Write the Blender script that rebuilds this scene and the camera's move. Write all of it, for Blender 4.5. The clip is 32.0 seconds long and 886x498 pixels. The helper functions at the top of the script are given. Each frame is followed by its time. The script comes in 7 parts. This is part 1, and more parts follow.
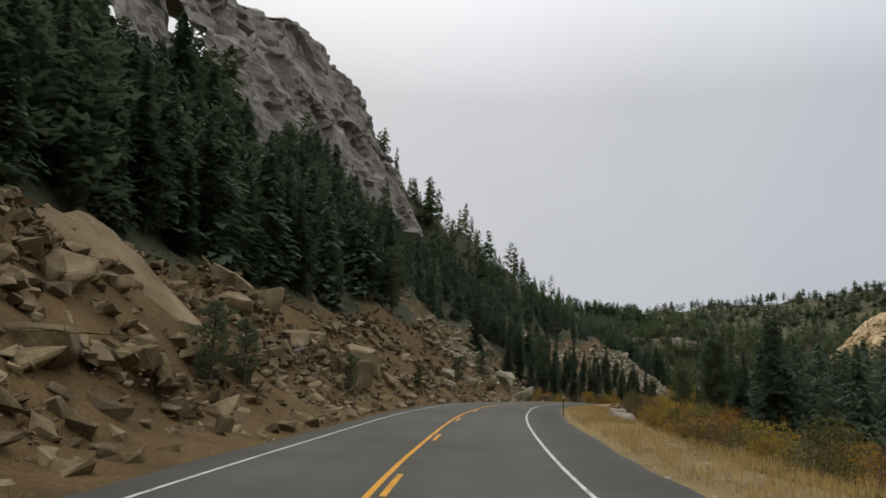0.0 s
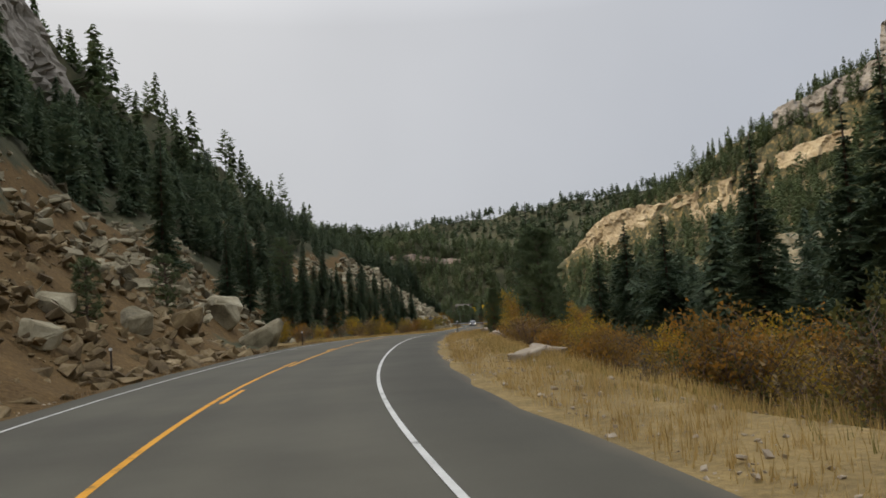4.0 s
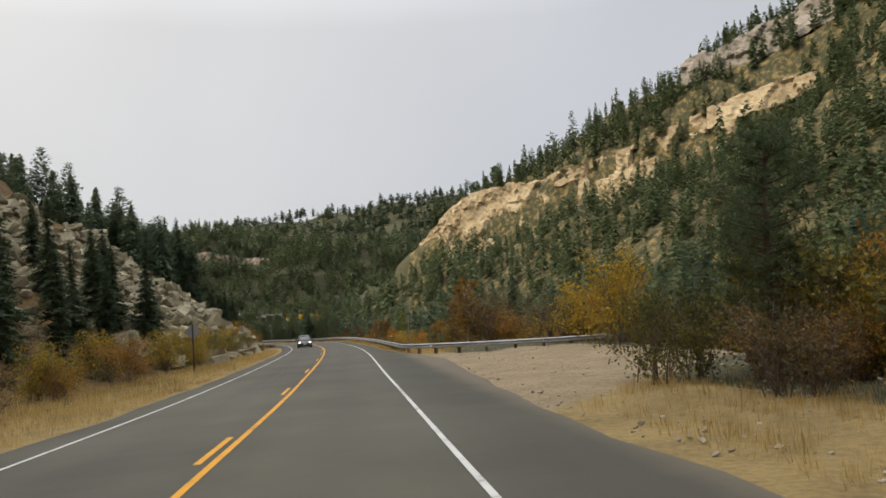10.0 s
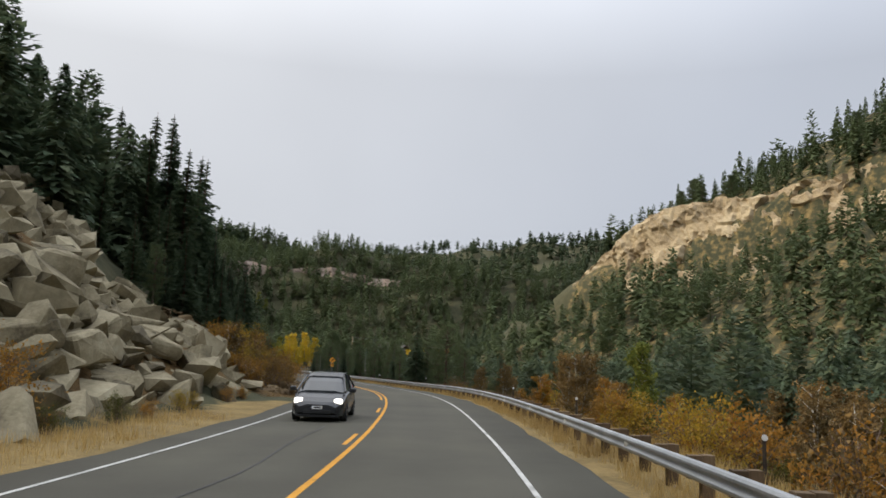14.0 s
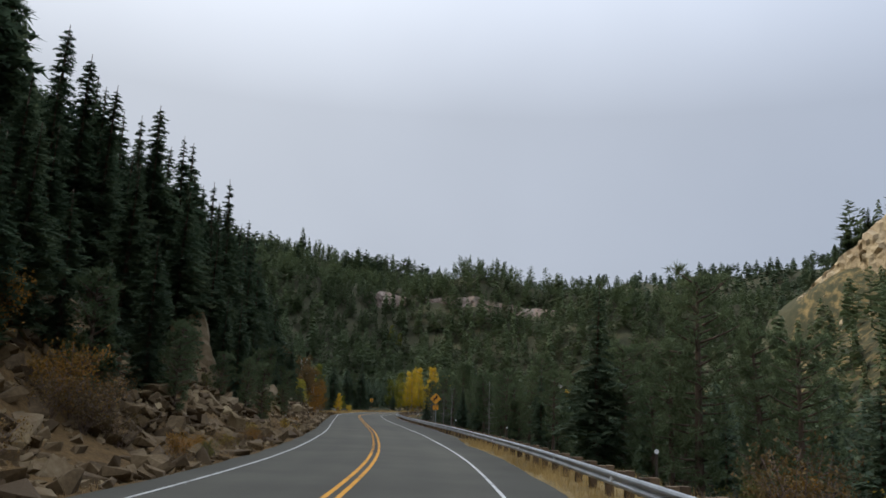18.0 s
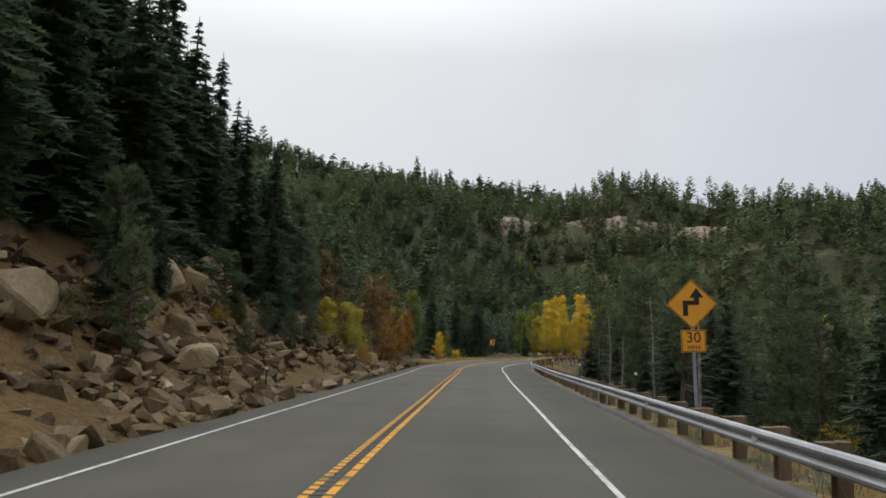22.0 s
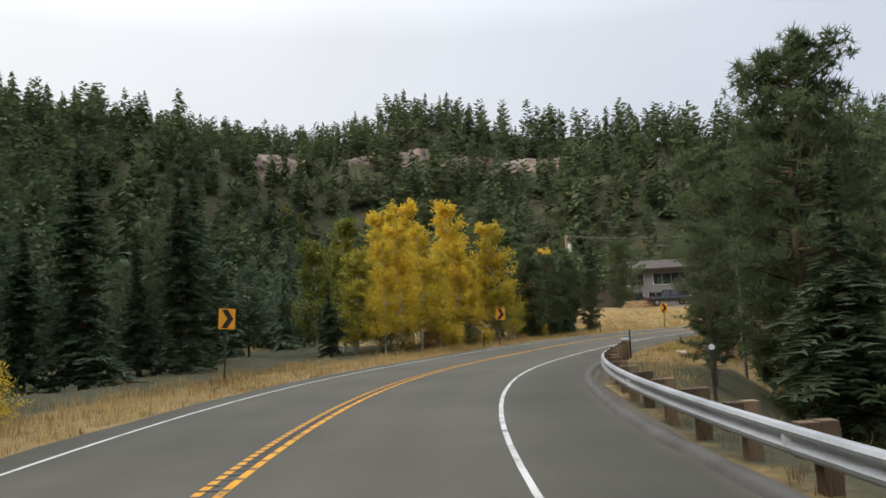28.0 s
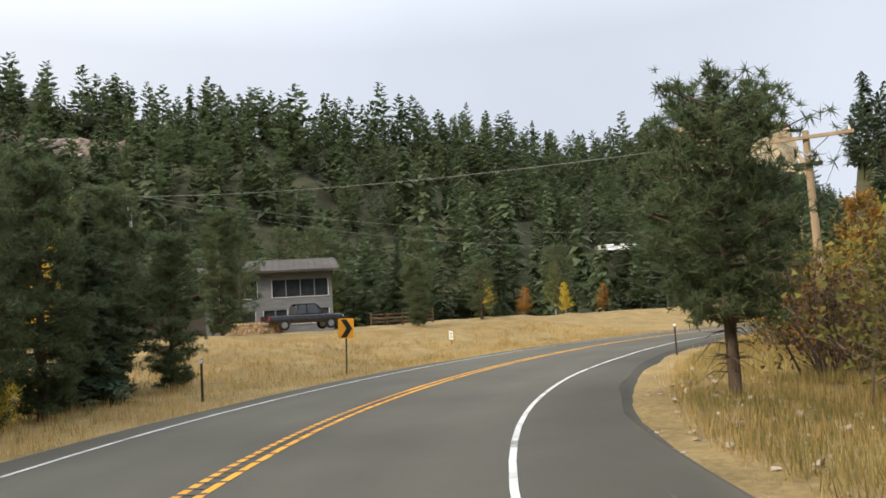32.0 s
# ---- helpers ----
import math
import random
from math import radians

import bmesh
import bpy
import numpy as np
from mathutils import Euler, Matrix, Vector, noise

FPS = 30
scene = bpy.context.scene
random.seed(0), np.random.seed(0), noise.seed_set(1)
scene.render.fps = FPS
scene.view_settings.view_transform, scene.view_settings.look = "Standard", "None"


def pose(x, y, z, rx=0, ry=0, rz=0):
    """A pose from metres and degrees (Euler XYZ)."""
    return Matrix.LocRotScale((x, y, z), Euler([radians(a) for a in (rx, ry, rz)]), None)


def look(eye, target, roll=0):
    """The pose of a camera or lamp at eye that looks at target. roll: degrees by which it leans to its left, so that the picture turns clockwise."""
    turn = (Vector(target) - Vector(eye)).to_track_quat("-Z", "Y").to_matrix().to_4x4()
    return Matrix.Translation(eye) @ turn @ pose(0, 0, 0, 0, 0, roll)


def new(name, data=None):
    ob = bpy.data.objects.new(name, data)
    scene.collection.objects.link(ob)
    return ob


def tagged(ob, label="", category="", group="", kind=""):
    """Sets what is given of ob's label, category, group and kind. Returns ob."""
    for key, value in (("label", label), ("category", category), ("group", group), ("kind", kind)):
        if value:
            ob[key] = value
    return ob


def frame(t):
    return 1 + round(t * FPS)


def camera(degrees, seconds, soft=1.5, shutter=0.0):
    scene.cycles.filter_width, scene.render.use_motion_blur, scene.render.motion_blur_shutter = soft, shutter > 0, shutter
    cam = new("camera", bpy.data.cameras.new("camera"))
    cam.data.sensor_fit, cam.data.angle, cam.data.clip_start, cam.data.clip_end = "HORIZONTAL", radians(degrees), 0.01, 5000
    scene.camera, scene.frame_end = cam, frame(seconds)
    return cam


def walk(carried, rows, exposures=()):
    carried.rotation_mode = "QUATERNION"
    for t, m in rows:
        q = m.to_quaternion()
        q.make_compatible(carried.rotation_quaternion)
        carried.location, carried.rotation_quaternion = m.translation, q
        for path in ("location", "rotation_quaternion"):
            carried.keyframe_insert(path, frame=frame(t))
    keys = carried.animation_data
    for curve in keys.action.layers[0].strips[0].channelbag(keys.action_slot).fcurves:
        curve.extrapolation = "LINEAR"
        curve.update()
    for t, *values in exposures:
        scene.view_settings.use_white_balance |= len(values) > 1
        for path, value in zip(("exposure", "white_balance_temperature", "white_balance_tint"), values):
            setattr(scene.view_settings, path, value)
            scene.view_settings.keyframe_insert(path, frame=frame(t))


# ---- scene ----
cam = camera(58.9, 32.0, 1.65)
# seconds, eye (x, y, z), yaw to the left from +y, pitch up, roll, in degrees
ROWS = [
    (0, -0.00, 0.00, -0.00, 0.05, 9.24, 1.83),
    (0.5, 0.28, 7.00, -0.11, -2.67, 8.85, 0.04),
    (1, 0.64, 13.93, -0.20, -3.62, 9.15, -0.67),
    (1.5, 1.10, 20.82, -0.26, -5.50, 7.79, -0.63),
    (2, 1.71, 27.77, -0.31, -5.49, 7.72, -0.11),
    (2.5, 2.30, 34.90, -0.36, -9.23, 7.40, -0.04),
    (3, 3.13, 42.11, -0.39, -9.84, 6.47, 0.13),
    (3.5, 4.00, 49.20, -0.42, -15.27, 6.01, -0.75),
    (4, 4.94, 55.81, -0.50, -20.21, 3.80, -3.55),
    (4.5, 5.99, 62.19, -0.47, -24.48, 1.28, -5.56),
    (5, 7.32, 69.05, -0.58, -25.90, 0.80, -5.86),
    (5.5, 9.14, 76.64, -0.75, -26.12, 1.28, -4.98),
    (6, 11.64, 84.91, -0.79, -25.99, 2.08, -3.84),
    (6.5, 14.59, 93.68, -0.94, -26.34, 2.54, -3.37),
    (7, 17.84, 102.65, -1.18, -28.30, 3.13, -2.61),
    (7.5, 21.39, 111.49, -1.42, -29.80, 2.88, -4.04),
    (8, 25.09, 120.08, -1.74, -31.19, 3.07, -4.54),
    (8.5, 28.91, 128.51, -2.02, -32.62, 3.55, -4.64),
    (9, 32.93, 136.89, -2.34, -33.48, 3.83, -4.71),
    (9.5, 37.10, 145.39, -2.63, -33.89, 4.13, -4.05),
    (10, 41.29, 154.02, -3.01, -34.25, 3.92, -3.84),
    (10.5, 45.49, 162.38, -3.34, -35.13, 5.04, -2.87),
    (11, 49.68, 170.40, -3.69, -35.25, 6.43, -2.15),
    (11.5, 53.81, 178.26, -3.94, -35.03, 5.23, -1.08),
    (12, 57.99, 186.17, -4.14, -30.80, 5.82, 0.01),
    (12.5, 62.20, 194.25, -4.31, -28.98, 4.94, 0.90),
    (13, 66.31, 202.56, -4.60, -25.26, 5.02, 0.88),
    (13.5, 70.37, 210.91, -4.82, -25.29, 5.08, 1.45),
    (14, 74.20, 219.06, -5.03, -23.79, 7.49, 2.35),
    (14.5, 77.73, 226.81, -5.27, -21.82, 7.79, 4.17),
    (15, 80.98, 233.80, -5.51, -20.44, 8.46, 4.61),
    (15.5, 83.78, 240.24, -5.66, -18.52, 9.10, 4.68),
    (16, 86.28, 246.41, -5.75, -16.70, 9.62, 4.55),
    (16.5, 88.67, 252.66, -5.87, -15.67, 9.98, 4.40),
    (17, 91.02, 259.27, -5.99, -15.31, 10.86, 3.77),
    (17.5, 93.28, 266.26, -6.21, -13.99, 11.01, 3.94),
    (18, 95.40, 273.57, -6.47, -12.36, 10.32, 2.55),
    (18.5, 97.27, 281.17, -6.76, -10.11, 9.22, 2.84),
    (19, 98.94, 288.90, -6.93, -8.02, 7.45, 2.95),
    (19.5, 100.35, 296.45, -7.11, -7.32, 6.68, 3.32),
    (20, 101.51, 303.59, -7.29, -5.52, 6.66, 2.57),
    (20.5, 102.52, 310.43, -7.48, -3.96, 5.60, 1.83),
    (21, 103.57, 317.51, -7.58, -3.79, 5.02, 1.47),
    (21.5, 104.47, 324.55, -7.75, -3.47, 5.62, 1.27),
    (22, 105.29, 331.39, -7.92, -3.00, 6.23, 1.01),
    (22.5, 106.05, 338.02, -8.04, -2.42, 6.49, 0.71),
    (23, 106.74, 344.50, -8.18, -2.60, 4.86, 0.91),
    (23.5, 107.41, 351.09, -8.28, -2.65, 4.42, 1.01),
    (24, 108.29, 358.42, -8.45, -2.79, 4.95, 0.64),
    (24.5, 109.21, 366.11, -8.51, -2.73, 4.63, -0.07),
    (25, 109.94, 373.70, -8.67, -4.15, 4.64, -0.48),
    (25.5, 110.69, 380.90, -8.85, -7.35, 4.59, -1.04),
    (26, 111.33, 387.61, -8.92, -10.77, 4.45, -1.54),
    (26.5, 112.05, 393.88, -9.01, -12.87, 4.20, -1.78),
    (27, 112.98, 399.88, -8.97, -14.45, 2.77, -1.23),
    (27.5, 114.07, 405.89, -9.12, -16.58, 2.97, -1.92),
    (28, 115.66, 411.97, -9.14, -20.56, 4.87, -2.66),
    (28.5, 117.70, 418.02, -9.19, -24.39, 4.36, -3.13),
    (29, 119.73, 423.42, -9.26, -28.85, 4.44, -4.12),
    (29.5, 121.60, 427.84, -9.32, -32.51, 4.70, -3.65),
    (30, 123.74, 431.93, -9.41, -36.11, 4.83, -2.87),
    (30.5, 126.47, 436.10, -9.45, -39.75, 4.06, -3.49),
    (31, 129.52, 440.08, -9.51, -42.63, 4.47, -3.26),
    (31.5, 132.81, 443.81, -9.52, -46.84, 4.46, -2.82),
    (32, 136.38, 447.31, -9.45, -51.13, 5.56, -3.67),
]


def aim(x, y, z, yaw, pitch, roll):
    a, b = radians(yaw), radians(pitch)
    return look((x, y, z), (x - math.sin(a) * math.cos(b), y + math.cos(a) * math.cos(b), z + math.sin(b)), roll)


# seconds, stops, white balance in kelvin, tint
EXPOSURES = [(0, 0.0, 6650, 10), (4, 0.06, 6750, 10), (7, 0.31, 6950, 10), (10, 0.32, 6950, 10), (13, 0.25, 6600, 10), (14.5, 0.20, 6450, 10), (17, -0.09, 5950, 10), (19, 0.0, 6150, 10), (21, 0.24, 6500, 10), (24, 0.38, 6600, 10), (28, 0.52, 6550, 10), (30, 0.60, 6600, 10), (31, 0.70, 6550, 10), (32, 0.66, 6500, 10)]
walk(cam, [(t, aim(*r)) for t, *r in ROWS], EXPOSURES)

# ---- light: high overcast, a veiled sun over the western ridge ----
SUN = Vector((-0.80, 0.22, 0.46)).normalized()


def build_world():
    w = bpy.data.worlds.new("overcast_sky")
    w.use_nodes = True
    scene.world = w
    n, l = w.node_tree.nodes, w.node_tree.links
    n.clear()
    sky = n.new("ShaderNodeTexSky")
    sky.sky_type, sky.sun_disc = "NISHITA", False
    sky.sun_elevation = math.asin(SUN.z)
    sky.sun_rotation = math.atan2(SUN.x, SUN.y)
    sky.dust_density, sky.air_density = 3.0, 1.0
    co = n.new("ShaderNodeTexCoord")
    dot = n.new("ShaderNodeVectorMath")
    dot.operation = "DOT_PRODUCT"
    dot.inputs[1].default_value = Vector((-0.45, 0.65, 0.61)).normalized()
    l.new(co.outputs["Generated"], dot.inputs[0])
    ramp = n.new("ShaderNodeValToRGB")
    e = ramp.color_ramp.elements
    e[0].position, e[0].color = 0.30, (0.50, 0.535, 0.605, 1)
    e[1].position, e[1].color = 0.97, (0.745, 0.752, 0.765, 1)
    m = ramp.color_ramp.elements.new(0.72)
    m.color = (0.625, 0.645, 0.685, 1)
    l.new(dot.outputs["Value"], ramp.inputs["Fac"])
    # soft banks of cloud
    tex = n.new("ShaderNodeTexNoise")
    tex.inputs["Scale"].default_value, tex.inputs["Detail"].default_value = 1.7, 4.0
    l.new(co.outputs["Generated"], tex.inputs["Vector"])
    band = n.new("ShaderNodeMapRange")
    band.inputs["From Min"].default_value, band.inputs["From Max"].default_value = 0.3, 0.7
    band.inputs["To Min"].default_value, band.inputs["To Max"].default_value = 0.93, 1.07
    l.new(tex.outputs["Fac"], band.inputs["Value"])
    mul = n.new("ShaderNodeVectorMath")
    mul.operation = "SCALE"
    l.new(ramp.outputs["Color"], mul.inputs[0])
    l.new(band.outputs["Result"], mul.inputs["Scale"])
    # an overcast sky is brightest overhead
    xyz, lift = n.new("ShaderNodeSeparateXYZ"), n.new("ShaderNodeMapRange")
    l.new(co.outputs["Generated"], xyz.inputs[0])
    lift.inputs["From Min"].default_value, lift.inputs["From Max"].default_value = 0.34, 0.95
    lift.inputs["To Min"].default_value, lift.inputs["To Max"].default_value = 0.87, 2.8
    l.new(xyz.outputs["Z"], lift.inputs["Value"])
    up = n.new("ShaderNodeVectorMath")
    up.operation = "SCALE"
    l.new(mul.outputs["Vector"], up.inputs[0])
    l.new(lift.outputs["Result"], up.inputs["Scale"])
    b1, b2, add = n.new("ShaderNodeBackground"), n.new("ShaderNodeBackground"), n.new("ShaderNodeAddShader")
    l.new(sky.outputs["Color"], b1.inputs["Color"])
    b1.inputs["Strength"].default_value = 0.006
    l.new(up.outputs["Vector"], b2.inputs["Color"])
    b2.inputs["Strength"].default_value = 1.0
    out = n.new("ShaderNodeOutputWorld")
    l.new(b1.outputs[0], add.inputs[0])
    l.new(b2.outputs[0], add.inputs[1])
    l.new(add.outputs[0], out.inputs["Surface"])


build_world()
sun = new("veiled_sun", bpy.data.lights.new("veiled_sun", "SUN"))
sun.data.energy, sun.data.angle, sun.data.color = 2.2, radians(8), (1.0, 0.87, 0.68)
sun.matrix_world = look(SUN * 300, (0, 0, 0))


# ---- materials ----
def shader(name, rough=0.85, metal=0.0, spec=0.3):
    m = bpy.data.materials.new(name)
    m.use_nodes = True
    n, l = m.node_tree.nodes, m.node_tree.links
    b = n["Principled BSDF"]
    b.inputs["Roughness"].default_value, b.inputs["Metallic"].default_value = rough, metal
    b.inputs["Specular IOR Level"].default_value = spec
    return m, n, l, b


def ramp_node(n, stops):
    r = n.new("ShaderNodeValToRGB")
    el = r.color_ramp.elements
    while len(el) < len(stops):
        el.new(0.5)
    for e, (at, c) in zip(el, stops):
        e.position, e.color = at, (*c, 1)
    return r


def noise_node(n, l, scale, detail=4.0, rough=0.55, where="Object", stretch=None):
    co, tex = n.new("ShaderNodeTexCoord"), n.new("ShaderNodeTexNoise")
    tex.inputs["Scale"].default_value, tex.inputs["Detail"].default_value, tex.inputs["Roughness"].default_value = scale, detail, rough
    src = co.outputs[where]
    if stretch:
        mp = n.new("ShaderNodeMapping")
        mp.inputs["Scale"].default_value = stretch
        l.new(src, mp.inputs["Vector"])
        src = mp.outputs["Vector"]
    l.new(src, tex.inputs["Vector"])
    return tex


def mix_node(n, l, fac, a, b, how="MIX"):
    x = n.new("ShaderNodeMix")
    x.data_type, x.blend_type = "RGBA", how
    for sock, v in ((x.inputs[0], fac), (x.inputs[6], a), (x.inputs[7], b)):
        if hasattr(v, "links"):
            l.new(v, sock)
        else:
            sock.default_value = v if not isinstance(v, tuple) else (*v, 1)[:4]
    return x.outputs[2]


def bump_node(n, l, b, height, strength=0.4, dist=0.05):
    u = n.new("ShaderNodeBump")
    u.inputs["Strength"].default_value, u.inputs["Distance"].default_value = strength, dist
    l.new(height, u.inputs["Height"])
    l.new(u.outputs["Normal"], b.inputs["Normal"])


def surface(name, stops, scale=1.0, fine=12.0, rough=0.85, metal=0.0, bump=0.4, dist=0.03, where="Object", vary=0.0, island=0.0, spec=0.3, stretch=None):
    """Colour along a noise at one scale, grain at a finer one; vary: lightness by object, island: by loose piece."""
    m, n, l, b = shader(name, rough, metal, spec)
    big, small = noise_node(n, l, scale, 5, where=where, stretch=stretch), noise_node(n, l, fine, 4, 0.7, where=where, stretch=stretch)
    add = n.new("ShaderNodeMath")
    add.operation = "MULTIPLY_ADD"
    l.new(small.outputs["Fac"], add.inputs[0])
    add.inputs[1].default_value = 0.45
    off = n.new("ShaderNodeMath")
    off.operation = "SUBTRACT"
    l.new(big.outputs["Fac"], off.inputs[0])
    off.inputs[1].default_value = 0.225
    l.new(off.outputs[0], add.inputs[2])
    fac = add.outputs[0]
    for amount, node, sock in ((vary, "ShaderNodeObjectInfo", "Random"), (island, "ShaderNodeNewGeometry", "Random Per Island")):
        if amount:
            src, mr = n.new(node), n.new("ShaderNodeMath")
            mr.operation = "MULTIPLY_ADD"
            sh = n.new("ShaderNodeMath")
            sh.operation = "SUBTRACT"
            l.new(src.outputs[sock], sh.inputs[0])
            sh.inputs[1].default_value = 0.5
            l.new(sh.outputs[0], mr.inputs[0])
            mr.inputs[1].default_value = amount
            l.new(fac, mr.inputs[2])
            fac = mr.outputs[0]
    r = ramp_node(n, stops)
    l.new(fac, r.inputs["Fac"])
    l.new(r.outputs["Color"], b.inputs["Base Color"])
    if bump:
        bump_node(n, l, b, add.outputs[0], bump, dist)
    return m


def foliage(name, stops, scale=0.6, trans=0.25):
    """Leaves or needles: colour by loose piece, by tree and by a slow noise; thin, so some light passes."""
    m, n, l, b = shader(name, 0.7, 0.0, 0.2)
    big = noise_node(n, l, scale, 3, where="Object")
    geo, info = n.new("ShaderNodeNewGeometry"), n.new("ShaderNodeObjectInfo")
    s1, s2 = n.new("ShaderNodeMath"), n.new("ShaderNodeMath")
    s1.operation = s2.operation = "MULTIPLY_ADD"
    l.new(geo.outputs["Random Per Island"], s1.inputs[0])
    s1.inputs[1].default_value = 0.38
    l.new(big.outputs["Fac"], s1.inputs[2])
    l.new(info.outputs["Random"], s2.inputs[0])
    s2.inputs[1].default_value = 0.22
    l.new(s1.outputs[0], s2.inputs[2])
    sub = n.new("ShaderNodeMath")
    sub.operation = "SUBTRACT"
    l.new(s2.outputs[0], sub.inputs[0])
    sub.inputs[1].default_value = 0.30
    r = ramp_node(n, stops)
    l.new(sub.outputs[0], r.inputs["Fac"])
    l.new(r.outputs["Color"], b.inputs["Base Color"])
    if trans:
        tr, mx = n.new("ShaderNodeBsdfTranslucent"), n.new("ShaderNodeMixShader")
        l.new(r.outputs["Color"], tr.inputs["Color"])
        mx.inputs[0].default_value = trans
        l.new(b.outputs[0], mx.inputs[1])
        l.new(tr.outputs[0], mx.inputs[2])
        l.new(mx.outputs[0], n["Material Output"].inputs["Surface"])
    return m


def ground_material():
    """Forest floor, dry grass, ochre talus soil and gravel, by the zone painted on the sheet's corners."""
    m, n, l, b = shader("ground", 0.95, 0, 0.15)
    zone, sep = n.new("ShaderNodeVertexColor"), n.new("ShaderNodeSeparateColor")
    zone.layer_name = "zone"
    l.new(zone.outputs["Color"], sep.inputs["Color"])
    big, mid, fine = (noise_node(n, l, s, 6, 0.6) for s in (0.07, 0.6, 7.0))
    def two(a, c, tex, lo=0.35, hi=0.65):
        r = ramp_node(n, [(lo, a), (hi, c)])
        l.new(tex.outputs["Fac"], r.inputs["Fac"])
        return r.outputs["Color"]
    floor_ = mix_node(n, l, 0.5, two((0.045, 0.045, 0.028), (0.11, 0.095, 0.055), mid), two((0.045, 0.055, 0.03), (0.085, 0.085, 0.045), big))
    grass = mix_node(n, l, 0.5, two((0.17, 0.12, 0.05), (0.36, 0.255, 0.105), mid), two((0.13, 0.095, 0.045), (0.33, 0.235, 0.10), fine))
    soil = mix_node(n, l, 0.5, two((0.075, 0.042, 0.015), (0.165, 0.100, 0.038), mid), two((0.05, 0.031, 0.013), (0.18, 0.120, 0.052), fine))
    gravel = mix_node(n, l, 0.5, two((0.20, 0.145, 0.082), (0.33, 0.25, 0.15), mid), two((0.16, 0.12, 0.072), (0.38, 0.30, 0.195), fine))
    def edge(sock):
        w = n.new("ShaderNodeMath")
        w.operation = "ADD"
        l.new(sock, w.inputs[0])
        s = n.new("ShaderNodeMath")
        s.operation = "MULTIPLY_ADD"
        l.new(mid.outputs["Fac"], s.inputs[0])
        s.inputs[1].default_value, s.inputs[2].default_value = 0.8, -0.4
        l.new(s.outputs[0], w.inputs[1])
        r = ramp_node(n, [(0.38, (0, 0, 0)), (0.58, (1, 1, 1))])
        l.new(w.outputs[0], r.inputs["Fac"])
        return r.outputs["Color"]
    c = mix_node(n, l, edge(sep.outputs[1]), floor_, grass)
    c = mix_node(n, l, edge(sep.outputs[0]), c, soil)
    c = mix_node(n, l, edge(sep.outputs[2]), c, gravel)
    l.new(c, b.inputs["Base Color"])
    bump_node(n, l, b, mix_node(n, l, 0.6, mid.outputs["Fac"], fine.outputs["Fac"]), 0.9, 0.15)
    return m


GRANITE = [(0.25, (0.085, 0.058, 0.027)), (0.45, (0.18, 0.128, 0.062)), (0.6, (0.265, 0.198, 0.105)), (0.8, (0.38, 0.305, 0.185))]
GREYROCK = [(0.22, (0.08, 0.066, 0.040)), (0.42, (0.20, 0.17, 0.105)), (0.62, (0.305, 0.265, 0.172)), (0.82, (0.43, 0.385, 0.27))]
MAT = {
    "ground": ground_material(),
    "rock_tan": surface("granite_tan", GRANITE, 0.7, 9, 0.9, bump=0.7, dist=0.05, vary=0.25, island=0.25),
    "rock_grey": surface("granite_grey", GREYROCK, 0.7, 9, 0.9, bump=0.7, dist=0.05, vary=0.25, island=0.25),
    "rock_pale": surface("pale_quartz_stone", [(0.3, (0.27, 0.215, 0.15)), (0.6, (0.40, 0.335, 0.25)), (0.85, (0.52, 0.455, 0.36))], 0.9, 9, 0.9, bump=0.5, dist=0.03, vary=0.2, island=0.3),
    "cliff": surface("cliff_granite", [(0.3, (0.19, 0.145, 0.085)), (0.46, (0.34, 0.265, 0.16)), (0.6, (0.43, 0.345, 0.215)), (0.78, (0.52, 0.43, 0.29))], 0.12, 1.6, 0.92, bump=0.9, dist=0.4),
    "cliff_grey": surface("weathered_grey_granite", [(0.3, (0.12, 0.105, 0.085)), (0.46, (0.215, 0.19, 0.155)), (0.6, (0.28, 0.25, 0.21)), (0.78, (0.36, 0.33, 0.285))], 0.12, 1.6, 0.92, bump=0.9, dist=0.4),
    "cliff_pink": surface("pinkish_granite_ledge", [(0.3, (0.13, 0.10, 0.08)), (0.46, (0.23, 0.175, 0.14)), (0.6, (0.31, 0.245, 0.20)), (0.78, (0.38, 0.32, 0.27))], 0.25, 2.2, 0.92, bump=0.9, dist=0.3),
    "needles": foliage("conifer_needles", [(0.1, (0.050, 0.076, 0.048)), (0.5, (0.082, 0.118, 0.068)), (0.9, (0.135, 0.158, 0.085))], 0.6, 0.42),
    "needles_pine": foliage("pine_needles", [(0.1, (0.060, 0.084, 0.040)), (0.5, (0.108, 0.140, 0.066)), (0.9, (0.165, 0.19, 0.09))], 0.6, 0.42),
    "bark": surface("conifer_bark", [(0.3, (0.05, 0.036, 0.026)), (0.7, (0.17, 0.12, 0.085))], 3, 25, 0.95, bump=0.8, stretch=(1, 1, 0.2)),
    "milled": surface("milled_asphalt", [(0.3, (0.07, 0.067, 0.06)), (0.7, (0.11, 0.105, 0.095))], 3, 40, 0.9, bump=0.2, dist=0.005),
    "asphalt": surface("asphalt", [(0.25, (0.064, 0.059, 0.044)), (0.5, (0.085, 0.079, 0.058)), (0.8, (0.108, 0.101, 0.075))], 0.25, 40, 0.88, bump=0.25, dist=0.01, spec=0.35),
}


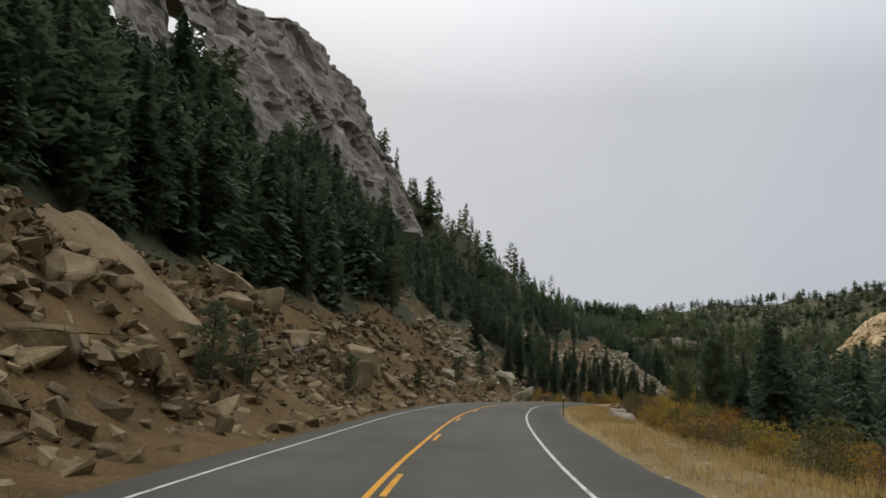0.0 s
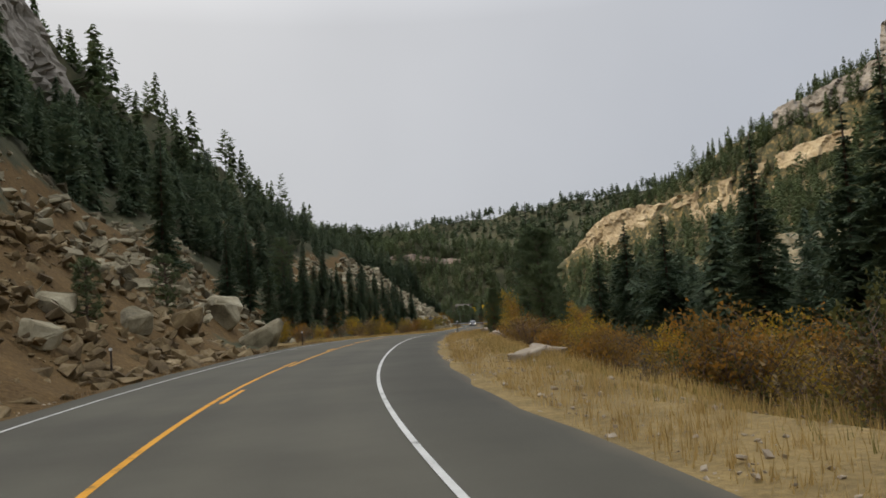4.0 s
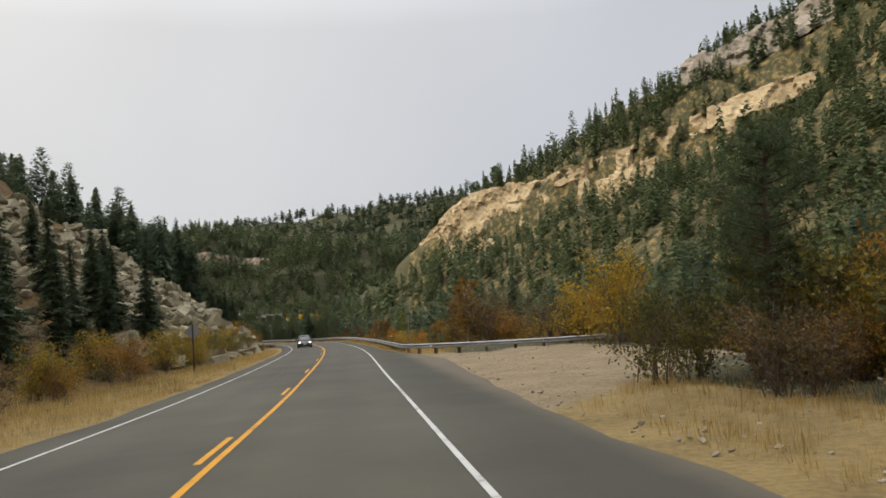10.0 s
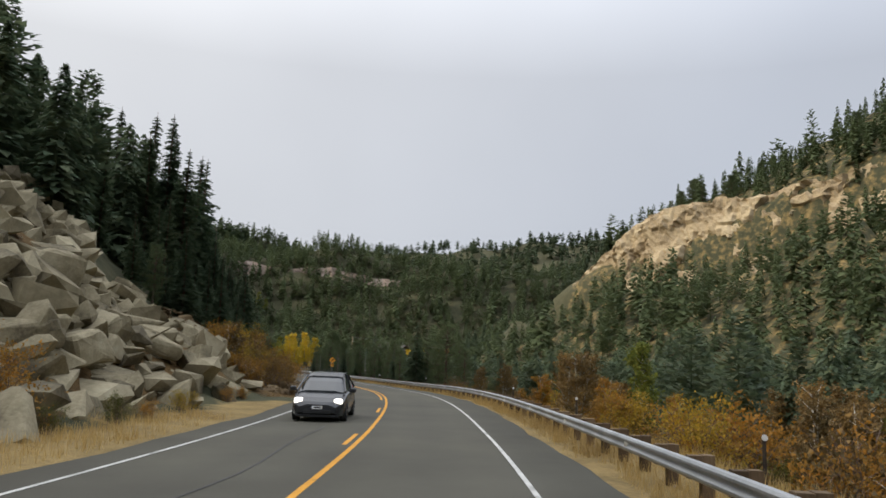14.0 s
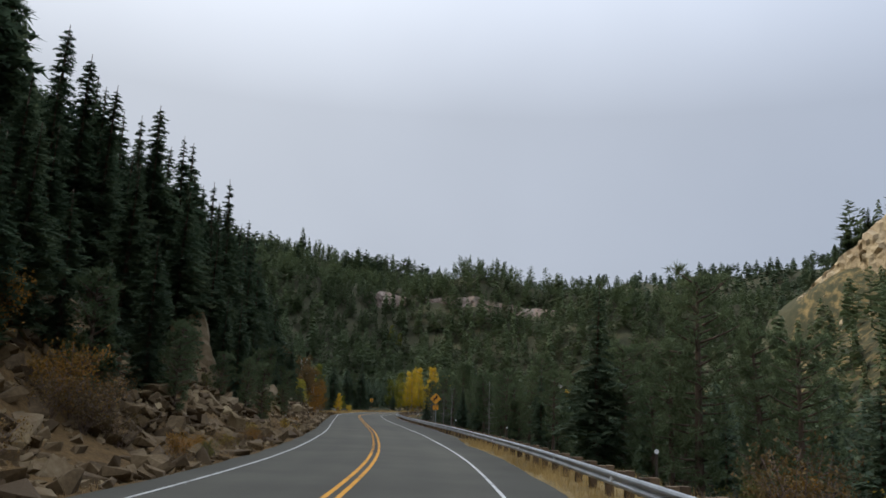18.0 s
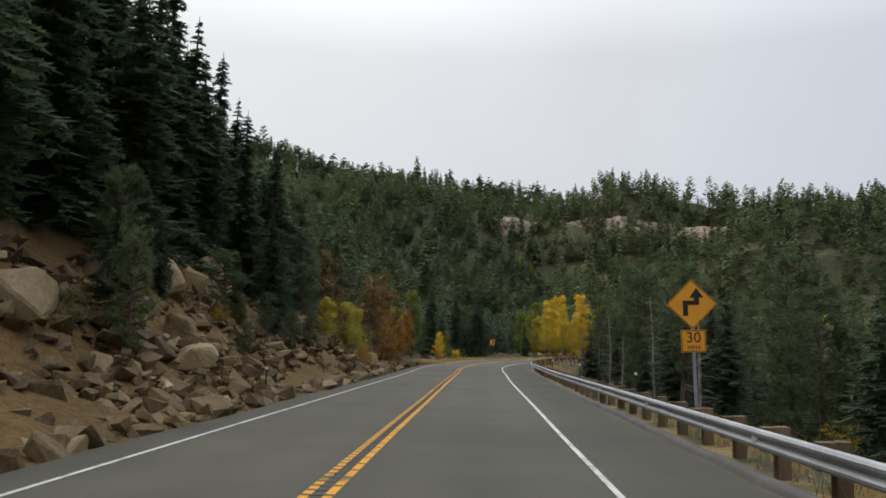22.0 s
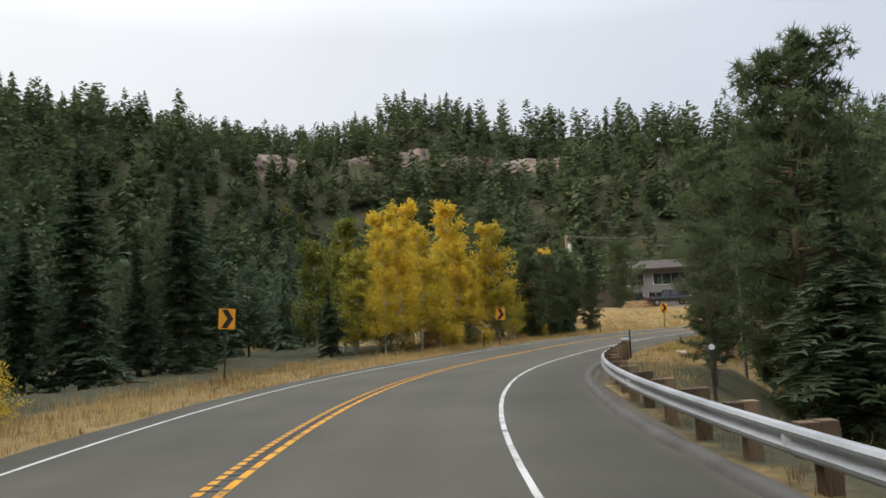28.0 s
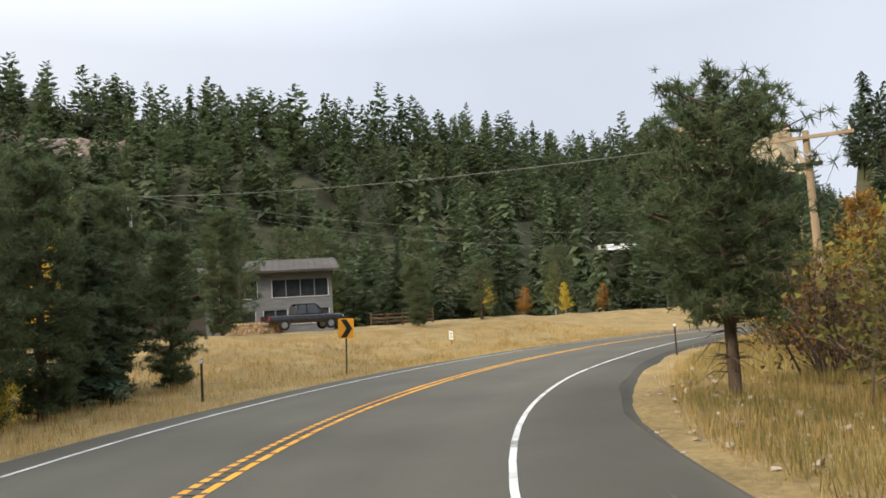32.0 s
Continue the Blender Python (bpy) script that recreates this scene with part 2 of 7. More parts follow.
def wear_asphalt():
    """Shoulders darker and dusty at their broken edges, faint wheel tracks, tone in long patches; by the distance from the centre line."""
    m = MAT["asphalt"]
    n, l = m.node_tree.nodes, m.node_tree.links
    b = n["Principled BSDF"]
    base = b.inputs["Base Color"].links[0].from_socket
    at, ab = n.new("ShaderNodeAttribute"), n.new("ShaderNodeMath")
    at.attribute_name = "across"
    ab.operation = "ABSOLUTE"
    l.new(at.outputs["Fac"], ab.inputs[0])
    wob = noise_node(n, l, 0.35, 5, 0.65)
    off = n.new("ShaderNodeMath")
    off.operation = "MULTIPLY_ADD"
    l.new(wob.outputs["Fac"], off.inputs[0])
    off.inputs[1].default_value, off.inputs[2].default_value = 0.9, -0.45
    add, div = n.new("ShaderNodeMath"), n.new("ShaderNodeMath")
    add.operation, div.operation = "ADD", "DIVIDE"
    l.new(ab.outputs[0], add.inputs[0])
    l.new(off.outputs[0], add.inputs[1])
    l.new(add.outputs[0], div.inputs[0])
    div.inputs[1].default_value = 6.0
    tone = ramp_node(n, [(0.02, (0.92, 0.92, 0.92)), (0.14, (1.04, 1.04, 1.03)), (0.29, (0.93, 0.93, 0.93)), (0.42, (1.05, 1.05, 1.04)), (0.55, (0.95, 0.95, 0.95)), (0.62, (0.82, 0.82, 0.81)), (0.74, (0.70, 0.70, 0.68))])
    l.new(div.outputs[0], tone.inputs["Fac"])
    c = mix_node(n, l, 1.0, base, tone.outputs["Color"], "MULTIPLY")
    dust = ramp_node(n, [(0.86, (0, 0, 0)), (0.98, (0.55, 0.55, 0.55))])
    l.new(div.outputs[0], dust.inputs["Fac"])
    c = mix_node(n, l, dust.outputs["Color"], c, (0.20, 0.155, 0.105))
    patch = noise_node(n, l, 0.045, 4, 0.6)
    pr = ramp_node(n, [(0.40, (0.90, 0.90, 0.91)), (0.60, (1.06, 1.05, 1.04))])
    l.new(patch.outputs["Fac"], pr.inputs["Fac"])
    c = mix_node(n, l, 1.0, c, pr.outputs["Color"], "MULTIPLY")
    l.new(c, b.inputs["Base Color"])


wear_asphalt()


# ---- the plan: road centre line, ridges, ground ----
ROAD = [(-3.85, -67.0, -0.73), (-1.52, -7.05, -1.52), (-0.43, 20.95, -1.88), (2.14, 49.44, -2.04), (7.18, 77.16, -2.37), (19.38, 112.32, -3.04), (35.16, 146.34, -4.25), (51.96, 179.23, -5.56), (68.42, 211.84, -6.45), (81.81, 241.07, -7.28), (91.32, 266.86, -7.84), (98.49, 296.78, -8.73), (102.72, 324.77, -9.38), (105.58, 351.3, -9.91), (108.72, 381.09, -10.47), (112.05, 406.34, -10.78), (119.57, 428.8, -10.98), (130.95, 445.58, -11.15), (147.87, 458.82, -11.0), (171.89, 465.76, -10.86), (201.76, 466.1, -10.8)]


def catmull(pts, n):
    p = np.array(pts, float)
    p = np.vstack([2 * p[0] - p[1], p, 2 * p[-1] - p[-2]])
    u = np.linspace(0, 1, n, endpoint=False)[:, None]
    out = [0.5 * (2 * b + (c - a) * u + (2 * a - 5 * b + 4 * c - e) * u**2 + (3 * b - a - 3 * c + e) * u**3) for a, b, c, e in zip(p, p[1:], p[2:], p[3:])]
    return np.vstack([*out, p[-2:-1]])


fine_line = catmull(ROAD, 40)
run = np.r_[0, np.cumsum(np.linalg.norm(np.diff(fine_line[:, :2], axis=0), axis=1))]
LENGTH = float(run[-1])
STEP = 1.5
ST = np.arange(0, LENGTH, STEP)
LINE = np.stack([np.interp(ST, run, fine_line[:, k]) for k in range(3)], 1)
TAN = np.gradient(LINE[:, :2], axis=0)
TAN /= np.linalg.norm(TAN, axis=1)[:, None]
SIDE = np.stack([TAN[:, 1], -TAN[:, 0]], 1)


def on_road(s, o, up=0.0):
    """The place at s metres along the road, o metres right of its centre line, up over its surface."""
    q = [np.interp(s, ST, LINE[:, k]) for k in range(3)]
    d = np.array([np.interp(s, ST, SIDE[:, k]) for k in range(2)])
    d = d / np.linalg.norm(d, axis=0)
    return np.array([q[0] + d[0] * o, q[1] + d[1] * o, q[2] + up])


def road_yaw(s):
    """Degrees by which the road at s turns left of +y."""
    return math.degrees(math.atan2(-np.interp(s, ST, TAN[:, 0]), np.interp(s, ST, TAN[:, 1])))


def to_road(x, y):
    """Arrays of s and o for places x, y."""
    x, y = np.ravel(x).astype(float), np.ravel(y).astype(float)
    s, o = np.empty(len(x)), np.empty(len(x))
    for a in range(0, len(x), 4000):
        dx, dy = x[a : a + 4000, None] - LINE[None, :, 0], y[a : a + 4000, None] - LINE[None, :, 1]
        j = (dx * dx + dy * dy).argmin(1)
        k = np.arange(len(j))
        ex, ey = dx[k, j], dy[k, j]
        along = ex * TAN[j, 0] + ey * TAN[j, 1]
        across = ex * SIDE[j, 0] + ey * SIDE[j, 1]
        far = np.abs(along) > STEP
        s[a : a + 4000] = np.clip(ST[j] + np.clip(along, -STEP, STEP), 0, LENGTH)
        o[a : a + 4000] = np.where(far, np.sign(across + 1e-9) * np.hypot(ex, ey), across)
    return s, o


# crest lines: x, y, ground height; with the fall per metre to both sides
RIDGES = [
    (0.78, [(-190, -120, 130), (-150, 20, 132), (-112, 150, 126), (-75, 240, 112), (-16, 290, 75), (10, 266, 44), (46, 292, 22), (74, 318, 7)]),
    (0.70, [(-16, 290, 78), (-12, 380, 72), (12, 470, 52), (55, 590, 38), (140, 655, 44), (195, 628, 45), (262, 566, 33), (330, 545, 34), (420, 540, 40), (560, 600, 60)]),
    (0.50, [(-120, 640, 92), (-40, 705, 84), (95, 760, 75), (190, 745, 57), (260, 720, 40)]),
    (0.85, [(10, 240, 34), (45, 252, 15), (70, 262, 0), (84, 279, -6)]),
    (0.74, [(232, 452, -2), (247, 412, 44), (263, 382, 56), (280, 352, 73), (300, 322, 88), (340, 240, 122), (348, 110, 152), (330, -40, 155), (330, -260, 150)]),
    (0.42, [(150, 1250, 95), (420, 1080, 112), (640, 980, 140), (900, 860, 150), (1300, 700, 160)]),
]


def noise2(x, y, scale, seed=0):
    """A cheap smooth noise on arrays, about -1 to 1."""
    out = np.zeros_like(x, float)
    r = np.random.RandomState(seed)
    for k in range(6):
        a, f, p = r.uniform(0, 6.283), r.uniform(0.6, 1.7) / scale, r.uniform(0, 6.283)
        out += np.sin((x * math.cos(a) + y * math.sin(a)) * 6.283 * f + p)
    return out / 3.2


# brow of the tan cliff: x, y, height, drop
BROW = [(205, 433, 6, 12), (208, 428, 14, 18), (214, 419, 26, 26), (224, 400, 40, 32), (235, 372, 41, 30), (246, 342, 46, 30), (262, 312, 56, 28), (276, 284, 62, 20)]


def cliff_cut(x, y, z):
    """The slope falls away in front of the cliff's brow."""
    near, limit = np.full(x.shape, 1e9), np.full(x.shape, 1e9)
    for (ax, ay, az, ad), (bx, by, bz, bd) in zip(BROW, BROW[1:]):
        vx, vy = bx - ax, by - ay
        ln = math.hypot(vx, vy)
        raw = ((x - ax) * vx + (y - ay) * vy) / (ln * ln)
        u = np.clip(raw, 0, 1)
        d = np.hypot(x - ax - u * vx, y - ay - u * vy)
        front = ((x - ax) * vy - (y - ay) * vx) / ln
        beyond = np.abs(raw - u) * ln
        w = np.clip(front / 10, 0, 1)
        lim = az + u * (bz - az) - (ad + u * (bd - ad)) * w * w * (3 - 2 * w) + beyond * 1.2
        pick = (d < near) & (front > 0)
        limit = np.where(pick, lim, limit)
        near = np.where(pick, d, near)
    return np.minimum(z, limit)


def hills(x, y):
    z = np.full(x.shape, -60.0)
    for fall, pts in RIDGES:
        best = np.full(x.shape, -1e9)
        for (ax, ay, az), (bx, by, bz) in zip(pts, pts[1:]):
            vx, vy = bx - ax, by - ay
            u = np.clip(((x - ax) * vx + (y - ay) * vy) / (vx * vx + vy * vy), 0, 1)
            d = np.hypot(x - ax - u * vx, y - ay - u * vy)
            best = np.maximum(best, az + u * (bz - az) - fall * np.sqrt(d * d + 9) + 3 * fall)
        z = np.maximum(z, best) + 1.2 * np.log1p(np.exp(-np.abs(z - best) / 1.2))
    return z


def along(s, rows):
    r = np.array(rows, float)
    return np.interp(s, r[:, 0], r[:, 1])


LEFT_TOE = [(0, 6.4), (150, 6.6), (175, 8), (200, 12), (280, 12), (310, 9), (345, 7.5), (400, 6.4), (470, 6.2), (490, 8), (510, 12), (540, 18), (580, 34), (620, 40)]
LEFT_CUT = [(0, 0.80), (120, 0.74), (180, 0.9), (250, 0.8), (330, 0.72), (390, 0.78), (460, 0.8), (490, 0.5), (530, 0.22), (620, 0.25)]
RIGHT_LIP = [(0, 9), (230, 9), (250, 19), (285, 19), (300, 8.2), (520, 7.4), (540, 10), (620, 16)]
RIGHT_DEEP = [(0, 2.2), (240, 2.4), (300, 3.0), (345, 3.6), (380, 5), (500, 5), (535, 2.0), (620, 1.2)]


def terrain(x, y):
    """Ground height on arrays."""
    x, y = np.asarray(x, float), np.asarray(y, float)
    shape = x.shape
    x, y = x.ravel(), y.ravel()
    s, o = to_road(x, y)
    rz = np.interp(s, ST, LINE[:, 2])
    d = np.abs(o)
    h = cliff_cut(x, y, hills(x, y)) + 1.6 * noise2(x, y, 37, 3) + 0.7 * noise2(x, y, 11, 4) + np.minimum(d / 60, 2.2) * 1.5 * noise2(x, y, 70, 5)
    toe, cut = along(s, LEFT_TOE), along(s, LEFT_CUT)
    top_l = rz - 0.12 + np.maximum(d - toe, 0) * cut * (1 + 0.12 * noise2(x, y, 17, 6)) + np.clip(d - toe, 0, 1.5) * 0.35 * noise2(x, y, 5, 7)
    top_l = top_l + np.maximum(d - 55, 0) * 0.7
    lip, deep = along(s, RIGHT_LIP), along(s, RIGHT_DEEP)
    low_r = rz - 0.12 - np.minimum(np.maximum(d - lip, 0) * 0.55, deep)
    flat, rise = np.where(s > 590, 10, 26), np.where(s > 590, 3.0, 0.75)
    top_r = low_r + np.maximum(d - lip - flat, 0) * rise
    low_l = rz - 0.12 - np.minimum(np.maximum(d - toe - 6, 0) * 0.02, 1.0)
    low_l = low_l + np.clip((s - 565) / 12, 0, 1) * np.clip((d - 8) / 14, 0, 1) * 1.8
    z = np.where(o < 0, np.clip(h, low_l, np.maximum(top_l, low_l)), np.clip(h, low_r, np.maximum(top_r, low_r)))
    bump = np.clip((d - 6.5) / 4, 0, 1) * 0.16
    z = z + bump * noise2(x, y, 3.1, 8) + bump * 0.7 * noise2(x, y, 1.3, 9)
    z = np.where(d < 6.0, rz - 0.14 - 0.05 * (d > 5.2), z)
    return z.reshape(shape)


def ground_at(x, y):
    return float(terrain(np.array([x]), np.array([y]))[0])


def np_mesh(name, verts, faces, mats=(), index=None, smooth=False):
    """A mesh from arrays; faces all of one number of corners."""
    me = bpy.data.meshes.new(name)
    verts, faces = np.asarray(verts, np.float32), np.asarray(faces, np.int32)
    k = faces.shape[1]
    me.vertices.add(len(verts))
    me.vertices.foreach_set("co", verts.ravel())
    me.loops.add(faces.size)
    me.loops.foreach_set("vertex_index", faces.ravel())
    me.polygons.add(len(faces))
    me.polygons.foreach_set("loop_start", np.arange(0, faces.size, k, dtype=np.int32))
    if index is not None:
        me.polygons.foreach_set("material_index", np.asarray(index, np.int32))
    me.polygons.foreach_set("use_smooth", np.full(len(faces), smooth))
    for m in mats:
        me.materials.append(m)
    me.update(calc_edges=True)
    me.validate()
    return me


TALUS = [(50, 178, 3.4, 20), (165, 215, 9, 27), (230, 352, 7.6, 36), (343, 508, 3.4, 15.5)]  # stretches of loose rock on the left: s from, s to, o from, o to


def talus_mask(s, o):
    m = np.zeros(len(s))
    for a, b, c, e in TALUS:
        m = np.maximum(m, np.clip((s - a) / 8, 0, 1) * np.clip((b - s) / 8, 0, 1) * np.clip((-o - c) / 1.5, 0, 1) * np.clip((e + o) / 5, 0, 1))
    return m


def pullout_mask(s, o):
    return np.clip((s - 238) / 8, 0, 1) * np.clip((281 - s) / 3, 0, 1) * np.clip((o - 4.2) / 1, 0, 1) * np.clip((19 + noise2(s, o, 9, 2) - o) / 2, 0, 1) * np.clip((s - 242 - (o - 5) * 1.25) / 4, 0, 1)


def build_ground():
    xs = np.r_[-2500, -1500, -900, -600, np.arange(-420, -160, 20), np.arange(-160, -30, 6), np.arange(-30, 250, 2.5), np.arange(250, 420, 7), np.arange(420, 900, 30), 1100, 1600, 2600]
    ys = np.r_[-1500, -800, -400, np.arange(-240, -90, 20), np.arange(-90, 510, 2.5), np.arange(510, 720, 6), np.arange(720, 1300, 30), 1500, 2000, 3000]
    gx, gy = np.meshgrid(xs, ys)
    z = terrain(gx, gy)
    n, m = len(xs), len(ys)
    i = np.arange(n * m).reshape(m, n)
    quads = np.stack([i[:-1, :-1], i[:-1, 1:], i[1:, 1:], i[1:, :-1]], -1).reshape(-1, 4)
    me = np_mesh("ground", np.stack([gx, gy, z], -1).reshape(-1, 3), quads, [MAT["ground"]], smooth=True)
    s, o = to_road(gx, gy)
    talus, pull = talus_mask(s, o), pullout_mask(s, o)
    wide = np.where(o < 0, along(s, LEFT_TOE) + 0.4, along(s, [(0, 13), (230, 13), (300, 9), (520, 8.5), (540, 17), (620, 26)]))
    wide = np.where((o < 0) & (s > 552), 42, wide)
    wide = np.where((o < 0) & (s > 504) & (s <= 552), 9.5, wide)
    wide = np.where((o > 0) & (s > 408) & (s < 534), 7.6, wide)
    # bare soil and litter, no grass, below the two rubble slopes
    wide = np.where((o < 0) & ((s < 182) | ((s > 342) & (s < 504))), 0, wide)
    grass = np.clip((wide - np.abs(o)) / 3, 0, 1)
    # dry grass shows between the trees of the eastern slope
    grass = np.maximum(grass, np.where((o > 42) & (gx.ravel() > 120) & (gy.ravel() < 440), 0.40, 0))
    zone = np.stack([talus, grass, pull, np.ones_like(s)], 1)
    col = me.color_attributes.new("zone", "FLOAT_COLOR", "POINT")
    col.data.foreach_set("color", zone.astype(np.float32).ravel())
    return tagged(new("ground", me), "canyon ground of dry grass, ochre soil and forest floor", "ground", kind="structure")


build_ground()


def ribbon(s0, s1, o0, o1, up0, up1=None, step=1.5):
    """Corners and faces of a strip along the road; o0, o1, up0, up1 are numbers or functions of s."""
    ss = np.linspace(s0, s1, max(2, int((s1 - s0) / step) + 1))
    val = lambda v: v(ss) if callable(v) else np.full(len(ss), float(v))  # noqa: E731
    a, b = on_road(ss, val(o0), val(up0)).T, on_road(ss, val(o1), val(up0 if up1 is None else up1)).T
    v = np.stack([a, b], 1).reshape(-1, 3)
    i = np.arange(len(ss) - 1) * 2
    return v, np.stack([i, i + 1, i + 3, i + 2], 1)


def joined(pieces):
    vs, fs, k = [], [], 0
    for v, f in pieces:
        vs.append(v)
        fs.append(f + k)
        k += len(v)
    return np.vstack(vs), np.vstack(fs)


PAVED_R = [(0, 5.3), (200, 5.4), (235, 5.6), (250, 5.9), (262, 6.4), (271, 7.1), (277, 6.6), (283, 5.8), (288, 5.2), (294, 4.8), (300, 4.7), (404, 4.9), (414, 5.5), (460, 5.7), (500, 5.75), (536, 5.7), (560, 5.0), (620, 4.6)]


def build_road():
    right = lambda s: along(s, PAVED_R) + 0.10 * noise2(s, s * 0, 7, 11) + 0.07 * noise2(s, s * 0, 2.6, 13)  # noqa: E731
    left = lambda s: -4.25 + 0.1 * noise2(s, s * 0, 8, 12)  # noqa: E731
    cuts = [k / 7 for k in range(8)]
    pieces = []
    for a, b in zip(cuts, cuts[1:]):
        pieces.append(ribbon(1, LENGTH - 2, lambda s, b=b: left(s) * b, lambda s, a=a: left(s) * a, -0.03 * b, -0.03 * a))
        pieces.append(ribbon(1, LENGTH - 2, lambda s, a=a: right(s) * a, lambda s, b=b: right(s) * b, -0.03 * a, -0.03 * b))
    pieces += [
        ribbon(1, LENGTH - 2, lambda s: left(s) - 0.5, left, -0.3, -0.03),
        ribbon(1, LENGTH - 2, right, lambda s: right(s) + 0.5, -0.03, -0.3),
    ]
    v, f = joined(pieces)
    me = np_mesh("road", v, f, [MAT["asphalt"]])
    me.attributes.new("across", "FLOAT", "POINT").data.foreach_set("value", to_road(v[:, 0], v[:, 1])[1].astype(np.float32))
    tagged(new("road", me), "two-lane asphalt mountain road with worn grey surface", "road", kind="structure")


build_road()


LANE = 3.35
MAT["white_paint"] = surface("white_line_paint", [(0.30, (0.20, 0.195, 0.175)), (0.42, (0.50, 0.495, 0.455)), (0.8, (0.66, 0.655, 0.61))], 1.6, 22, 0.7, bump=0.1)
MAT["yellow_paint"] = surface("yellow_line_paint", [(0.28, (0.22, 0.13, 0.03)), (0.40, (0.62, 0.28, 0.015)), (0.8, (0.72, 0.35, 0.025))], 1.2, 14, 0.7, bump=0.1)
MAT["dust"] = surface("road_dust", [(0.4, (0.075, 0.069, 0.058)), (0.6, (0.15, 0.135, 0.11))], 2, 20, 0.9, bump=0.1)
MAT["tar"] = surface("crack_tar", [(0.3, (0.028, 0.027, 0.026)), (0.7, (0.05, 0.048, 0.045))], 2, 20, 0.6, bump=0.1)


def build_markings():
    def strip(name, s0, s1, o, w, mat, label):
        # a painted line lies 4 mm over the cambered surface
        up = 0.004 - 0.03 * max(abs(o) - w / 2, 0) / (7.6 if o > 1 else 5.2)
        v, f = ribbon(s0, s1, o - w / 2, o + w / 2, up)
        tagged(new(name, np_mesh(name, v, f, [MAT[mat]])), label, "road marking", kind="structure")
    r = np.random.RandomState(31)
    # the right edge line is chipped into lengths in the last bend
    strip("edge_line", 2, LENGTH - 4, -LANE, 0.085, "white_paint", "continuous white edge line, slightly worn")
    strip("edge_line", 2, 498, LANE, 0.09, "white_paint", "continuous white edge line, slightly worn")
    s = 498.0
    while s < 546:
        run_ = r.uniform(1.2, 5)
        strip("edge_line", s, s + run_, LANE, 0.085, "white_paint", "chipped white edge line in the bend")
        s += run_ + r.uniform(0.04, 0.14)
    # the lane widens through the last bend
    edge = lambda q: LANE + 0.17 * np.clip((q - 550) / 18, 0, 1) + 0.18 * np.clip((q - 566) / 7, 0, 1)  # noqa: E731
    v, f = ribbon(s, LENGTH - 4, lambda q: edge(q) - 0.045, lambda q: edge(q) + 0.045, -0.010)
    tagged(new("edge_line", np_mesh("edge_line", v, f, [MAT["white_paint"]])), "continuous white edge line, slightly worn", "road marking", kind="structure")
    strip("centre_line", 2, 152, -0.14, 0.11, "yellow_paint", "solid yellow centre line")
    strip("centre_line", 152, 344, 0.06, 0.11, "yellow_paint", "solid yellow centre line")
    for k in range(28):
        a = 6 + 12.19 * k if k < 17 else 201.0 + 13.2 * (k - 16)
        if a < 340:
            strip("centre_dash", a, a + 3.05, 0.09 if a < 150 else -0.17, 0.11, "yellow_paint", "broken yellow centre line dash")
    for o in (0.09, -0.17):
        strip("centre_line", 344, LENGTH - 4, o, 0.11, "yellow_paint", "one line of the double yellow centre line")
    # notches milled across the double line
    v, f = [], []
    for k in range(560):
        a = 392 + 0.305 * k
        v2, f2 = ribbon(a, a + 0.085, -0.22, 0.02 if k % 2 else 0.14, 0.0075, step=0.2)
        f.append(f2 + sum(len(q) for q in v))
        v.append(v2)
    tagged(new("rumble_strip", np_mesh("rumble_strip", np.vstack(v), np.vstack(f), [MAT["milled"]])), "rumble notches milled across the double yellow line", "rumble strip", kind="stuff")
    # sealed cracks
    for s0, s1, o in ((292, 325, -1.25), (352, 372, -1.5), (96, 120, 1.9), (258, 272, -1.4), (289, 297, 2.15)):
        w = lambda q, oo=o: oo + 0.15 * noise2(q, q * 0, 9, int(oo * 10) % 7)  # noqa: E731
        v, f = ribbon(s0, s1, lambda q: w(q) - 0.02, lambda q: w(q) + 0.02, 0.0)
        tagged(new("sealed_crack", np_mesh("sealed_crack", v, f, [MAT["tar"]])), "thin dark sealed crack in the asphalt", "crack", kind="structure")

    # a pale dusty seam where the shoulder was widened
    w = lambda q: 4.7 + 0.10 * noise2(q, q * 0, 8, 3)  # noqa: E731
    v, f = ribbon(533, 551, lambda q: w(q) - 0.018, lambda q: w(q) + 0.018, -0.019)
    tagged(new("pavement_seam", np_mesh("pavement_seam", v, f, [MAT["dust"]])), "pale dusty seam along the widened shoulder", "seam", kind="structure")


build_markings()


# ---- vegetation ----
def tube(pts, radii, sides=6):
    """A tapered tube through points: corners and triangles."""
    pts = np.asarray(pts, float)
    t = np.gradient(pts, axis=0)
    t /= np.linalg.norm(t, axis=1)[:, None] + 1e-9
    ref = np.where(np.abs(t[:, 2:3]) > 0.9, [[1.0, 0, 0]], [[0, 0, 1.0]])
    a = np.cross(t, ref)
    a /= np.linalg.norm(a, axis=1)[:, None] + 1e-9
    b = np.cross(t, a)
    ang = np.arange(sides) * 6.2832 / sides
    ring = a[:, None] * np.cos(ang)[None, :, None] + b[:, None] * np.sin(ang)[None, :, None]
    v = (pts[:, None] + ring * np.asarray(radii, float)[:, None, None]).reshape(-1, 3)
    f = []
    for i in range(len(pts) - 1):
        for j in range(sides):
            p, q = i * sides + j, i * sides + (j + 1) % sides
            f += [(p, q, q + sides), (p, q + sides, p + sides)]
    top = (len(pts) - 1) * sides
    f += [(top, top + j, top + j + 1) for j in range(1, sides - 1)]
    return v, np.array(f)


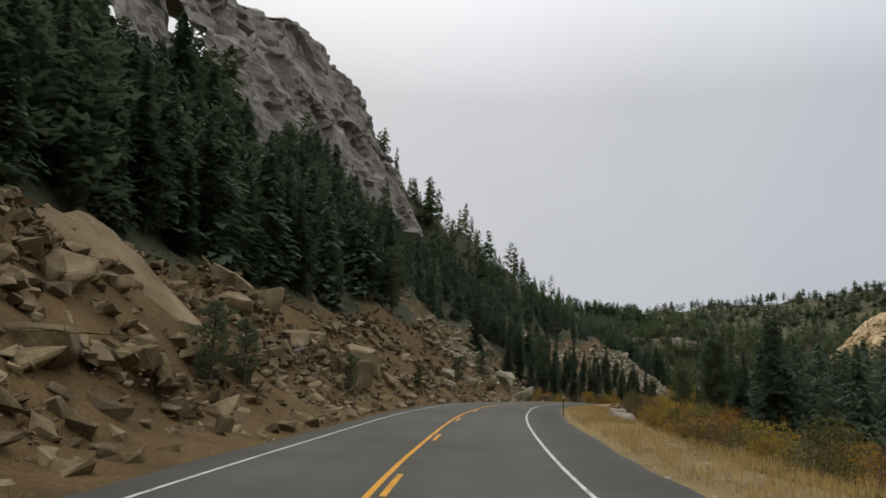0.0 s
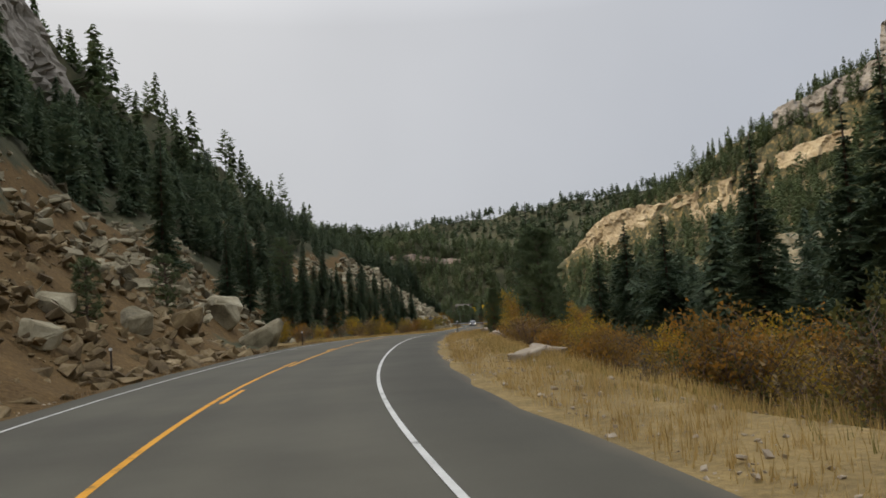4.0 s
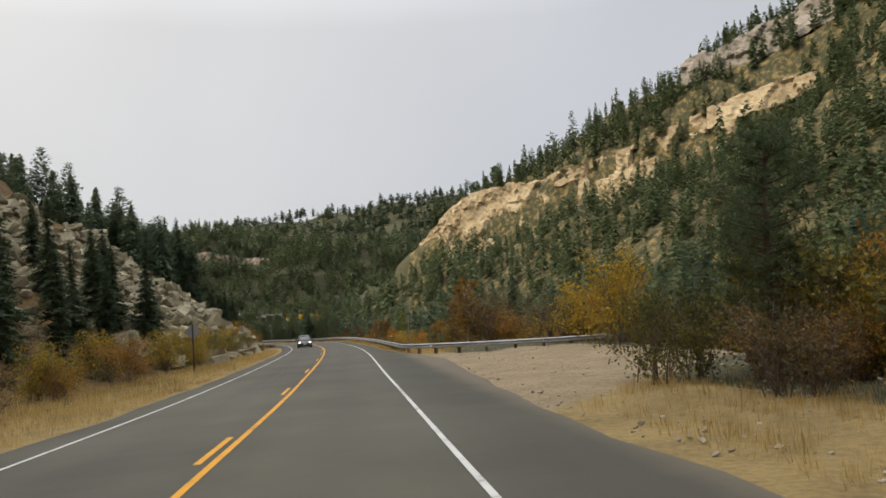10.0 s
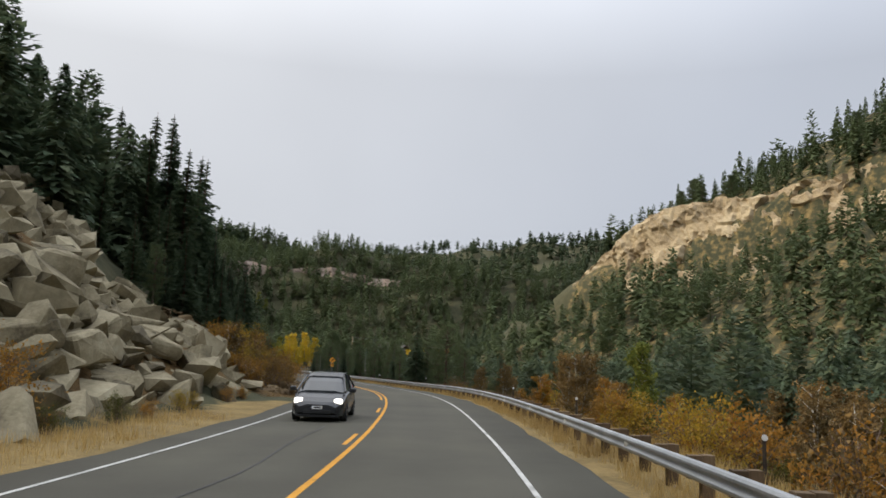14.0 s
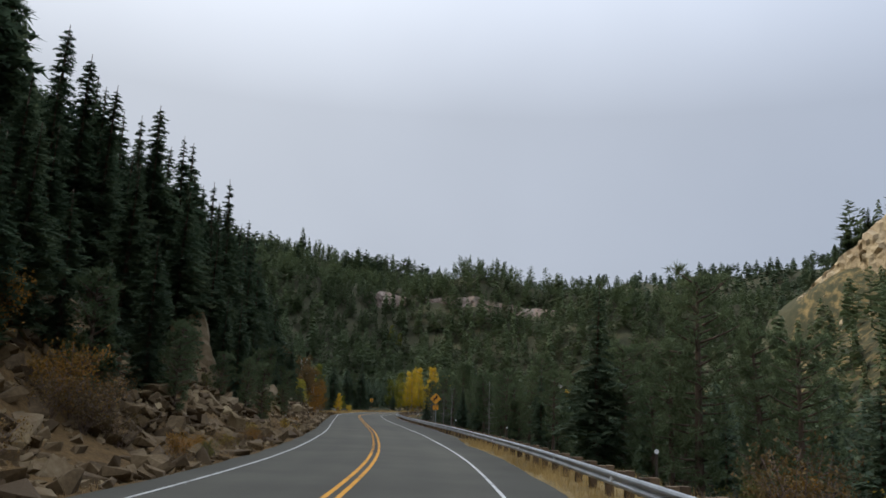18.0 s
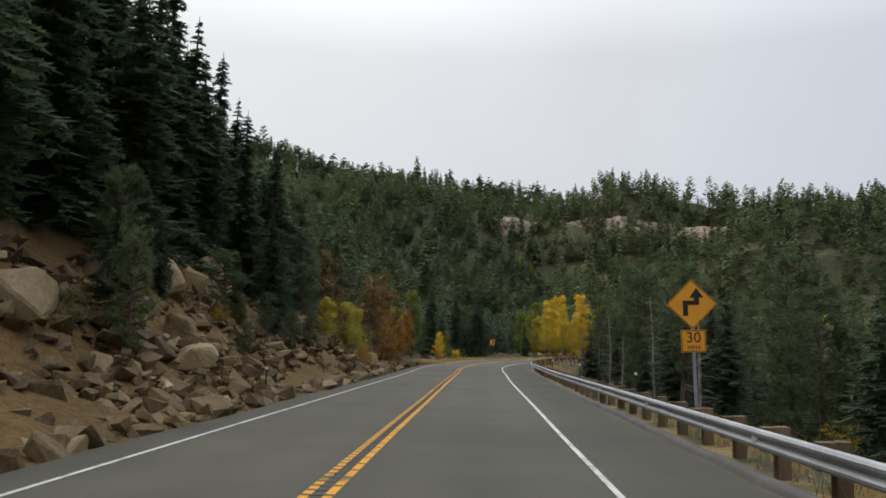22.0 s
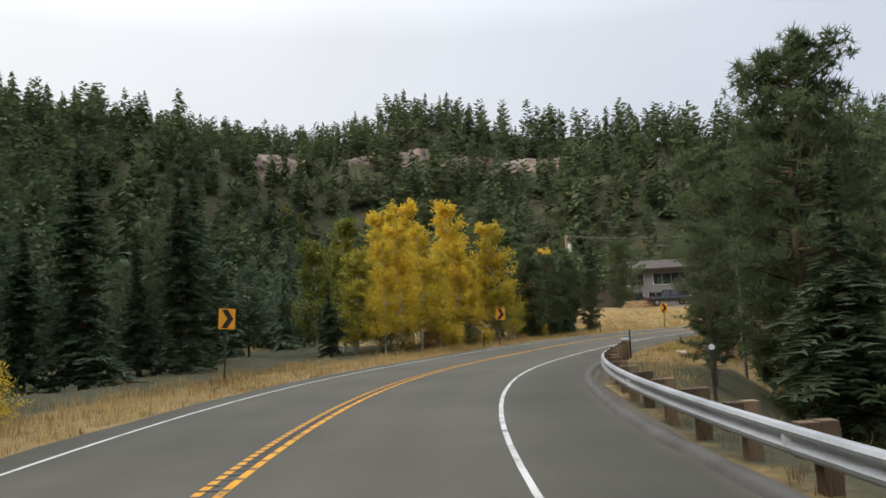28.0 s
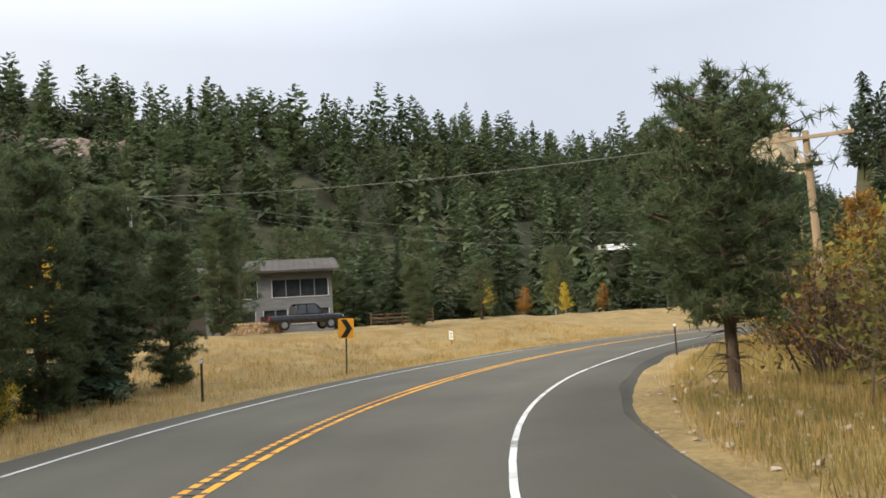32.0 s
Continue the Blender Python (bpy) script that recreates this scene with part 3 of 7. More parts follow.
def merge(parts):
    vs, fs, k = [], [], 0
    for v, f in parts:
        vs.append(np.asarray(v, float))
        fs.append(np.asarray(f, int) + k)
        k += len(v)
    return np.vstack(vs), np.vstack(fs)


def spray(r, p0, az, length, rise, n):
    """A drooping conifer bough: twigs as slim triangles to both sides of its stem."""
    v, f = [], []
    c, s = math.cos(az), math.sin(az)
    for k in range(n):
        u = (k + 0.6) / n
        sag = -0.28 * u * u * length
        q = np.array([p0[0] + c * length * u, p0[1] + s * length * u, p0[2] + rise * length * u + sag])
        reach = length * (0.36 - 0.18 * u) * r.uniform(0.6, 1.35) + min(0.12, 0.4 * length)
        q[2] += r.uniform(-0.10, 0.10) * length * 0.5
        for side in (-1, 1):
            a = az + side * r.uniform(0.55, 1.1)
            tip = q + [math.cos(a) * reach, math.sin(a) * reach, r.uniform(-0.30, 0.06) * reach]
            w = 0.17 * reach + 0.02
            b = len(v)
            v += [q + [-c * w, -s * w, 0.02], tip, q + [c * w, s * w, r.uniform(-0.5, 0.1) * w]]
            f.append((b, b + 1, b + 2))
        if k % 2 == 0:
            b = len(v)
            drop = reach * r.uniform(0.25, 0.55)
            v += [q + [-c * reach * 0.35, -s * reach * 0.35, 0], q + [c * reach * 0.5, s * reach * 0.5, 0], q + [r.uniform(-0.1, 0.1), r.uniform(-0.1, 0.1), -drop]]
            f.append((b, b + 1, b + 2))
    return np.array(v), np.array(f)


def spruce_shape(seed, h, spread, whorls, per, twigs, base=0.07, gap=0.0):
    r = np.random.RandomState(seed)
    parts = []
    bend = r.uniform(-0.02, 0.02, 2) * h
    for k in range(whorls):
        u = (k + r.uniform(-0.3, 0.3)) / whorls
        u = min(max(u, 0.0), 0.985)
        z = h * (base + (0.985 - base) * u)
        full = spread * (1 - u) ** 0.8 * (0.75 + 0.25 * math.sin(u * 9 + seed)) + 0.10
        for j in range(per):
            if r.rand() < gap:
                continue
            az = 6.2832 * (j + r.rand()) / per
            ln = full * r.uniform(0.6, 1.2)
            parts.append(spray(r, (bend[0] * u * u, bend[1] * u * u, z + r.uniform(-0.55, 0.55) * h / whorls), az, ln, 0.25 * u - 0.10 + r.uniform(-0.1, 0.1), max(2 if twigs < 5 else 4, int(twigs * (0.4 + 0.6 * (1 - u))))))
    crown = merge(parts)
    zs = np.linspace(-0.4, h, 7)
    us = np.clip(zs / h, 0, 1)
    stem = tube(np.stack([bend[0] * us**2, bend[1] * us**2, zs], 1), 0.018 * h * (1 - us) ** 0.9 + 0.015, 7)
    return stem, crown


def tuft(r, at, size, n):
    """A brush of needles."""
    d = r.normal(size=(n, 3))
    d[:, 2] += 0.35
    d /= np.linalg.norm(d, axis=1)[:, None]
    side = np.cross(d, r.normal(size=(n, 3)))
    side /= np.linalg.norm(side, axis=1)[:, None] + 1e-9
    ln = size * r.uniform(0.6, 1.15, (n, 1))
    a = at + d * ln * 0.05 + side * size * 0.058
    b = at + d * ln * 0.05 - side * size * 0.058
    v = np.stack([a, at + d * ln, b], 1).reshape(-1, 3)
    return v, np.arange(n * 3).reshape(n, 3)


def pine_shape(seed, h, spread, boughs, tufts, needles, bare=0.3, size=0.42):
    r = np.random.RandomState(seed)
    crown, wood = [], []
    bend = r.uniform(-0.05, 0.05, 2) * h
    zs = np.linspace(-0.4, h * 0.98, 8)
    us = np.clip(zs / h, 0, 1)
    wood.append(tube(np.stack([bend[0] * us**2, bend[1] * us**2, zs], 1), 0.019 * h * (1 - us) ** 0.75 + 0.02, 8))
    for k in range(boughs):
        u = bare + (0.97 - bare) * (k + r.rand()) / boughs
        az = k * 2.4 + r.uniform(-0.5, 0.5)
        ln = spread * (0.35 + 0.75 * math.sin(math.pi * min(1, 0.22 + 0.78 * (1 - (u - bare) / (1 - bare))) ** 0.8)) * r.uniform(0.55, 1.15)
        ln = max(0.3, ln * (1.15 - 0.75 * u))
        rise = r.uniform(-0.15, 0.35) + 0.35 * u
        p0 = np.array([bend[0] * u * u, bend[1] * u * u, h * u])
        d = np.array([math.cos(az), math.sin(az), rise])
        ts = np.linspace(0, 1, 4)[:, None]
        path = p0 + d * ts * ln + np.array([0, 0, 0.18 * ln]) * (ts**2 - ts)
        wood.append(tube(path, (0.035 + 0.012 * ln) * (1 - 0.8 * ts[:, 0]), 4))
        for q in range(tufts):
            t = 1 - 0.62 * (q / tufts) * r.uniform(0.7, 1.2)
            at = p0 + d * t * ln + r.normal(size=3) * 0.20 * ln * (1 - 0.4 * t) * [1, 1, 0.6]
            crown.append(tuft(r, at, size * r.uniform(0.75, 1.3), needles))
    for k in range(tufts):
        crown.append(tuft(r, np.array([bend[0], bend[1], h * 0.97]) + r.normal(size=3) * 0.12, size, needles))
    if bare > 0.12:
        for k in range(int(boughs * 0.35)):
            u = bare * r.uniform(0.3, 1)
            az, ln = r.uniform(0, 6.28), min(spread, 2.0) * r.uniform(0.2, 0.62)
            p0 = np.array([bend[0] * u * u, bend[1] * u * u, h * u])
            wood.append(tube([p0, p0 + np.array([math.cos(az), math.sin(az), r.uniform(-0.25, 0.2)]) * ln * 0.5, p0 + np.array([math.cos(az + 0.3), math.sin(az + 0.3), r.uniform(-0.6, 0.1)]) * ln], [0.035, 0.022, 0.006], 3))
    return merge(wood), merge(crown)


def leafy_shape(seed, h, spread, stems, boughs, leaves, leaf, bare=0.25, clump=0.5, slim=1.0):
    """A broadleaf tree or shrub: stems, boughs and loose leaves gathered in clumps."""
    r = np.random.RandomState(seed)
    wood, lv = [], []
    for k in range(stems):
        az = r.uniform(0, 6.28)
        lean = (0.10 if stems == 1 else r.uniform(0.15, 0.75)) * spread
        hh = h * r.uniform(0.7, 1.0) if stems > 1 else h
        us = np.linspace(0, 1, 6 if h > 5 else 4)
        foot = r.normal(size=2) * (0.12 * spread if stems > 1 else 0)
        xy = foot + np.stack([np.cos(az + us * 0.8) * lean * us**1.2, np.sin(az + us * 0.8) * lean * us**1.2], 1)
        path = np.c_[xy, us * hh * 0.96 - 0.15]
        wood.append(tube(path, (0.011 * h * slim + 0.008) * (1 - 0.9 * us) + 0.004, 6 if h > 5 else 3))
        for b in range(max(1, boughs // stems)):
            u = bare + (1 - bare) * r.rand() ** 0.8
            at = np.array([np.interp(u, us, path[:, i]) for i in range(3)])
            a2 = r.uniform(0, 6.28)
            ln = spread * r.uniform(0.35, 0.85) * (1.15 - 0.75 * u)
            end = at + np.array([math.cos(a2) * ln, math.sin(a2) * ln, ln * r.uniform(0.35, 1.0)])
            end[2] = min(end[2], h)
            wood.append(tube([at, end], [0.005 * h * slim + 0.004, 0.002], 3))
            n = max(3, int(leaves / boughs * r.uniform(0.3, 1.7)))
            t = r.uniform(0.35, 1.08, (n, 1))
            c = at + (end - at) * t + r.normal(size=(n, 3)) * clump * (0.35 + 0.35 * ln)
            lv.append(c)
    c = np.vstack(lv)
    c = c[c[:, 2] > 0.12 * h * bare]
    n = len(c)
    d = r.normal(size=(n, 3))
    d /= np.linalg.norm(d, axis=1)[:, None]
    e = np.cross(d, r.normal(size=(n, 3)))
    e /= np.linalg.norm(e, axis=1)[:, None]
    z = leaf * r.uniform(0.6, 1.35, (n, 1))
    v = np.stack([c - d * z * 0.5 + e * z * 0.42, c + d * z * 0.65, c - d * z * 0.5 - e * z * 0.42], 1).reshape(-1, 3)
    f = np.arange(n * 3).reshape(n, 3)
    return merge(wood), (v, f)


def part(name, data, material, parent, label=""):
    """One mesh, from a bmesh, arrays or a ready mesh, under a thing or a part."""
    if isinstance(data, tuple):
        me = np_mesh(name, data[0], data[1], [material])
    elif isinstance(data, bpy.types.Mesh):
        me = data
    else:
        me = bpy.data.meshes.new(name)
        data.to_mesh(me)
        data.free()
        me.materials.append(material)
    ob = new(name, me)
    ob.parent = parent
    return tagged(ob, label)


STOCK = {}
SHRUBS = {}


def stock(key, name, wood, crown, bark, leaf, label, category, group, crown_name="crown"):
    """Keep a tree as trunk and crown meshes; planted by plant()."""
    STOCK[key] = (name, np_mesh(name + "_trunk", wood[0], wood[1], [bark], smooth=True), np_mesh(name + "_crown", crown[0], crown[1], [leaf]) if crown else None, label, category, group, crown_name)


def plant(key, x, y, size=1.0, turn=0.0, tall=1.0, z=None, label=""):
    name, wood, crown, tag, category, group, crown_name = STOCK[key]
    root = tagged(new(name), label or tag, category, group)
    root.matrix_world = pose(x, y, ground_at(x, y) - 0.05 if z is None else z, 0, 0, turn) @ Matrix.Diagonal((size, size, size * tall, 1))
    part("trunk", wood, None, root)
    if crown:
        part(crown_name, crown, None, root)
    return root


def plant_so(key, s, o, size=1.0, turn=0.0, tall=1.0, label=""):
    q = on_road(s, o)
    return plant(key, q[0], q[1], size, turn, tall, None, label)


MAT["aspen_bark"] = surface("aspen_bark", [(0.35, (0.10, 0.09, 0.07)), (0.48, (0.42, 0.40, 0.33)), (0.8, (0.58, 0.55, 0.47))], 2.5, 18, 0.8, bump=0.3)
MAT["dead_wood"] = surface("bleached_dead_wood", [(0.3, (0.13, 0.115, 0.095)), (0.6, (0.27, 0.245, 0.21)), (0.85, (0.38, 0.35, 0.31))], 2, 22, 0.85, bump=0.4)
MAT["twig"] = surface("shrub_twigs", [(0.3, (0.07, 0.045, 0.035)), (0.7, (0.20, 0.145, 0.11))], 4, 22, 0.9, bump=0.2)
MAT["leaf_yellow"] = foliage("yellow_aspen_leaves", [(0.1, (0.28, 0.27, 0.05)), (0.45, (0.58, 0.45, 0.05)), (0.9, (0.78, 0.50, 0.04))], 0.5, 0.48)
MAT["leaf_gold"] = foliage("golden_leaves", [(0.1, (0.13, 0.12, 0.03)), (0.5, (0.36, 0.245, 0.035)), (0.9, (0.60, 0.36, 0.03))], 0.7, 0.42)
MAT["leaf_turning"] = foliage("half_turned_aspen_leaves", [(0.1, (0.17, 0.19, 0.04)), (0.5, (0.40, 0.36, 0.05)), (0.9, (0.64, 0.47, 0.05))], 0.4, 0.45)
MAT["leaf_orange"] = foliage("orange_brown_leaves", [(0.1, (0.12, 0.085, 0.025)), (0.5, (0.30, 0.165, 0.035)), (0.9, (0.50, 0.225, 0.03))], 0.7, 0.42)
MAT["leaf_brown"] = foliage("russet_leaves", [(0.1, (0.060, 0.050, 0.025)), (0.5, (0.165, 0.112, 0.045)), (0.9, (0.30, 0.175, 0.05))], 0.7, 0.25)
MAT["leaf_olive"] = foliage("olive_leaves", [(0.1, (0.05, 0.06, 0.022)), (0.5, (0.13, 0.125, 0.035)), (0.9, (0.26, 0.21, 0.045))], 0.7, 0.3)
MAT["leaf_lime"] = foliage("yellow_green_leaves", [(0.1, (0.07, 0.10, 0.025)), (0.5, (0.17, 0.19, 0.035)), (0.9, (0.34, 0.29, 0.04))], 0.5, 0.35)

DARK, TREE = "dark green spruce with drooping boughs on the slope", "spruce tree"
for k in range(4):
    stem, crown = spruce_shape(40 + k, 12.0, (2.9, 2.5, 3.1, 2.3)[k], (32, 36, 30, 38)[k], 9, 16, base=(0.04, 0.04, 0.06, 0.05)[k], gap=(0.04, 0.08, 0.06, 0.08)[k])
    stock(f"spruce{k}", "spruce_tree", stem, crown, MAT["bark"], MAT["needles"], DARK, TREE, "conifers beside the road")
for k in range(3):
    stem, crown = pine_shape(60 + k, 11.0, (3.0, 2.6, 3.4)[k], (62, 50, 66)[k], 17, 14, bare=(0.14, 0.30, 0.08)[k], size=0.37)
    stock(f"pine{k}", "pine_tree", stem, crown, MAT["bark"], MAT["needles_pine"], "ponderosa pine with tufted green needles and bare lower limbs", "pine tree", "conifers beside the road")
stem, crown = pine_shape(77, 3.2, 1.15, 44, 11, 12, bare=0.03, size=0.20)
stock("sapling", "pine_sapling", stem, crown, MAT["bark"], MAT["needles_pine"], "young bushy pine growing among the stones", "pine sapling", "pine saplings")
stem, crown = pine_shape(82, 12.0, 3.2, 130, 22, 17, bare=0.02, size=0.36)
stock("fir", "pine_tree", stem, crown, MAT["bark"], MAT["needles_pine"], "tall bushy dark green pine with upswept needle tufts", "pine tree", "conifers beside the road")
for k in range(3):
    stem, crown = pine_shape(84 + k, 9.0, (1.9, 2.3, 2.1)[k], (58, 66, 52)[k], 10, 11, bare=(0.28, 0.20, 0.34)[k], size=0.36)
    stock(f"lodgepole{k}", "pine_tree", stem, crown, MAT["bark"], MAT["needles_pine"], "young dark pine with bare dead lower limbs behind the guardrail", "pine tree", "conifers beside the road")
stem, crown = pine_shape(88, 10.0, 4.2, 96, 22, 20, bare=0.24, size=0.34)
stock("ponderosa", "pine_tree", stem, crown, MAT["bark"], MAT["needles_pine"], "broad ponderosa pine with clumped needles over an open trunk", "pine tree", "conifers beside the road")
for k in range(2):
    r_ = np.random.RandomState(90 + k)
    wood = [tube([(0, 0, -0.4), (0.12, 0.05, 3), (0.05, -0.06, 6), (0.30, -0.05, 9.0)], [0.12, 0.09, 0.055, 0.01], 7)]
    for j in range(44 if k == 0 else 36):
        z_, a_ = r_.uniform(1.2, 8.6), r_.uniform(0, 6.28)
        ln_ = (2.2 - 0.19 * z_) * r_.uniform(0.4, 1.1) + 0.2
        e_ = np.array([math.cos(a_), math.sin(a_), r_.uniform(-0.25, 0.2)]) * ln_
        c_ = np.array([0.05 + 0.015 * z_, 0, z_])
        wood.append(tube([c_, c_ + e_ * 0.5 + [0, 0, r_.uniform(-0.05, 0.14)], c_ + e_ * r_.uniform(0.9, 1.35) + [0, 0, r_.uniform(-0.30, 0.1) * ln_]], [0.024, 0.014, 0.004], 3))
    stock(f"snag{k}", "dead_tree", merge(wood), None, MAT["dead_wood"], None, "bare bleached dead conifer with thin grey limbs", "dead tree", "dead trees")
for key, seed, h, sp, st, bo, lv, lf, mat, name, label, cat in (
    ("aspen_y0", 101, 10, 3.1, 1, 70, 9500, 0.17, "leaf_yellow", "aspen_tree", "tall aspen with bright yellow autumn leaves and pale trunk", "aspen tree"),
    ("aspen_y1", 102, 10, 3.4, 2, 76, 8000, 0.17, "leaf_turning", "aspen_tree", "tall aspen with golden and greenish autumn leaves", "aspen tree"),
    ("aspen_o", 103, 9, 2.9, 2, 64, 7000, 0.16, "leaf_orange", "aspen_tree", "aspen with orange autumn leaves and grey stems", "aspen tree"),
    ("aspen_b", 104, 9, 2.7, 3, 80, 9000, 0.15, "leaf_brown", "aspen_tree", "thinning aspen with brownish leaves and many bare twigs", "aspen tree"),
    ("aspen_g", 105, 9, 2.5, 1, 56, 6500, 0.17, "leaf_lime", "aspen_tree", "aspen with yellow-green turning leaves", "aspen tree"),
    ("shrub_gold", 111, 2.6, 1.7, 10, 80, 2500, 0.085, "leaf_gold", "roadside_shrub", "golden autumn willow shrub beside the road", "shrub"),
    ("shrub_orange", 112, 2.4, 1.6, 11, 80, 2300, 0.08, "leaf_orange", "roadside_shrub", "orange autumn shrub beside the road", "shrub"),
    ("shrub_brown", 113, 2.4, 1.7, 14, 90, 1500, 0.075, "leaf_brown", "roadside_shrub", "russet half-bare shrub with many thin stems", "shrub"),
    ("shrub_olive", 114, 2.5, 1.7, 11, 80, 2600, 0.08, "leaf_olive", "roadside_shrub", "olive green shrub turning yellow", "shrub"),
    ("shrub_yellow", 115, 3.2, 1.8, 8, 80, 4000, 0.095, "leaf_yellow", "roadside_shrub", "tall shrub with bright yellow leaves", "shrub"),
):
    wood, crown = leafy_shape(seed, h, sp, st, bo, lv, lf, 0.10 if h > 5 else 0.06, 0.27 if h > 5 else 0.27, 1.0 if h > 5 else 0.55)
    SHRUBS[key] = (wood, crown, mat, label)
    stock(key, name, wood, crown, MAT["aspen_bark"] if h > 5 else MAT["twig"], MAT[mat], label, cat, "aspens" if h > 5 else "roadside shrubs", "foliage")


def far_conifer(r, pine, n=46, size=0.07):
    """A tree for the slopes, 1 m high: ragged boughs of small drooping sprays round a thin stem."""
    v, f = [], []
    p1, p2, p3 = r.uniform(0, 6.28, 3)
    for k in range(n):
        u = (k + r.rand()) / n
        a = k * 2.4 + r.uniform(-0.6, 0.6)
        if pine:
            z, rad = 0.16 + 0.80 * u, 0.185 * math.sin(math.pi * min(0.97, 0.34 + 0.62 * u)) ** 0.7
        else:
            z, rad = 0.06 + 0.92 * u, 0.185 * (1 - u) ** 0.62 + 0.012
        rad *= 0.82 + 0.22 * math.sin(2 * a + 9 * u + p1) + 0.16 * math.sin(23 * u + p2) + r.uniform(-0.18, 0.22)
        rad = max(rad, 0.008)
        for t in (1.0, 0.74, 0.48):
            aa = a + r.uniform(-0.4, 0.4)
            c, s = math.cos(aa), math.sin(aa)
            sag = (-0.30 if not pine else 0.12) * rad * t
            q = np.array([c * rad * t, s * rad * t, min(0.985, z + sag + r.uniform(-0.012, 0.012))])
            w = size * r.uniform(0.65, 1.25) * (0.45 + 0.75 * (1 - u) ** 0.6)
            d = np.array([c, s, (-0.55 if not pine else 0.25) + r.uniform(-0.3, 0.3)])
            e = np.array([-s, c, r.uniform(-0.35, 0.35)])
            b = len(v)
            v += [q - e * w * 0.75 - d * w * 0.5, q + e * w * 0.75 - d * w * 0.5, q + d * w]
            f.append((b, b + 1, b + 2))
    b = len(v)
    v += [(0.013, 0, -0.05), (-0.008, 0.011, -0.05), (-0.008, -0.011, -0.05), (0, 0, 1.0)]
    f += [(b, b + 1, b + 3), (b + 1, b + 2, b + 3), (b + 2, b, b + 3)]
    return np.array(v, float), np.array(f)


def scatter_mesh(name, templates, places, mats, smooth=False):
    """One mesh of many copies: places are rows of x, y, z, turn, width scale, height scale and template."""
    vs, fs, k = [], [], 0
    for t, (v, f) in enumerate(templates):
        p = places[places[:, 6].astype(int) == t]
        if not len(p):
            continue
        c, s = np.cos(p[:, 3])[:, None], np.sin(p[:, 3])[:, None]
        x = (v[None, :, 0] * c - v[None, :, 1] * s) * p[:, 4:5] + p[:, 0:1]
        y = (v[None, :, 0] * s + v[None, :, 1] * c) * p[:, 4:5] + p[:, 1:2]
        z = v[None, :, 2] * p[:, 5:6] + p[:, 2:3]
        vs.append(np.stack([x, y, z], -1).reshape(-1, 3))
        fs.append((f[None] + (np.arange(len(p)) * len(v))[:, None, None] + k).reshape(-1, f.shape[1]))
        k += len(p) * len(v)
    return np_mesh(name, np.vstack(vs), np.vstack(fs), mats, smooth=smooth)


# rounds without trees: x, y, radius
CLEAR = [(208, 410, 22), (216, 386, 20), (224, 362, 17), (198, 428, 14), (236, 340, 11), (-33, 145, 13), (-28, 170, 14), (-20, 192, 10), (-36, 128, 10), (146, 628, 5.5), (180, 606, 5), (203, 592, 4), (179, 499, 9.5), (168, 486, 10), (176, 488, 9), (-42, 105, 7)]


def thin(x, y, gap):
    """Keeps places at least about gap apart, by cells."""
    seen, keep = set(), np.zeros(len(x), bool)
    for i, (a, b) in enumerate(zip((x / gap).astype(int), (y / gap).astype(int))):
        if (a, b) not in seen:
            seen.add((a, b))
            keep[i] = True
    return keep


def wooded(x, y, s, o):
    """Where conifers grow."""
    d = np.abs(o)
    ok = (talus_mask(s, o) < 0.25) & (pullout_mask(s, o) < 0.1)
    left = np.where(o < 0, d > along(s, [(0, 17), (120, 16), (180, 17), (196, 12.5), (225, 13), (240, 18), (300, 20), (352, 14), (368, 10.5), (440, 10.5), (480, 12.5), (505, 15), (530, 15), (545, 20), (560, 26), (570, 46), (620, 48)]), True)
    right = np.where(o > 0, d > along(s, [(0, 26), (150, 24), (230, 22), (250, 30), (300, 24), (345, 22), (360, 11), (480, 9.5), (535, 14), (560, 20), (620, 30)]), True)
    for cx, cy, cr in CLEAR:
        ok &= np.hypot(x - cx, y - cy) > cr
    return ok & left & right


def faces_road(x, y, h):
    """Which treetops can be seen over the ground from places along the road."""
    gx, gy = np.arange(-260, 500, 6.0), np.arange(-90, 800, 6.0)
    ground = terrain(*np.meshgrid(gx, gy))
    def height(px, py):
        i, j = np.clip((px - gx[0]) / 6, 0, len(gx) - 2), np.clip((py - gy[0]) / 6, 0, len(gy) - 2)
        a, b = i.astype(int), j.astype(int)
        u, w = i - a, j - b
        return (ground[b, a] * (1 - u) + ground[b, a + 1] * u) * (1 - w) + (ground[b + 1, a] * (1 - u) + ground[b + 1, a + 1] * u) * w
    top = height(x, y) + h
    seen = np.zeros(len(x), bool)
    for s in np.arange(67, LENGTH - 20, 28):
        e = on_road(s, 1.7, 1.6)
        ok = np.ones(len(x), bool)
        for t in np.linspace(0.12, 0.97, 26):
            ok &= height(e[0] + (x - e[0]) * t, e[1] + (y - e[1]) * t) < e[2] + (top - e[2]) * t + 1.0
        seen |= ok
    return seen


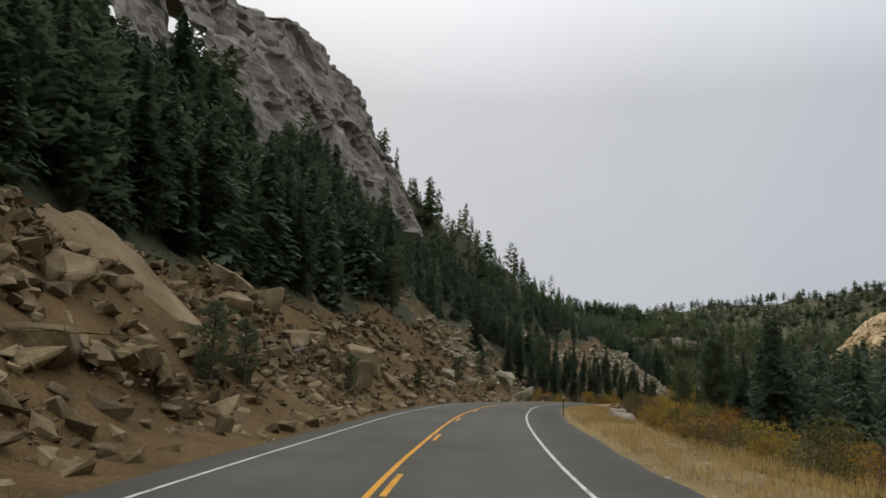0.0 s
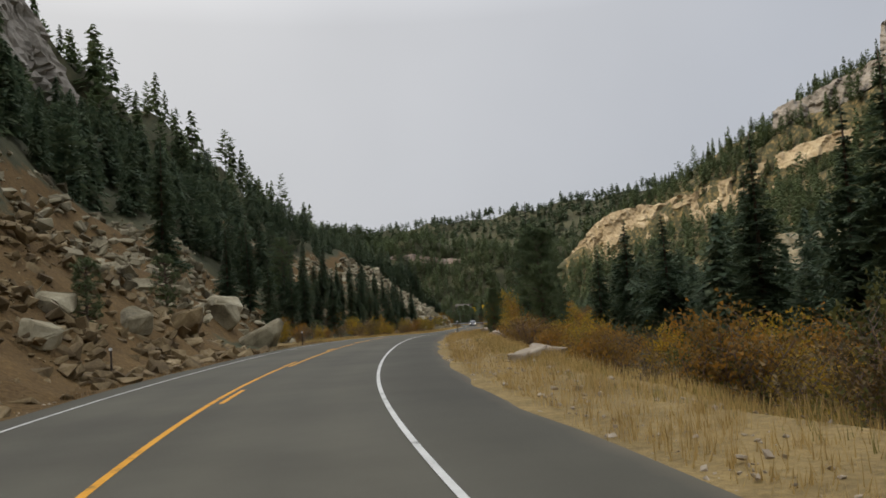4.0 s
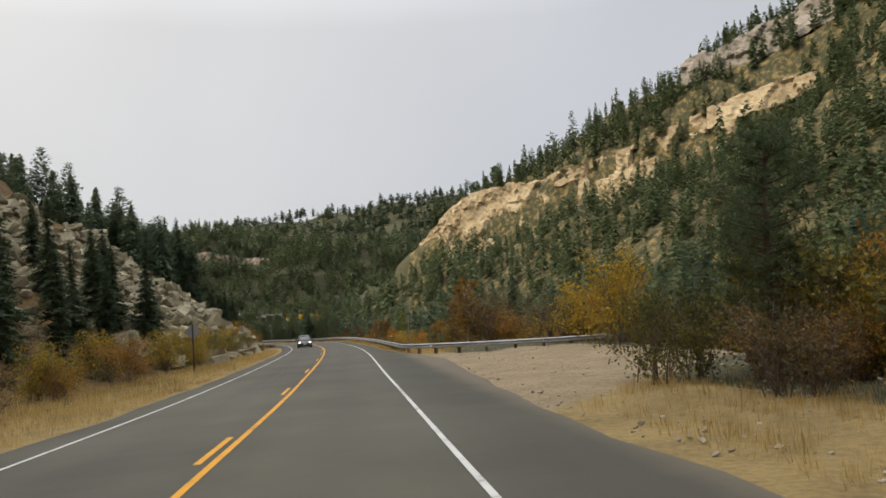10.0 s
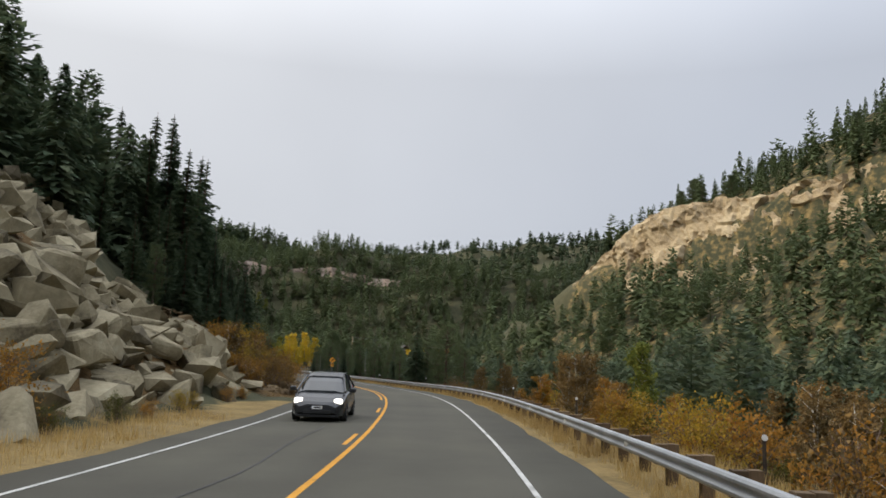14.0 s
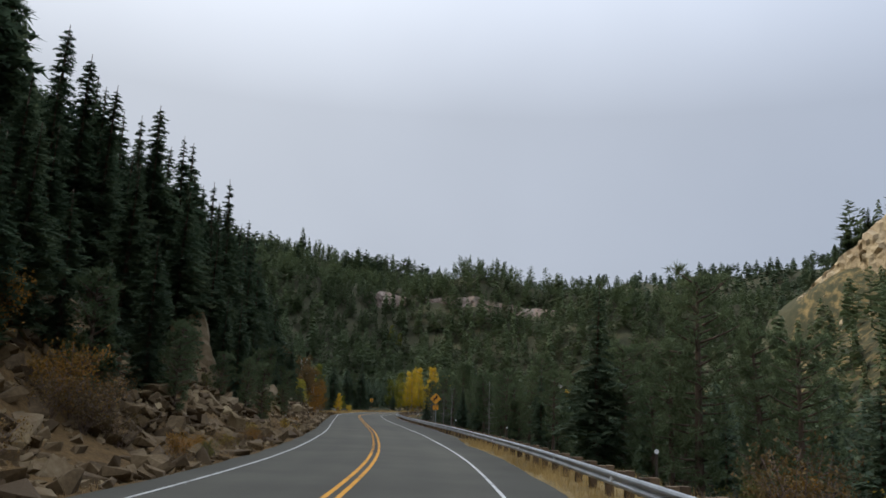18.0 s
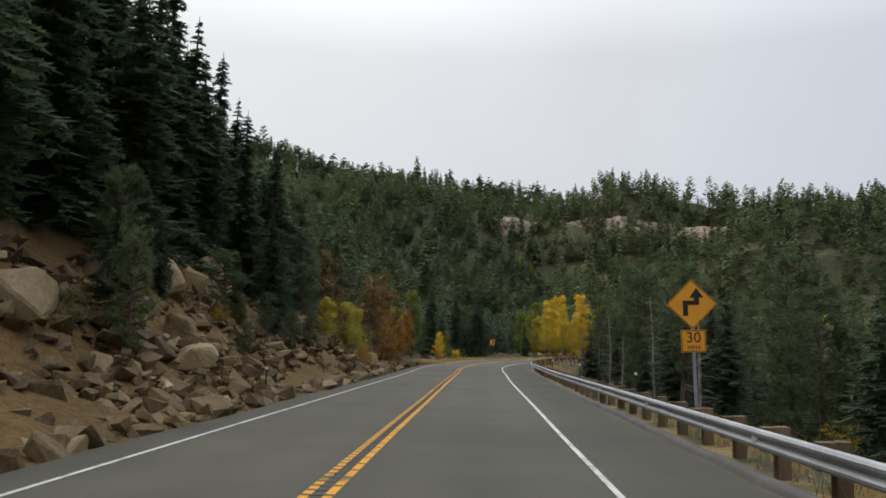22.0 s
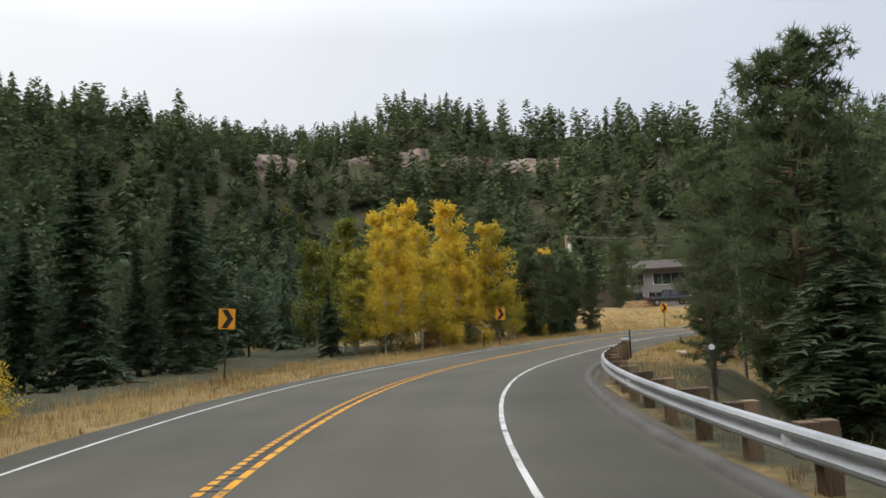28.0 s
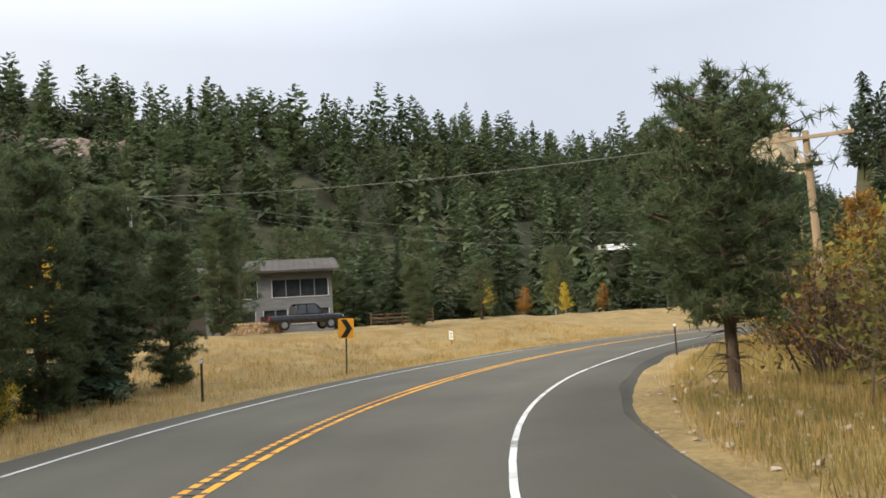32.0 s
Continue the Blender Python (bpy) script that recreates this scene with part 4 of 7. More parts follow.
def build_forest():
    r = np.random.RandomState(5)
    far = [far_conifer(r, False) for k in range(7)] + [far_conifer(r, True) for k in range(5)]
    x, y = r.uniform(-230, 470, 70000), r.uniform(-60, 780, 70000)
    s, o = to_road(x, y)
    d = np.abs(o)
    keep = (d > 44) & wooded(x, y, s, o)
    open_ = noise2(x, y, 60, 21) + 0.6 * noise2(x, y, 23, 22)
    keep &= r.rand(len(x)) < np.clip(1.35 + 0.5 * open_, 0.45, 1) * np.where((x > 215) & (y < 470), 0.8, 1)
    x, y = x[keep], y[keep]
    keep = thin(x, y, 3.7)
    x, y = x[keep], y[keep]
    h = r.uniform(5, 10.5, len(x)) * np.where(y > 480, 1.12, 1) * np.where(r.rand(len(x)) < 0.07, 1.45, 1)
    keep = faces_road(x, y, h)
    x, y, h = x[keep], y[keep], h[keep]
    n = len(x)
    p = np.stack([x, y, terrain(x, y) - 0.3, r.uniform(0, 6.28, n), h * r.uniform(0.8, 1.2, n), h, np.where(r.rand(n) < np.where(y > 480, 0.65, 0.35), 7 + r.randint(0, 5, n), r.randint(0, 7, n))], 1)
    # spruces too take the lighter pine colour, which stands in for haze
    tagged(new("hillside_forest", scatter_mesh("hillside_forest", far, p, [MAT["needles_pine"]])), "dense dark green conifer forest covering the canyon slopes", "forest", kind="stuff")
    x, y = r.uniform(-100, 1250, 9000), r.uniform(700, 1300, 9000)
    h = r.uniform(8, 13, len(x))
    p = np.stack([x, y, terrain(x, y) - 0.3, r.uniform(0, 6.28, len(x)), h * 1.5, h, r.randint(0, 12, len(x))], 1)
    few = [far_conifer(r, k > 6, 13, 0.15) for k in range(12)]
    tagged(new("distant_forest", scatter_mesh("distant_forest", few, p, [MAT["needles"]])), "distant conifer forest on the ridge beyond the canyon", "forest", kind="stuff")
    # the belt between the roadside trees and the far slopes
    mid = [far_conifer(r, False, 260, 0.036) for k in range(4)] + [far_conifer(r, True, 240, 0.038) for k in range(3)]
    x, y = r.uniform(-80, 300, 34000), r.uniform(-20, 560, 34000)
    s, o = to_road(x, y)
    d = np.abs(o)
    keep = (d > 19) & (d <= 46) & wooded(x, y, s, o)
    x, y, s, o = x[keep], y[keep], s[keep], o[keep]
    keep = np.where((o < 0) & (s < 225), thin(x, y, 2.7), thin(x, y, 3.8))
    x, y, s, o = x[keep], y[keep], s[keep], o[keep]
    n = len(x)
    h = r.uniform(6, 12.5, n) * np.where(o > 0, 0.85, np.where((s > 296) & (s < 350), 0.58, np.where(((s > 180) & (s < 345)) | (s > 500), 0.74, 1)))
    p = np.stack([x, y, terrain(x, y) - 0.2, r.uniform(0, 6.28, n), h * r.uniform(0.9, 1.2, n), h, np.where(r.rand(n) < np.where((o < 0) & (s < 490), 0.28, 0.4), 4 + r.randint(0, 3, n), r.randint(0, 4, n))], 1)
    tagged(new("slope_forest", scatter_mesh("slope_forest", mid, p, [MAT["needles"]])), "dark conifers crowding the slopes above the road", "forest", kind="stuff")
    # roadside conifers, each a thing of its own
    x, y = r.uniform(-60, 250, 16000), r.uniform(-5, 520, 16000)
    s, o = to_road(x, y)
    keep = (np.abs(o) <= 22) & (s > 60) & (s < LENGTH - 8) & wooded(x, y, s, o)
    x, y, s, o = x[keep], y[keep], s[keep], o[keep]
    keep = np.where(thin(x, y, 3.0))[0][:250]
    for i in keep:
        k = r.rand()
        key = f"spruce{r.randint(0, 4)}" if k < (0.72 if s[i] < 480 and o[i] > 0 else 0.92 if s[i] < 480 else 0.4) else f"pine{r.randint(0, 3)}"
        dark = o[i] < 0 and 366 < s[i] < 485
        plant(key if not dark else f"spruce{r.randint(0, 4)}", x[i], y[i], r.uniform(0.55, 1.02) * (0.55 if o[i] > 0 and 350 < s[i] < 505 else 0.8 if o[i] > 0 else 1.2 if dark else 0.5 if 290 < s[i] < 366 else 0.74 if 180 < s[i] < 345 or s[i] > 500 else 1), r.uniform(0, 360), r.uniform(0.9, 1.15))


build_forest()


# ---- rock: stones, boulders, outcrops and cliffs ----
# iron stain, darkened further so the colour carries the trees' shade
MAT["rock_red"] = surface("iron_stained_granite", [(0.25, (0.065, 0.042, 0.019)), (0.45, (0.135, 0.092, 0.045)), (0.62, (0.185, 0.135, 0.074)), (0.85, (0.28, 0.22, 0.135))], 0.5, 8, 0.9, bump=0.7, dist=0.05, vary=0.3, island=0.3)
MAT["slab"] = surface("orange_slab_granite", [(0.3, (0.13, 0.084, 0.040)), (0.5, (0.215, 0.146, 0.074)), (0.75, (0.30, 0.22, 0.125))], 0.35, 6, 0.9, bump=0.6, dist=0.08)


def hull_stone(seed, flat=0.62, n=15):
    """An angular stone about 1 m long: corners and triangles."""
    r = np.random.RandomState(seed)
    p = r.uniform(-0.5, 0.5, (n, 3))
    p = np.sign(p) * np.abs(p * 2) ** 0.45 / 2
    p *= [1.0, r.uniform(0.6, 0.9), flat * r.uniform(0.75, 1.2)]
    p[:, 0] += p[:, 2] * r.uniform(-0.5, 0.5)
    bm = bmesh.new()
    for q in p:
        bm.verts.new(q)
    bmesh.ops.convex_hull(bm, input=bm.verts[:])
    bmesh.ops.delete(bm, geom=[v for v in bm.verts if not v.link_faces], context="VERTS")
    bm.verts.index_update()
    v = np.array([q.co[:] for q in bm.verts])
    f = np.array([[w.index for w in g.verts] for g in bm.faces])
    bm.free()
    return v, f


STONES = [hull_stone(300 + k, 0.30 + 0.06 * (k % 6), 13 + k % 7) for k in range(16)]
STONE_MESH = {m: [np_mesh("stone", v, f, [MAT[m]]) for v, f in STONES] for m in ("rock_tan", "rock_grey", "rock_red")}


def turns(r, n, tip=0.6):
    """Random turning matrices, tipped by up to about tip radians."""
    a, b, c = r.uniform(0, 6.283, n), r.normal(0, tip * 0.6, n), r.normal(0, tip * 0.6, n)
    ca, sa, cb, sb, cc, sc = np.cos(a), np.sin(a), np.cos(b), np.sin(b), np.cos(c), np.sin(c)
    z, o = np.zeros(n), np.ones(n)
    ra = np.stack([ca, -sa, z, sa, ca, z, z, z, o], 1).reshape(n, 3, 3)
    rb = np.stack([o, z, z, z, cb, -sb, z, sb, cb], 1).reshape(n, 3, 3)
    rc = np.stack([cc, z, sc, z, o, z, -sc, z, cc], 1).reshape(n, 3, 3)
    return rb @ rc @ ra


def stone_field(name, label, s0, s1, o0, o1, count, lo, hi, power, mat, singles, seed, fall_front=0.0):
    """A talus slope: the biggest stones are parts of their own, the small ones one joined part."""
    r = np.random.RandomState(seed)
    s, o = r.uniform(s0, s1, count * 3), -r.uniform(o0, o1, count * 3)
    keep = r.rand(len(s)) < np.clip(talus_mask(s, o) + 0.12, 0, 1) * (0.55 + 0.45 * (noise2(s, o, 9, seed) > -0.25))
    s, o = s[keep][:count], o[keep][:count]
    n = len(s)
    q = on_road(s, o)
    z = terrain(q[0], q[1])
    size = lo + (hi - lo) * r.rand(n) ** power
    m = turns(r, n, 0.7)
    kind = r.randint(0, len(STONES), n)
    at = np.stack([q[0], q[1], z + size * 0.10], 1)
    root = tagged(new(name), label, "talus slope")
    order = np.argsort(-size)
    for i in order[:singles]:
        ob = part("stone", STONE_MESH[mat][kind[i]], None, root)
        ob.matrix_local = Matrix.Translation(at[i]) @ Matrix(m[i].tolist()).to_4x4() @ Matrix.Scale(size[i], 4)
    vs, fs, k = [], [], 0
    for i in order[singles:]:
        v, f = STONES[kind[i]]
        vs.append(v @ m[i].T * size[i] + at[i])
        fs.append(f + k)
        k += len(v)
    tagged(part("rubble", (np.vstack(vs), np.vstack(fs)), MAT[mat], root), kind="stuff")
    return root


stone_field("talus_slope", "slope of angular tan granite stones on ochre soil", 56, 176, 5.2, 19, 15000, 0.07, 1.2, 6.5, "rock_tan", 80, 11)
stone_field("talus_slope", "slope of rust-stained granite rubble below dark trees", 60, 150, 6.0, 17, 4500, 0.10, 0.9, 4.5, "rock_red", 30, 12)
stone_field("talus_slope", "grey rock slope between spruces above the road", 168, 214, 11, 26, 1100, 0.25, 1.5, 2.6, "rock_grey", 40, 13)
stone_field("boulder_pile", "tall pile of large angular tan granite blocks", 286, 352, 7.4, 31, 3600, 0.3, 2.7, 2.7, "rock_grey", 150, 14)
stone_field("talus_slope", "grey talus of blocks behind autumn shrubs", 230, 292, 15, 33, 1300, 0.35, 1.7, 2.4, "rock_grey", 40, 15)
stone_field("talus_slope", "slope of brown granite stones under dark conifers", 350, 490, 4.7, 15.5, 15000, 0.07, 1.1, 4.6, "rock_red", 110, 16)
stone_field("talus_slope", "tan rubble at the foot of the dark slope", 368, 490, 4.8, 13, 2600, 0.15, 0.8, 3.0, "rock_tan", 20, 17)


def boulder(s, o, size, flat, turn, mat="rock_tan", label="angular tan granite boulder lying beside the road", up=0.0, tip=(0, 0), seed=None):
    """A block with broken edges: a hull of many points, bevelled once."""
    r = np.random.RandomState(int(s * 7 + abs(o) * 13) if seed is None else seed)
    p = r.uniform(-0.5, 0.5, (20, 3))
    p = np.sign(p) * np.abs(p * 2) ** 0.55 / 2 * [1.1, 0.85, flat * 1.05]
    p[:, 0] += p[:, 2] * r.uniform(-0.4, 0.4)
    bm = bmesh.new()
    for q in p:
        bm.verts.new(q * size)
    bmesh.ops.convex_hull(bm, input=bm.verts[:])
    bmesh.ops.delete(bm, geom=[v for v in bm.verts if not v.link_faces], context="VERTS")
    bmesh.ops.bevel(bm, geom=bm.edges[:], offset=0.035 * size, segments=1, affect="EDGES", profile=0.6)
    bmesh.ops.subdivide_edges(bm, edges=[e for e in bm.edges if e.calc_length() > 0.16 * size], cuts=2, use_grid_fill=True)
    for v in bm.verts:
        q = v.co * (1.7 / size) + Vector((s, o, 0))
        v.co += (noise.noise_vector(q) * 0.05 + noise.noise_vector(q * 3.1) * 0.022) * size
    me = bpy.data.meshes.new("boulder")
    bm.to_mesh(me)
    bm.free()
    me.materials.append(MAT[mat])
    ob = tagged(new("boulder", me), label, "boulder", "boulders")
    q = on_road(s, o)
    ob.matrix_world = pose(q[0], q[1], ground_at(q[0], q[1]) + size * flat * 0.30 + up, tip[0], tip[1], turn)
    return ob


for row in (
    (92, -12.4, 2.0, 0.75, 40, "rock_tan", 12), (86, -9.3, 1.9, 0.6, 10, "rock_tan", 5), (93, -7.0, 1.1, 0.7, 70, "rock_tan", -20),
    (128, -9.9, 2.5, 0.75, 20, "rock_tan", 8), (121.5, -8.7, 2.4, 0.9, 130, "rock_red", 5), (131, -8.2, 1.9, 0.6, 60, "rock_tan", 35),
    (120, -15, 2.6, 0.85, 15, "rock_tan", 0), (117, -16.5, 2.6, 0.6, 80, "rock_tan", 25), (124, -12.8, 2.3, 0.5, 5, "rock_tan", 12),
    (113, -14.5, 2.2, 0.5, 35, "rock_tan", 15), (110, -12.2, 1.6, 0.6, 75, "rock_red", 10), (118, -12.0, 1.9, 0.55, 140, "rock_tan", -10),
    (129, -13.2, 1.8, 0.6, 100, "rock_tan", 8), (141, -9.5, 1.6, 0.7, 15, "rock_tan", 15), (146, -11.8, 1.5, 0.6, 75, "rock_tan", -8),
    (183, -8.3, 3.0, 1.0, 20, "rock_grey", 6), (184, -11, 2.6, 0.9, 85, "rock_grey", -10), (191, -14, 3.0, 0.8, 40, "rock_grey", 10),
    (163, -9.5, 2.0, 0.8, 65, "rock_grey", 10), (170, -9.2, 2.2, 0.7, 10, "rock_tan", -12), (152, -8.6, 1.5, 0.7, 55, "rock_grey", 20), (157, -10.4, 1.7, 0.6, 15, "rock_grey", 5),
    (410, -8.9, 2.2, 0.6, 25, "rock_red", -18), (412, -11.8, 1.3, 0.8, 70, "rock_red", 10), (400, -6.9, 0.9, 1.3, 10, "rock_tan", 15), (399, -7.9, 0.6, 0.8, 50, "rock_tan", 0),
    (427, -8.8, 1.3, 0.8, 60, "rock_red", 30), (432, -9.8, 1.5, 1.1, 20, "rock_red", -10), (437, -9.4, 1.5, 0.9, 5, "rock_red", 15), (446, -8.8, 1.4, 0.8, 100, "rock_tan", 5),
    (443, -7.2, 1.4, 0.6, 40, "rock_tan", 0), (448, -7.0, 1.2, 0.5, 130, "rock_red", 15), (458, -9.9, 1.2, 0.8, 15, "rock_tan", 20), (452, -11.0, 1.5, 0.7, 60, "rock_tan", 25),
    (449, -10.8, 1.7, 0.8, 120, "rock_tan", -15), (458, -6.2, 0.9, 0.4, 20, "rock_tan", 0), (417, -7.6, 0.9, 0.8, 80, "rock_tan", 20), (422, -9.6, 1.5, 0.7, 35, "rock_red", -12),
    (487, -8.2, 1.5, 0.8, 50, "rock_tan", 8), (478, -7.4, 1.1, 0.8, 100, "rock_red", 0),
):
    s_, o_, size_, flat_, turn_, mat_, tip_ = row
    boulder(s_, o_, size_, flat_, turn_ + road_yaw(s_), mat_, "large angular granite boulder resting on the rubble slope", tip=(tip_, tip_ * 0.5))
# great slabs in the tall pile
for s_, o_, size_, flat_, turn_, tip_ in ((296, -14.5, 2.6, 0.55, 20, 18), (300, -10.4, 2.2, 0.5, 70, -12), (305, -12.8, 3.0, 0.5, 40, 22), (309, -17, 3.2, 0.45, 110, 15), (313, -9.8, 2.4, 0.6, 15, -8), (316, -14, 3.0, 0.5, 60, 25), (321, -11, 2.6, 0.5, 95, 14), (325, -16, 3.2, 0.5, 30, 20), (329, -10.2, 2.2, 0.55, 75, -10), (333, -13.2, 2.8, 0.5, 130, 18), (338, -10.6, 2.3, 0.5, 45, 12), (303, -19, 3.0, 0.5, 80, 20), (318, -20, 3.0, 0.45, 10, 24), (291, -17.5, 2.6, 0.5, 55, 16)):
    boulder(s_, o_, size_, flat_, turn_ + road_yaw(s_), "rock_grey", "great tilted granite slab in the boulder pile", tip=(tip_, tip_ * 0.6))
for row in ((118.3, 9.2, 1.3, 0.5, 30), (121.5, 9.2, 1.4, 0.55, 75), (120.0, 10.4, 1.1, 0.6, 10), (150, 8.4, 1.2, 0.4, 20), (153.5, 9.6, 1.7, 0.4, 70), (149, 7.8, 0.7, 0.5, 0), (184.5, 9.4, 1.15, 0.42, 5), (186, 10.0, 0.9, 0.5, 60), (193.5, 8.9, 1.2, 0.5, 40), (538.3, 5.0, 0.45, 0.9, 20), (536.5, 8.2, 0.6, 0.5, 70)):
    boulder(*row, "rock_pale", "pale granite boulder in the dry roadside grass")


def face(name, label, top, front, seed, rough=1.6, mat="cliff", lean=0.3, cap=9.0, res=0.9, category="cliff"):
    """A broken rock face below a top line of (x, y, z, drop), looking towards the place front; a cap runs back into the hill."""
    top = catmull(top, 10)
    ln = np.r_[0, np.cumsum(np.linalg.norm(np.diff(top[:, :3], axis=0), axis=1))]
    n = max(6, int(ln[-1] / res))
    t = np.stack([np.interp(np.linspace(0, ln[-1], n), ln, top[:, k]) for k in range(4)], 1)
    rows_ = max(6, int(t[:, 3].mean() / res))
    tan = np.gradient(t[:, :2], axis=0)
    nor = np.stack([tan[:, 1], -tan[:, 0]], 1)
    nor /= np.linalg.norm(nor, axis=1)[:, None]
    flip = np.sign(((np.array(front)[None] - t[:, :2]) * nor).sum(1))
    nor *= flip[:, None]
    v = []
    back = 3
    for j in range(-back, rows_ + 1):
        u = max(j, 0) / rows_
        for i in range(n):
            o3 = Vector((nor[i, 0], nor[i, 1], 0))
            p = Vector((t[i, 0], t[i, 1], t[i, 2] - u * t[i, 3])) + o3 * (lean * u * t[i, 3])
            if j < 0:
                p -= o3 * (cap * (-j) / back)
                p.z -= 1.2 * (-j) / back
            q = p + Vector((seed * 13.0, seed * 7.0, 0))
            w = q + noise.noise_vector(q * 0.13) * 3.5
            block = noise.cell(Vector((w.x * 0.10, w.y * 0.10, w.z * 0.055))) + 0.40 * noise.cell(Vector((w.x * 0.26 + 9, w.y * 0.26, w.z * 0.15)))
            d = rough * (0.66 * block + 0.24 * noise.cell(Vector((w.x * 0.55, w.y * 0.55 + 5, w.z * 0.30))) + 0.12 * noise.cell(Vector((w.x * 1.1 + 3, w.y * 1.1, w.z * 0.8))) + 0.5 * noise.noise(q * 0.07) + 0.14 * noise.noise(q * 0.6))
            # ragged crest
            crest = (0.5 * rough * noise.cell(Vector((w.x * 0.22, w.y * 0.22, 4.0))) - 0.4 * rough) if j <= 0 else 0
            v.append(p + o3 * d + Vector((0, 0, crest + 0.25 * rough * noise.noise(q * 0.31))))
    i = np.arange(n * (rows_ + 1 + back)).reshape(-1, n)
    f = np.stack([i[:-1, :-1], i[:-1, 1:], i[1:, 1:], i[1:, :-1]], -1).reshape(-1, 4)
    me = np_mesh(name, np.array([q[:] for q in v]), f, [MAT[mat]])
    return tagged(new(name, me), label, category, "rock faces")


face("rock_cliff", "sunlit tan granite cliff above the creek valley", BROW, (80, 300), 1, 2.6, lean=0.30, cap=16, res=0.85)
face("rock_cliff", "grey broken ledges high on the canyon side", [(268, 330, 76, 10), (282, 306, 84, 14), (290, 284, 90, 12)], (100, 250), 2, 2.0, "cliff_grey", lean=0.6)
face("rock_cliff", "grey broken ledges high on the canyon side", [(292, 292, 104, 16), (306, 270, 112, 22), (312, 240, 114, 18)], (100, 220), 3, 2.2, "cliff_grey", lean=0.6)
face("rock_cliff", "small tan outcrop among hillside trees", [(240, 300, 50, 7), (247, 285, 54, 8), (252, 272, 55, 6)], (80, 220), 4, 1.4, lean=0.5)
face("rock_cliff", "grey rubble face below the hillside trees", [(120, 184, 7.5, 6), (128, 178, 9.5, 8), (133, 170, 8.5, 6)], (60, 140), 5, 1.4, "rock_grey", lean=0.5)
face("rock_cliff", "tall grey granite face on the forested mountainside", [(-44, 118, 62, 28), (-41, 140, 70, 38), (-36, 164, 77, 46), (-28, 188, 75, 40), (-18, 208, 64, 28)], (60, 60), 6, 2.4, "cliff_grey", lean=0.45, cap=14)
face("rock_cliff", "tan granite crag among dark conifers", [(-50, 96, 58, 22), (-50, 108, 64, 26), (-47, 118, 62, 20)], (30, 40), 7, 1.8, "cliff_grey", lean=0.4, cap=12)
face("rock_cliff", "pink granite ledge crossing the forested hill", [(134, 640, 36, 5), (145, 631, 38, 9), (156, 623, 35, 7)], (110, 400), 8, 1.6, "cliff_pink", lean=0.4)
face("rock_cliff", "pale broken ledge crossing the forested hill", [(164, 619, 35, 4), (182, 609, 36, 6), (198, 599, 32, 5), (214, 586, 30, 4)], (110, 400), 9, 1.5, "cliff_pink", lean=0.5)
face("rock_cliff", "rounded grey granite dome beyond the trees", [(335, 530, 36, 12), (350, 520, 46, 20), (368, 508, 42, 18)], (150, 440), 10, 1.5, lean=0.5, cap=14)
face("rock_outcrop", "big pale granite block leaning over the slope", [tuple(on_road(407.3, -12.2)[:2]) + (-3.0, 6), tuple(on_road(409.3, -10.8)[:2]) + (-1.7, 7.5), tuple(on_road(411.4, -11.2)[:2]) + (-2.8, 6.5)], tuple(on_road(395, 6)[:2]), 11, 0.55, "rock_red", 0.25, 2, 0.35, "outcrop")
face("rock_outcrop", "tilted orange granite slab set in the rubble", [tuple(on_road(98.5, -18)[:2]) + (6.6, 6), tuple(on_road(100.5, -17)[:2]) + (7.0, 7), tuple(on_road(102.5, -16.7)[:2]) + (6.8, 6)], tuple(on_road(94, -2)[:2]), 12, 0.55, "slab", 1.05, 2, 0.6, "outcrop")
face("rock_outcrop", "grey crag at the crest of the talus", [tuple(on_road(150, -24)[:2]) + (14, 8), tuple(on_road(156, -23)[:2]) + (14, 9), tuple(on_road(163, -24)[:2]) + (13, 7)], tuple(on_road(140, 5)[:2]), 13, 0.9, "rock_grey", 0.3, 4, 0.6, "outcrop")
face("rock_outcrop", "leaning brown slab beside the dark spruces", [tuple(on_road(455, -12.5)[:2]) + (-4.6, 4), tuple(on_road(458, -11.8)[:2]) + (-3.8, 5), tuple(on_road(460, -12)[:2]) + (-4.4, 4)], tuple(on_road(445, 4)[:2]), 14, 0.45, "rock_red", 0.3, 3, 0.45, "outcrop")


# ---- roadside furniture ----
MAT["steel"] = surface("galvanised_steel", [(0.3, (0.30, 0.31, 0.31)), (0.6, (0.42, 0.43, 0.43)), (0.85, (0.52, 0.53, 0.53))], 0.9, 18, 0.5, 0.75, bump=0.15, dist=0.005, spec=0.5)
MAT["post_wood"] = surface("weathered_timber", [(0.3, (0.075, 0.05, 0.028)), (0.6, (0.17, 0.115, 0.065)), (0.85, (0.29, 0.21, 0.13))], 2.0, 30, 0.9, bump=0.5, dist=0.01, vary=0.35, stretch=(1, 1, 0.15))
MAT["rust_post"] = surface("dark_steel_post", [(0.3, (0.035, 0.03, 0.026)), (0.7, (0.10, 0.075, 0.055))], 3, 30, 0.75, 0.4, bump=0.2, dist=0.004)
MAT["reflector_white"] = surface("white_reflector", [(0.3, (0.70, 0.70, 0.68)), (0.7, (0.82, 0.82, 0.80))], 6, 40, 0.35, bump=0.05, spec=0.6)
MAT["reflector_green"] = surface("green_reflector", [(0.3, (0.01, 0.22, 0.12)), (0.7, (0.02, 0.32, 0.17))], 6, 40, 0.3, bump=0.05, spec=0.6)
MAT["sign_yellow"] = surface("amber_sign_sheeting", [(0.3, (0.74, 0.30, 0.012)), (0.7, (0.82, 0.37, 0.02))], 1.5, 30, 0.45, bump=0.03, spec=0.5)
